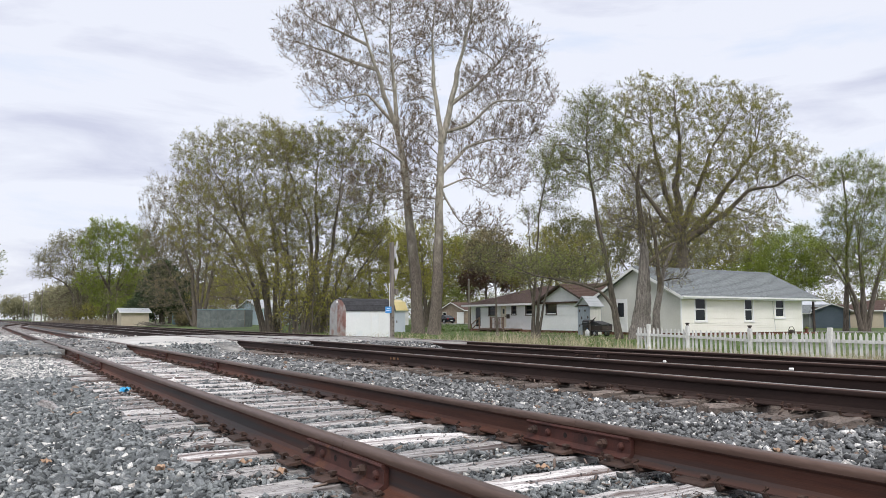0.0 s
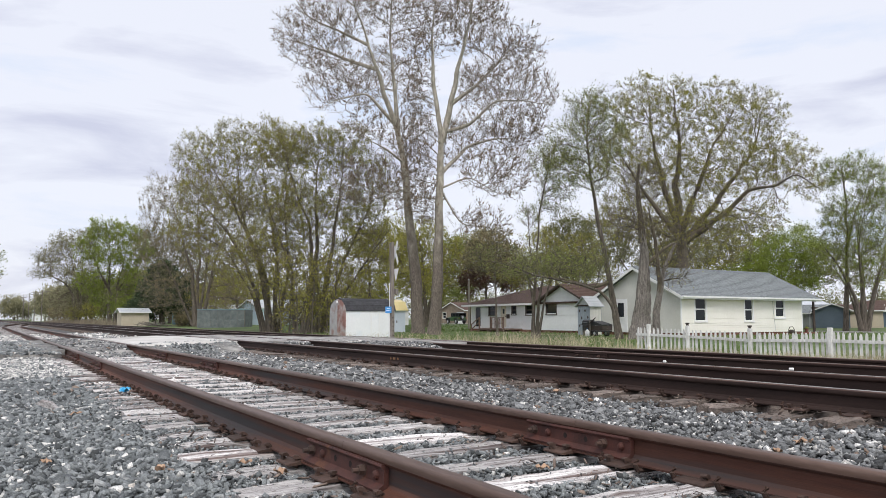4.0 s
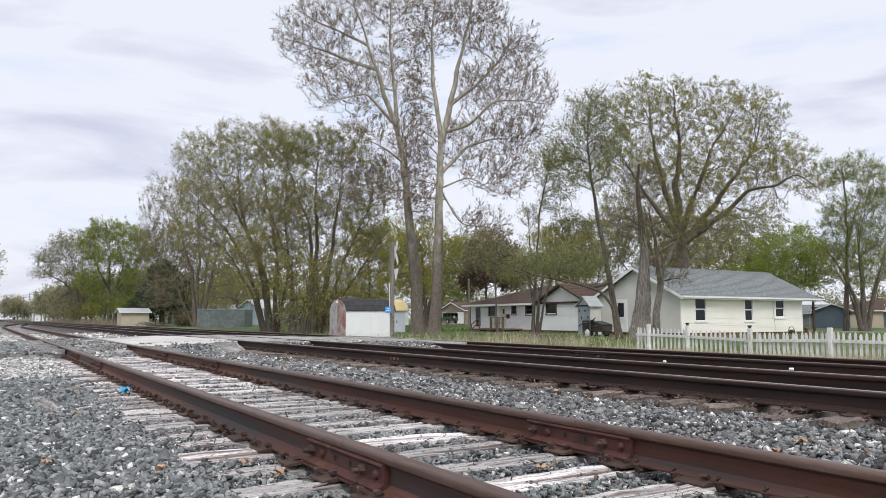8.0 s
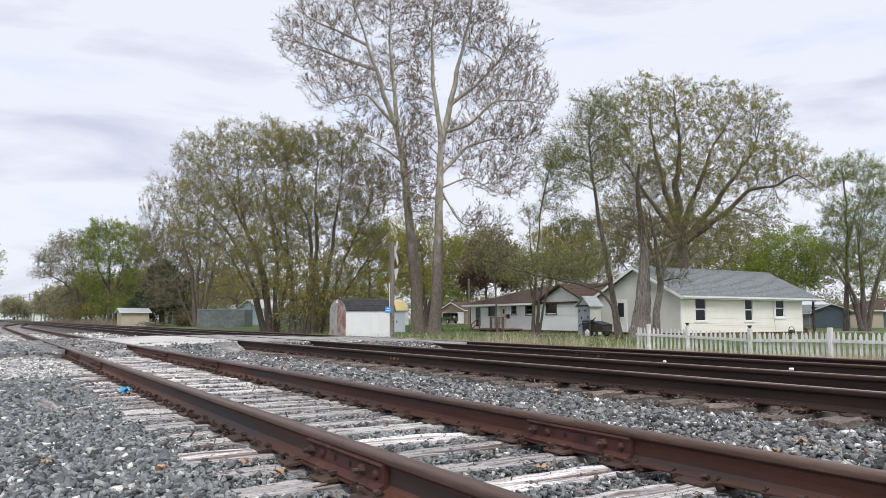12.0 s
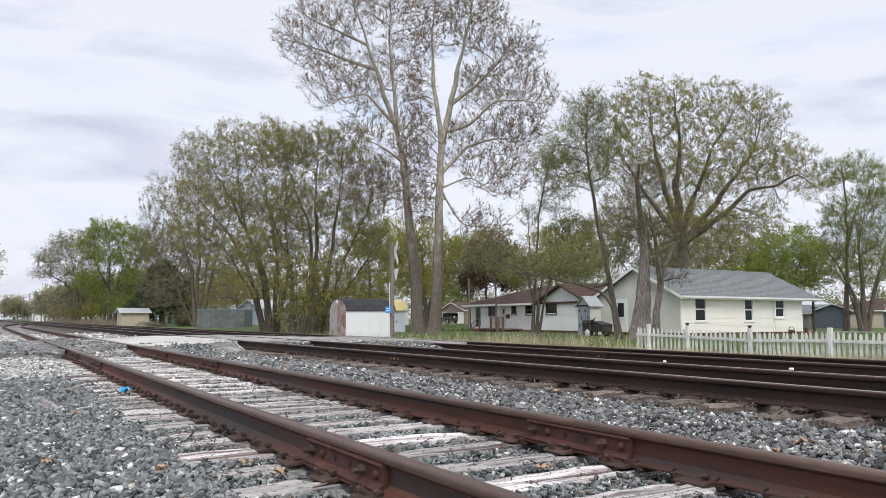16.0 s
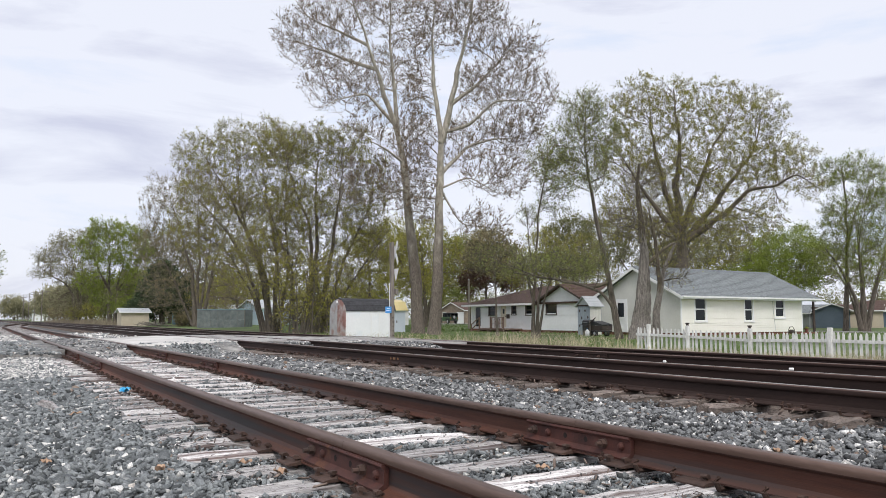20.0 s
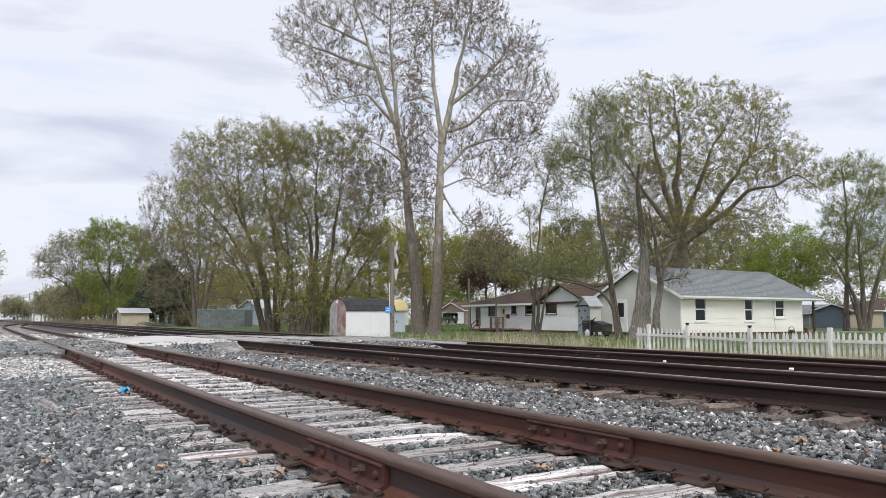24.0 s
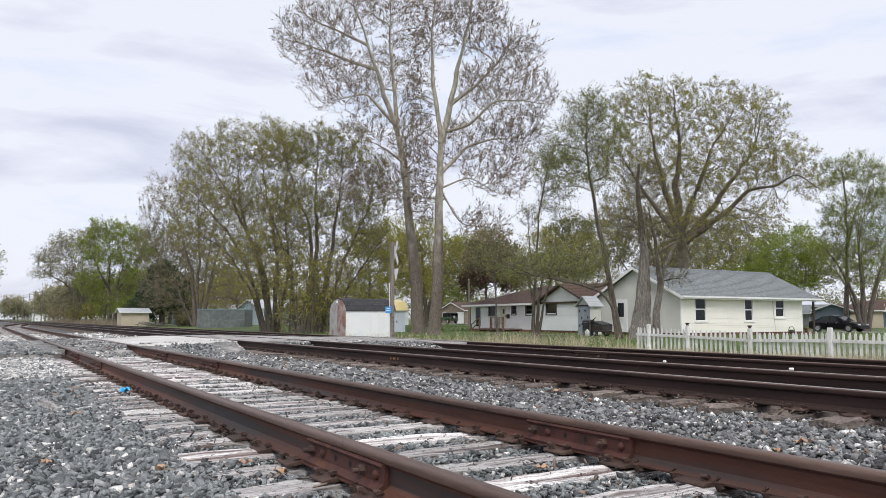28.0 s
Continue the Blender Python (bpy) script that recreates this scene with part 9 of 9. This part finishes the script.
# ---- far woods closing the horizon ----
def far_woods():
    rng = np.random.default_rng(91)
    v, tv = [], []
    for _ in range(150):
        az = rng.uniform(radians(12), radians(93))      # from +y towards -x
        dist = rng.uniform(150, 330)
        cx, cy = -dist * math.sin(az), dist * math.cos(az)
        if abs(cy - 7) < (26 if dist < 260 else 13) or (cy < 64 and cx > -140):
            continue
        hgt, wid = rng.uniform(7, 13), rng.uniform(4, 7)
        n = 900
        lobes = rng.normal(0, 0.45, (7, 3)) * [wid, wid, hgt * 0.3] + [0, 0, hgt * 0.62]
        c = lobes[rng.integers(0, 7, n)] + rng.normal(0, 0.26, (n, 3)) * [wid, wid, hgt * 0.45]
        c[:, 2] = np.abs(c[:, 2])
        low = rng.random(n) < 0.3
        c[low, 2] = rng.uniform(0.1, hgt * 0.4, low.sum())
        q = np.array([(-0.5, 0, 0), (0, -0.35, 0.06), (0.6, 0, 0), (0, 0.35, 0.06)])
        v.append((np.einsum("nij,kj->nki", turns(rng, n), q) * (0.5 * rng.uniform(0.5, 1.3, n))[:, None, None] + c[:, None] + [cx, cy, 0.0]).reshape(-1, 3))
        p = np.array([[(cx, cy, -0.5), (cx + rng.normal(0, .4), cy, hgt * 0.4), (cx + rng.normal(0, 0.8), cy, hgt * 0.85)]])
        tv.append(sweep(p, np.array([[0.3, 0.2, 0.08]]), 6))
        for _ in range(10):
            e = lobes[rng.integers(0, 7)] + [cx, cy, 0]
            p = np.array([[(cx, cy, hgt * 0.3), (cx * 0.5 + e[0] * 0.5, cy * 0.5 + e[1] * 0.5, hgt * 0.5), tuple(e)]])
            tv.append(sweep(p, np.array([[0.12, 0.09, 0.04]]), 4))
    v = np.concatenate(v)
    wood = part("far_woods", array_mesh("far_woods", v, np.arange(len(v)).reshape(-1, 4)), LEAF_WOODS)
    tagged(wood, "belt of far budding woods beyond the houses", "woods", kind="stuff")
    trunks = part("far_trunks", array_mesh("far_trunks", *joined(tv)), TWIG)
    tagged(trunks, "bare trunks and boughs of the far woods", "woods", kind="stuff")


far_woods()


# ---- what moves ----
def rolling(wheels, run, radius, t0, t1, step):
    """Turns wheels as their car covers run(t) metres."""
    rests = [(w, w.matrix_basis.copy()) for w in wheels]
    for w, m in rests:
        place = m.translation
        rows, t = [(0.0, pose(*place, 0, math.degrees(run(0.0) / radius), 0))] if t0 > 0 else [], t0
        while t < t1 - 1e-6:
            rows.append((t, pose(*place, 0, math.degrees(run(t) / radius), 0)))
            t += step
        rows.append((t1, pose(*place, 0, math.degrees(run(t1) / radius), 0)))
        if t1 < 28.0:
            rows.append((28.0, pose(*place, 0, math.degrees(run(28.0) / radius), 0)))
        walk(w, rows)


STREET = lambda x, y: GROUND(x, y) + 0.055


VIEW = Vector((-math.sin(YAW), math.cos(YAW), 0.0))


def sway(ob, pivot, rows):
    """Leans a tree, or a part of it, about a pivot in its own space; rows of seconds and degrees to the right."""
    rest = ob.matrix_basis.copy()
    turned = lambda a: rest @ Matrix.Translation(pivot) @ Matrix.Rotation(radians(a), 4, VIEW) @ Matrix.Translation(-Vector(pivot))
    walk(ob, [(t, turned(a)) for t, a in rows])


def breeze(ob, degrees, phase):
    ts = [k * 0.7 for k in range(41)]
    sway(ob, (0, 0, 0), [(t, degrees * (0.6 * math.sin(1.9 * t + phase) + 0.4 * math.sin(3.1 * t + 2 * phase))) for t in ts])


def motions():
    # gusts push the feathery crown of the locust
    gust = [(0, -4), (1, -8), (2, 1), (3, -3), (4, -1), (5, 2), (6, 3), (7, -1), (8, 1), (9, 10), (10, 13), (11, 1), (12, 10), (13.5, 4), (15, 0), (16, -6), (17, -10), (18.5, -7), (20, -14), (21.5, -4), (23, 6), (24, 14), (25, 20), (26, 8), (27, -1), (28, -6)]
    sway(locust, (0, 0, 0), [(t, a * 0.055) for t, a in gust])
    for ob in locust.children:
        if ob.name.startswith(("crown", "foliage", "branchwork")):
            sway(ob, (-1.0, -0.7, 6.0), [(t, a * 0.12) for t, a in gust])
    sway(yard_tree, (0, 0, 0), [(t, a * 0.035) for t, a in gust])
    sway(boughs, (0, 0, 0), [(t, a * 0.02) for t, a in gust])
    for k, (ob, deg) in enumerate(((sycamore_west, 0.12), (sycamore_east, 0.12), (oak, 0.10), (bush, 0.35), (maple_west, 0.10), (maple_east, 0.10))):
        breeze(ob, deg, 1.3 * k)

    # black sedan: comes from the west, passes in front of the off-road car and drives on east along the street
    past = ((0.0, -198.0), (8.0, -156.0), (16.0, -114.4), (17.2, -107.9), (18.0, -103.9), (18.6, -100.6), (19.0, -98.2), (22.0, -79.0), (25.0, -59.5), (28.0, -40.1))

    def run_e(t):
        return float(np.interp(t, [q[0] for q in past], [q[1] + 198.0 for q in past]))
    walk(east_car, [(t, pose(x, 65.6, STREET(x, 65.6))) for t, x in past])
    rolling(east_wheels, run_e, 0.33, 0.0, 28.0, 0.075)

    # dark sedan: drives west and stops far down the street
    def run_w(t):
        return 5.9 * t if t < 10 else 59.0 + 5.9 * (min(t, 14.0) - 10) - 5.9 / 8 * (min(t, 14.0) - 10) ** 2
    west = lambda t: pose(-115.2 - run_w(t), 70.0, STREET(-115.2 - run_w(t), 70.0), 0, 0, 180)
    walk(west_car, [(0.5 * k, west(0.5 * k)) for k in range(29)] + [(28.0, west(28.0))])
    rolling(west_wheels, run_w, 0.33, 0.0, 14.0, 1 / 15)

    # green off-road car: comes out from behind the house, slows, and pulls up at the verge
    xs = ((0.0, -94.5, 67.5), (1.2, -100.8, 67.5), (2.2, -103.3, 67.5), (2.6, -104.1, 67.5), (3.0, -105.0, 67.5), (3.5, -106.2, 67.5), (4.5, -108.3, 67.5), (5.5, -109.6, 67.5), (6.2, -109.9, 67.5), (7.0, -109.9, 67.5), (28.0, -109.9, 67.5))
    rows = []
    for k, (t, x, y) in enumerate(xs):
        rows.append((t, pose(x, y, STREET(x, y), 0, 0, 180)))
    walk(jeep, rows)
    run_j = lambda t: float(np.interp(t, [q[0] for q in xs], [-94.5 - q[1] for q in xs]))
    rolling(jeep_wheels, run_j, 0.38, 0.0, 6.2, 0.1)

    # the cloud veil drifts slowly
    walk(veil, [(0.0, pose(0, 0, 0)), (28.0, pose(0, 0, 0, 0, 0, -2.4))])


motions()
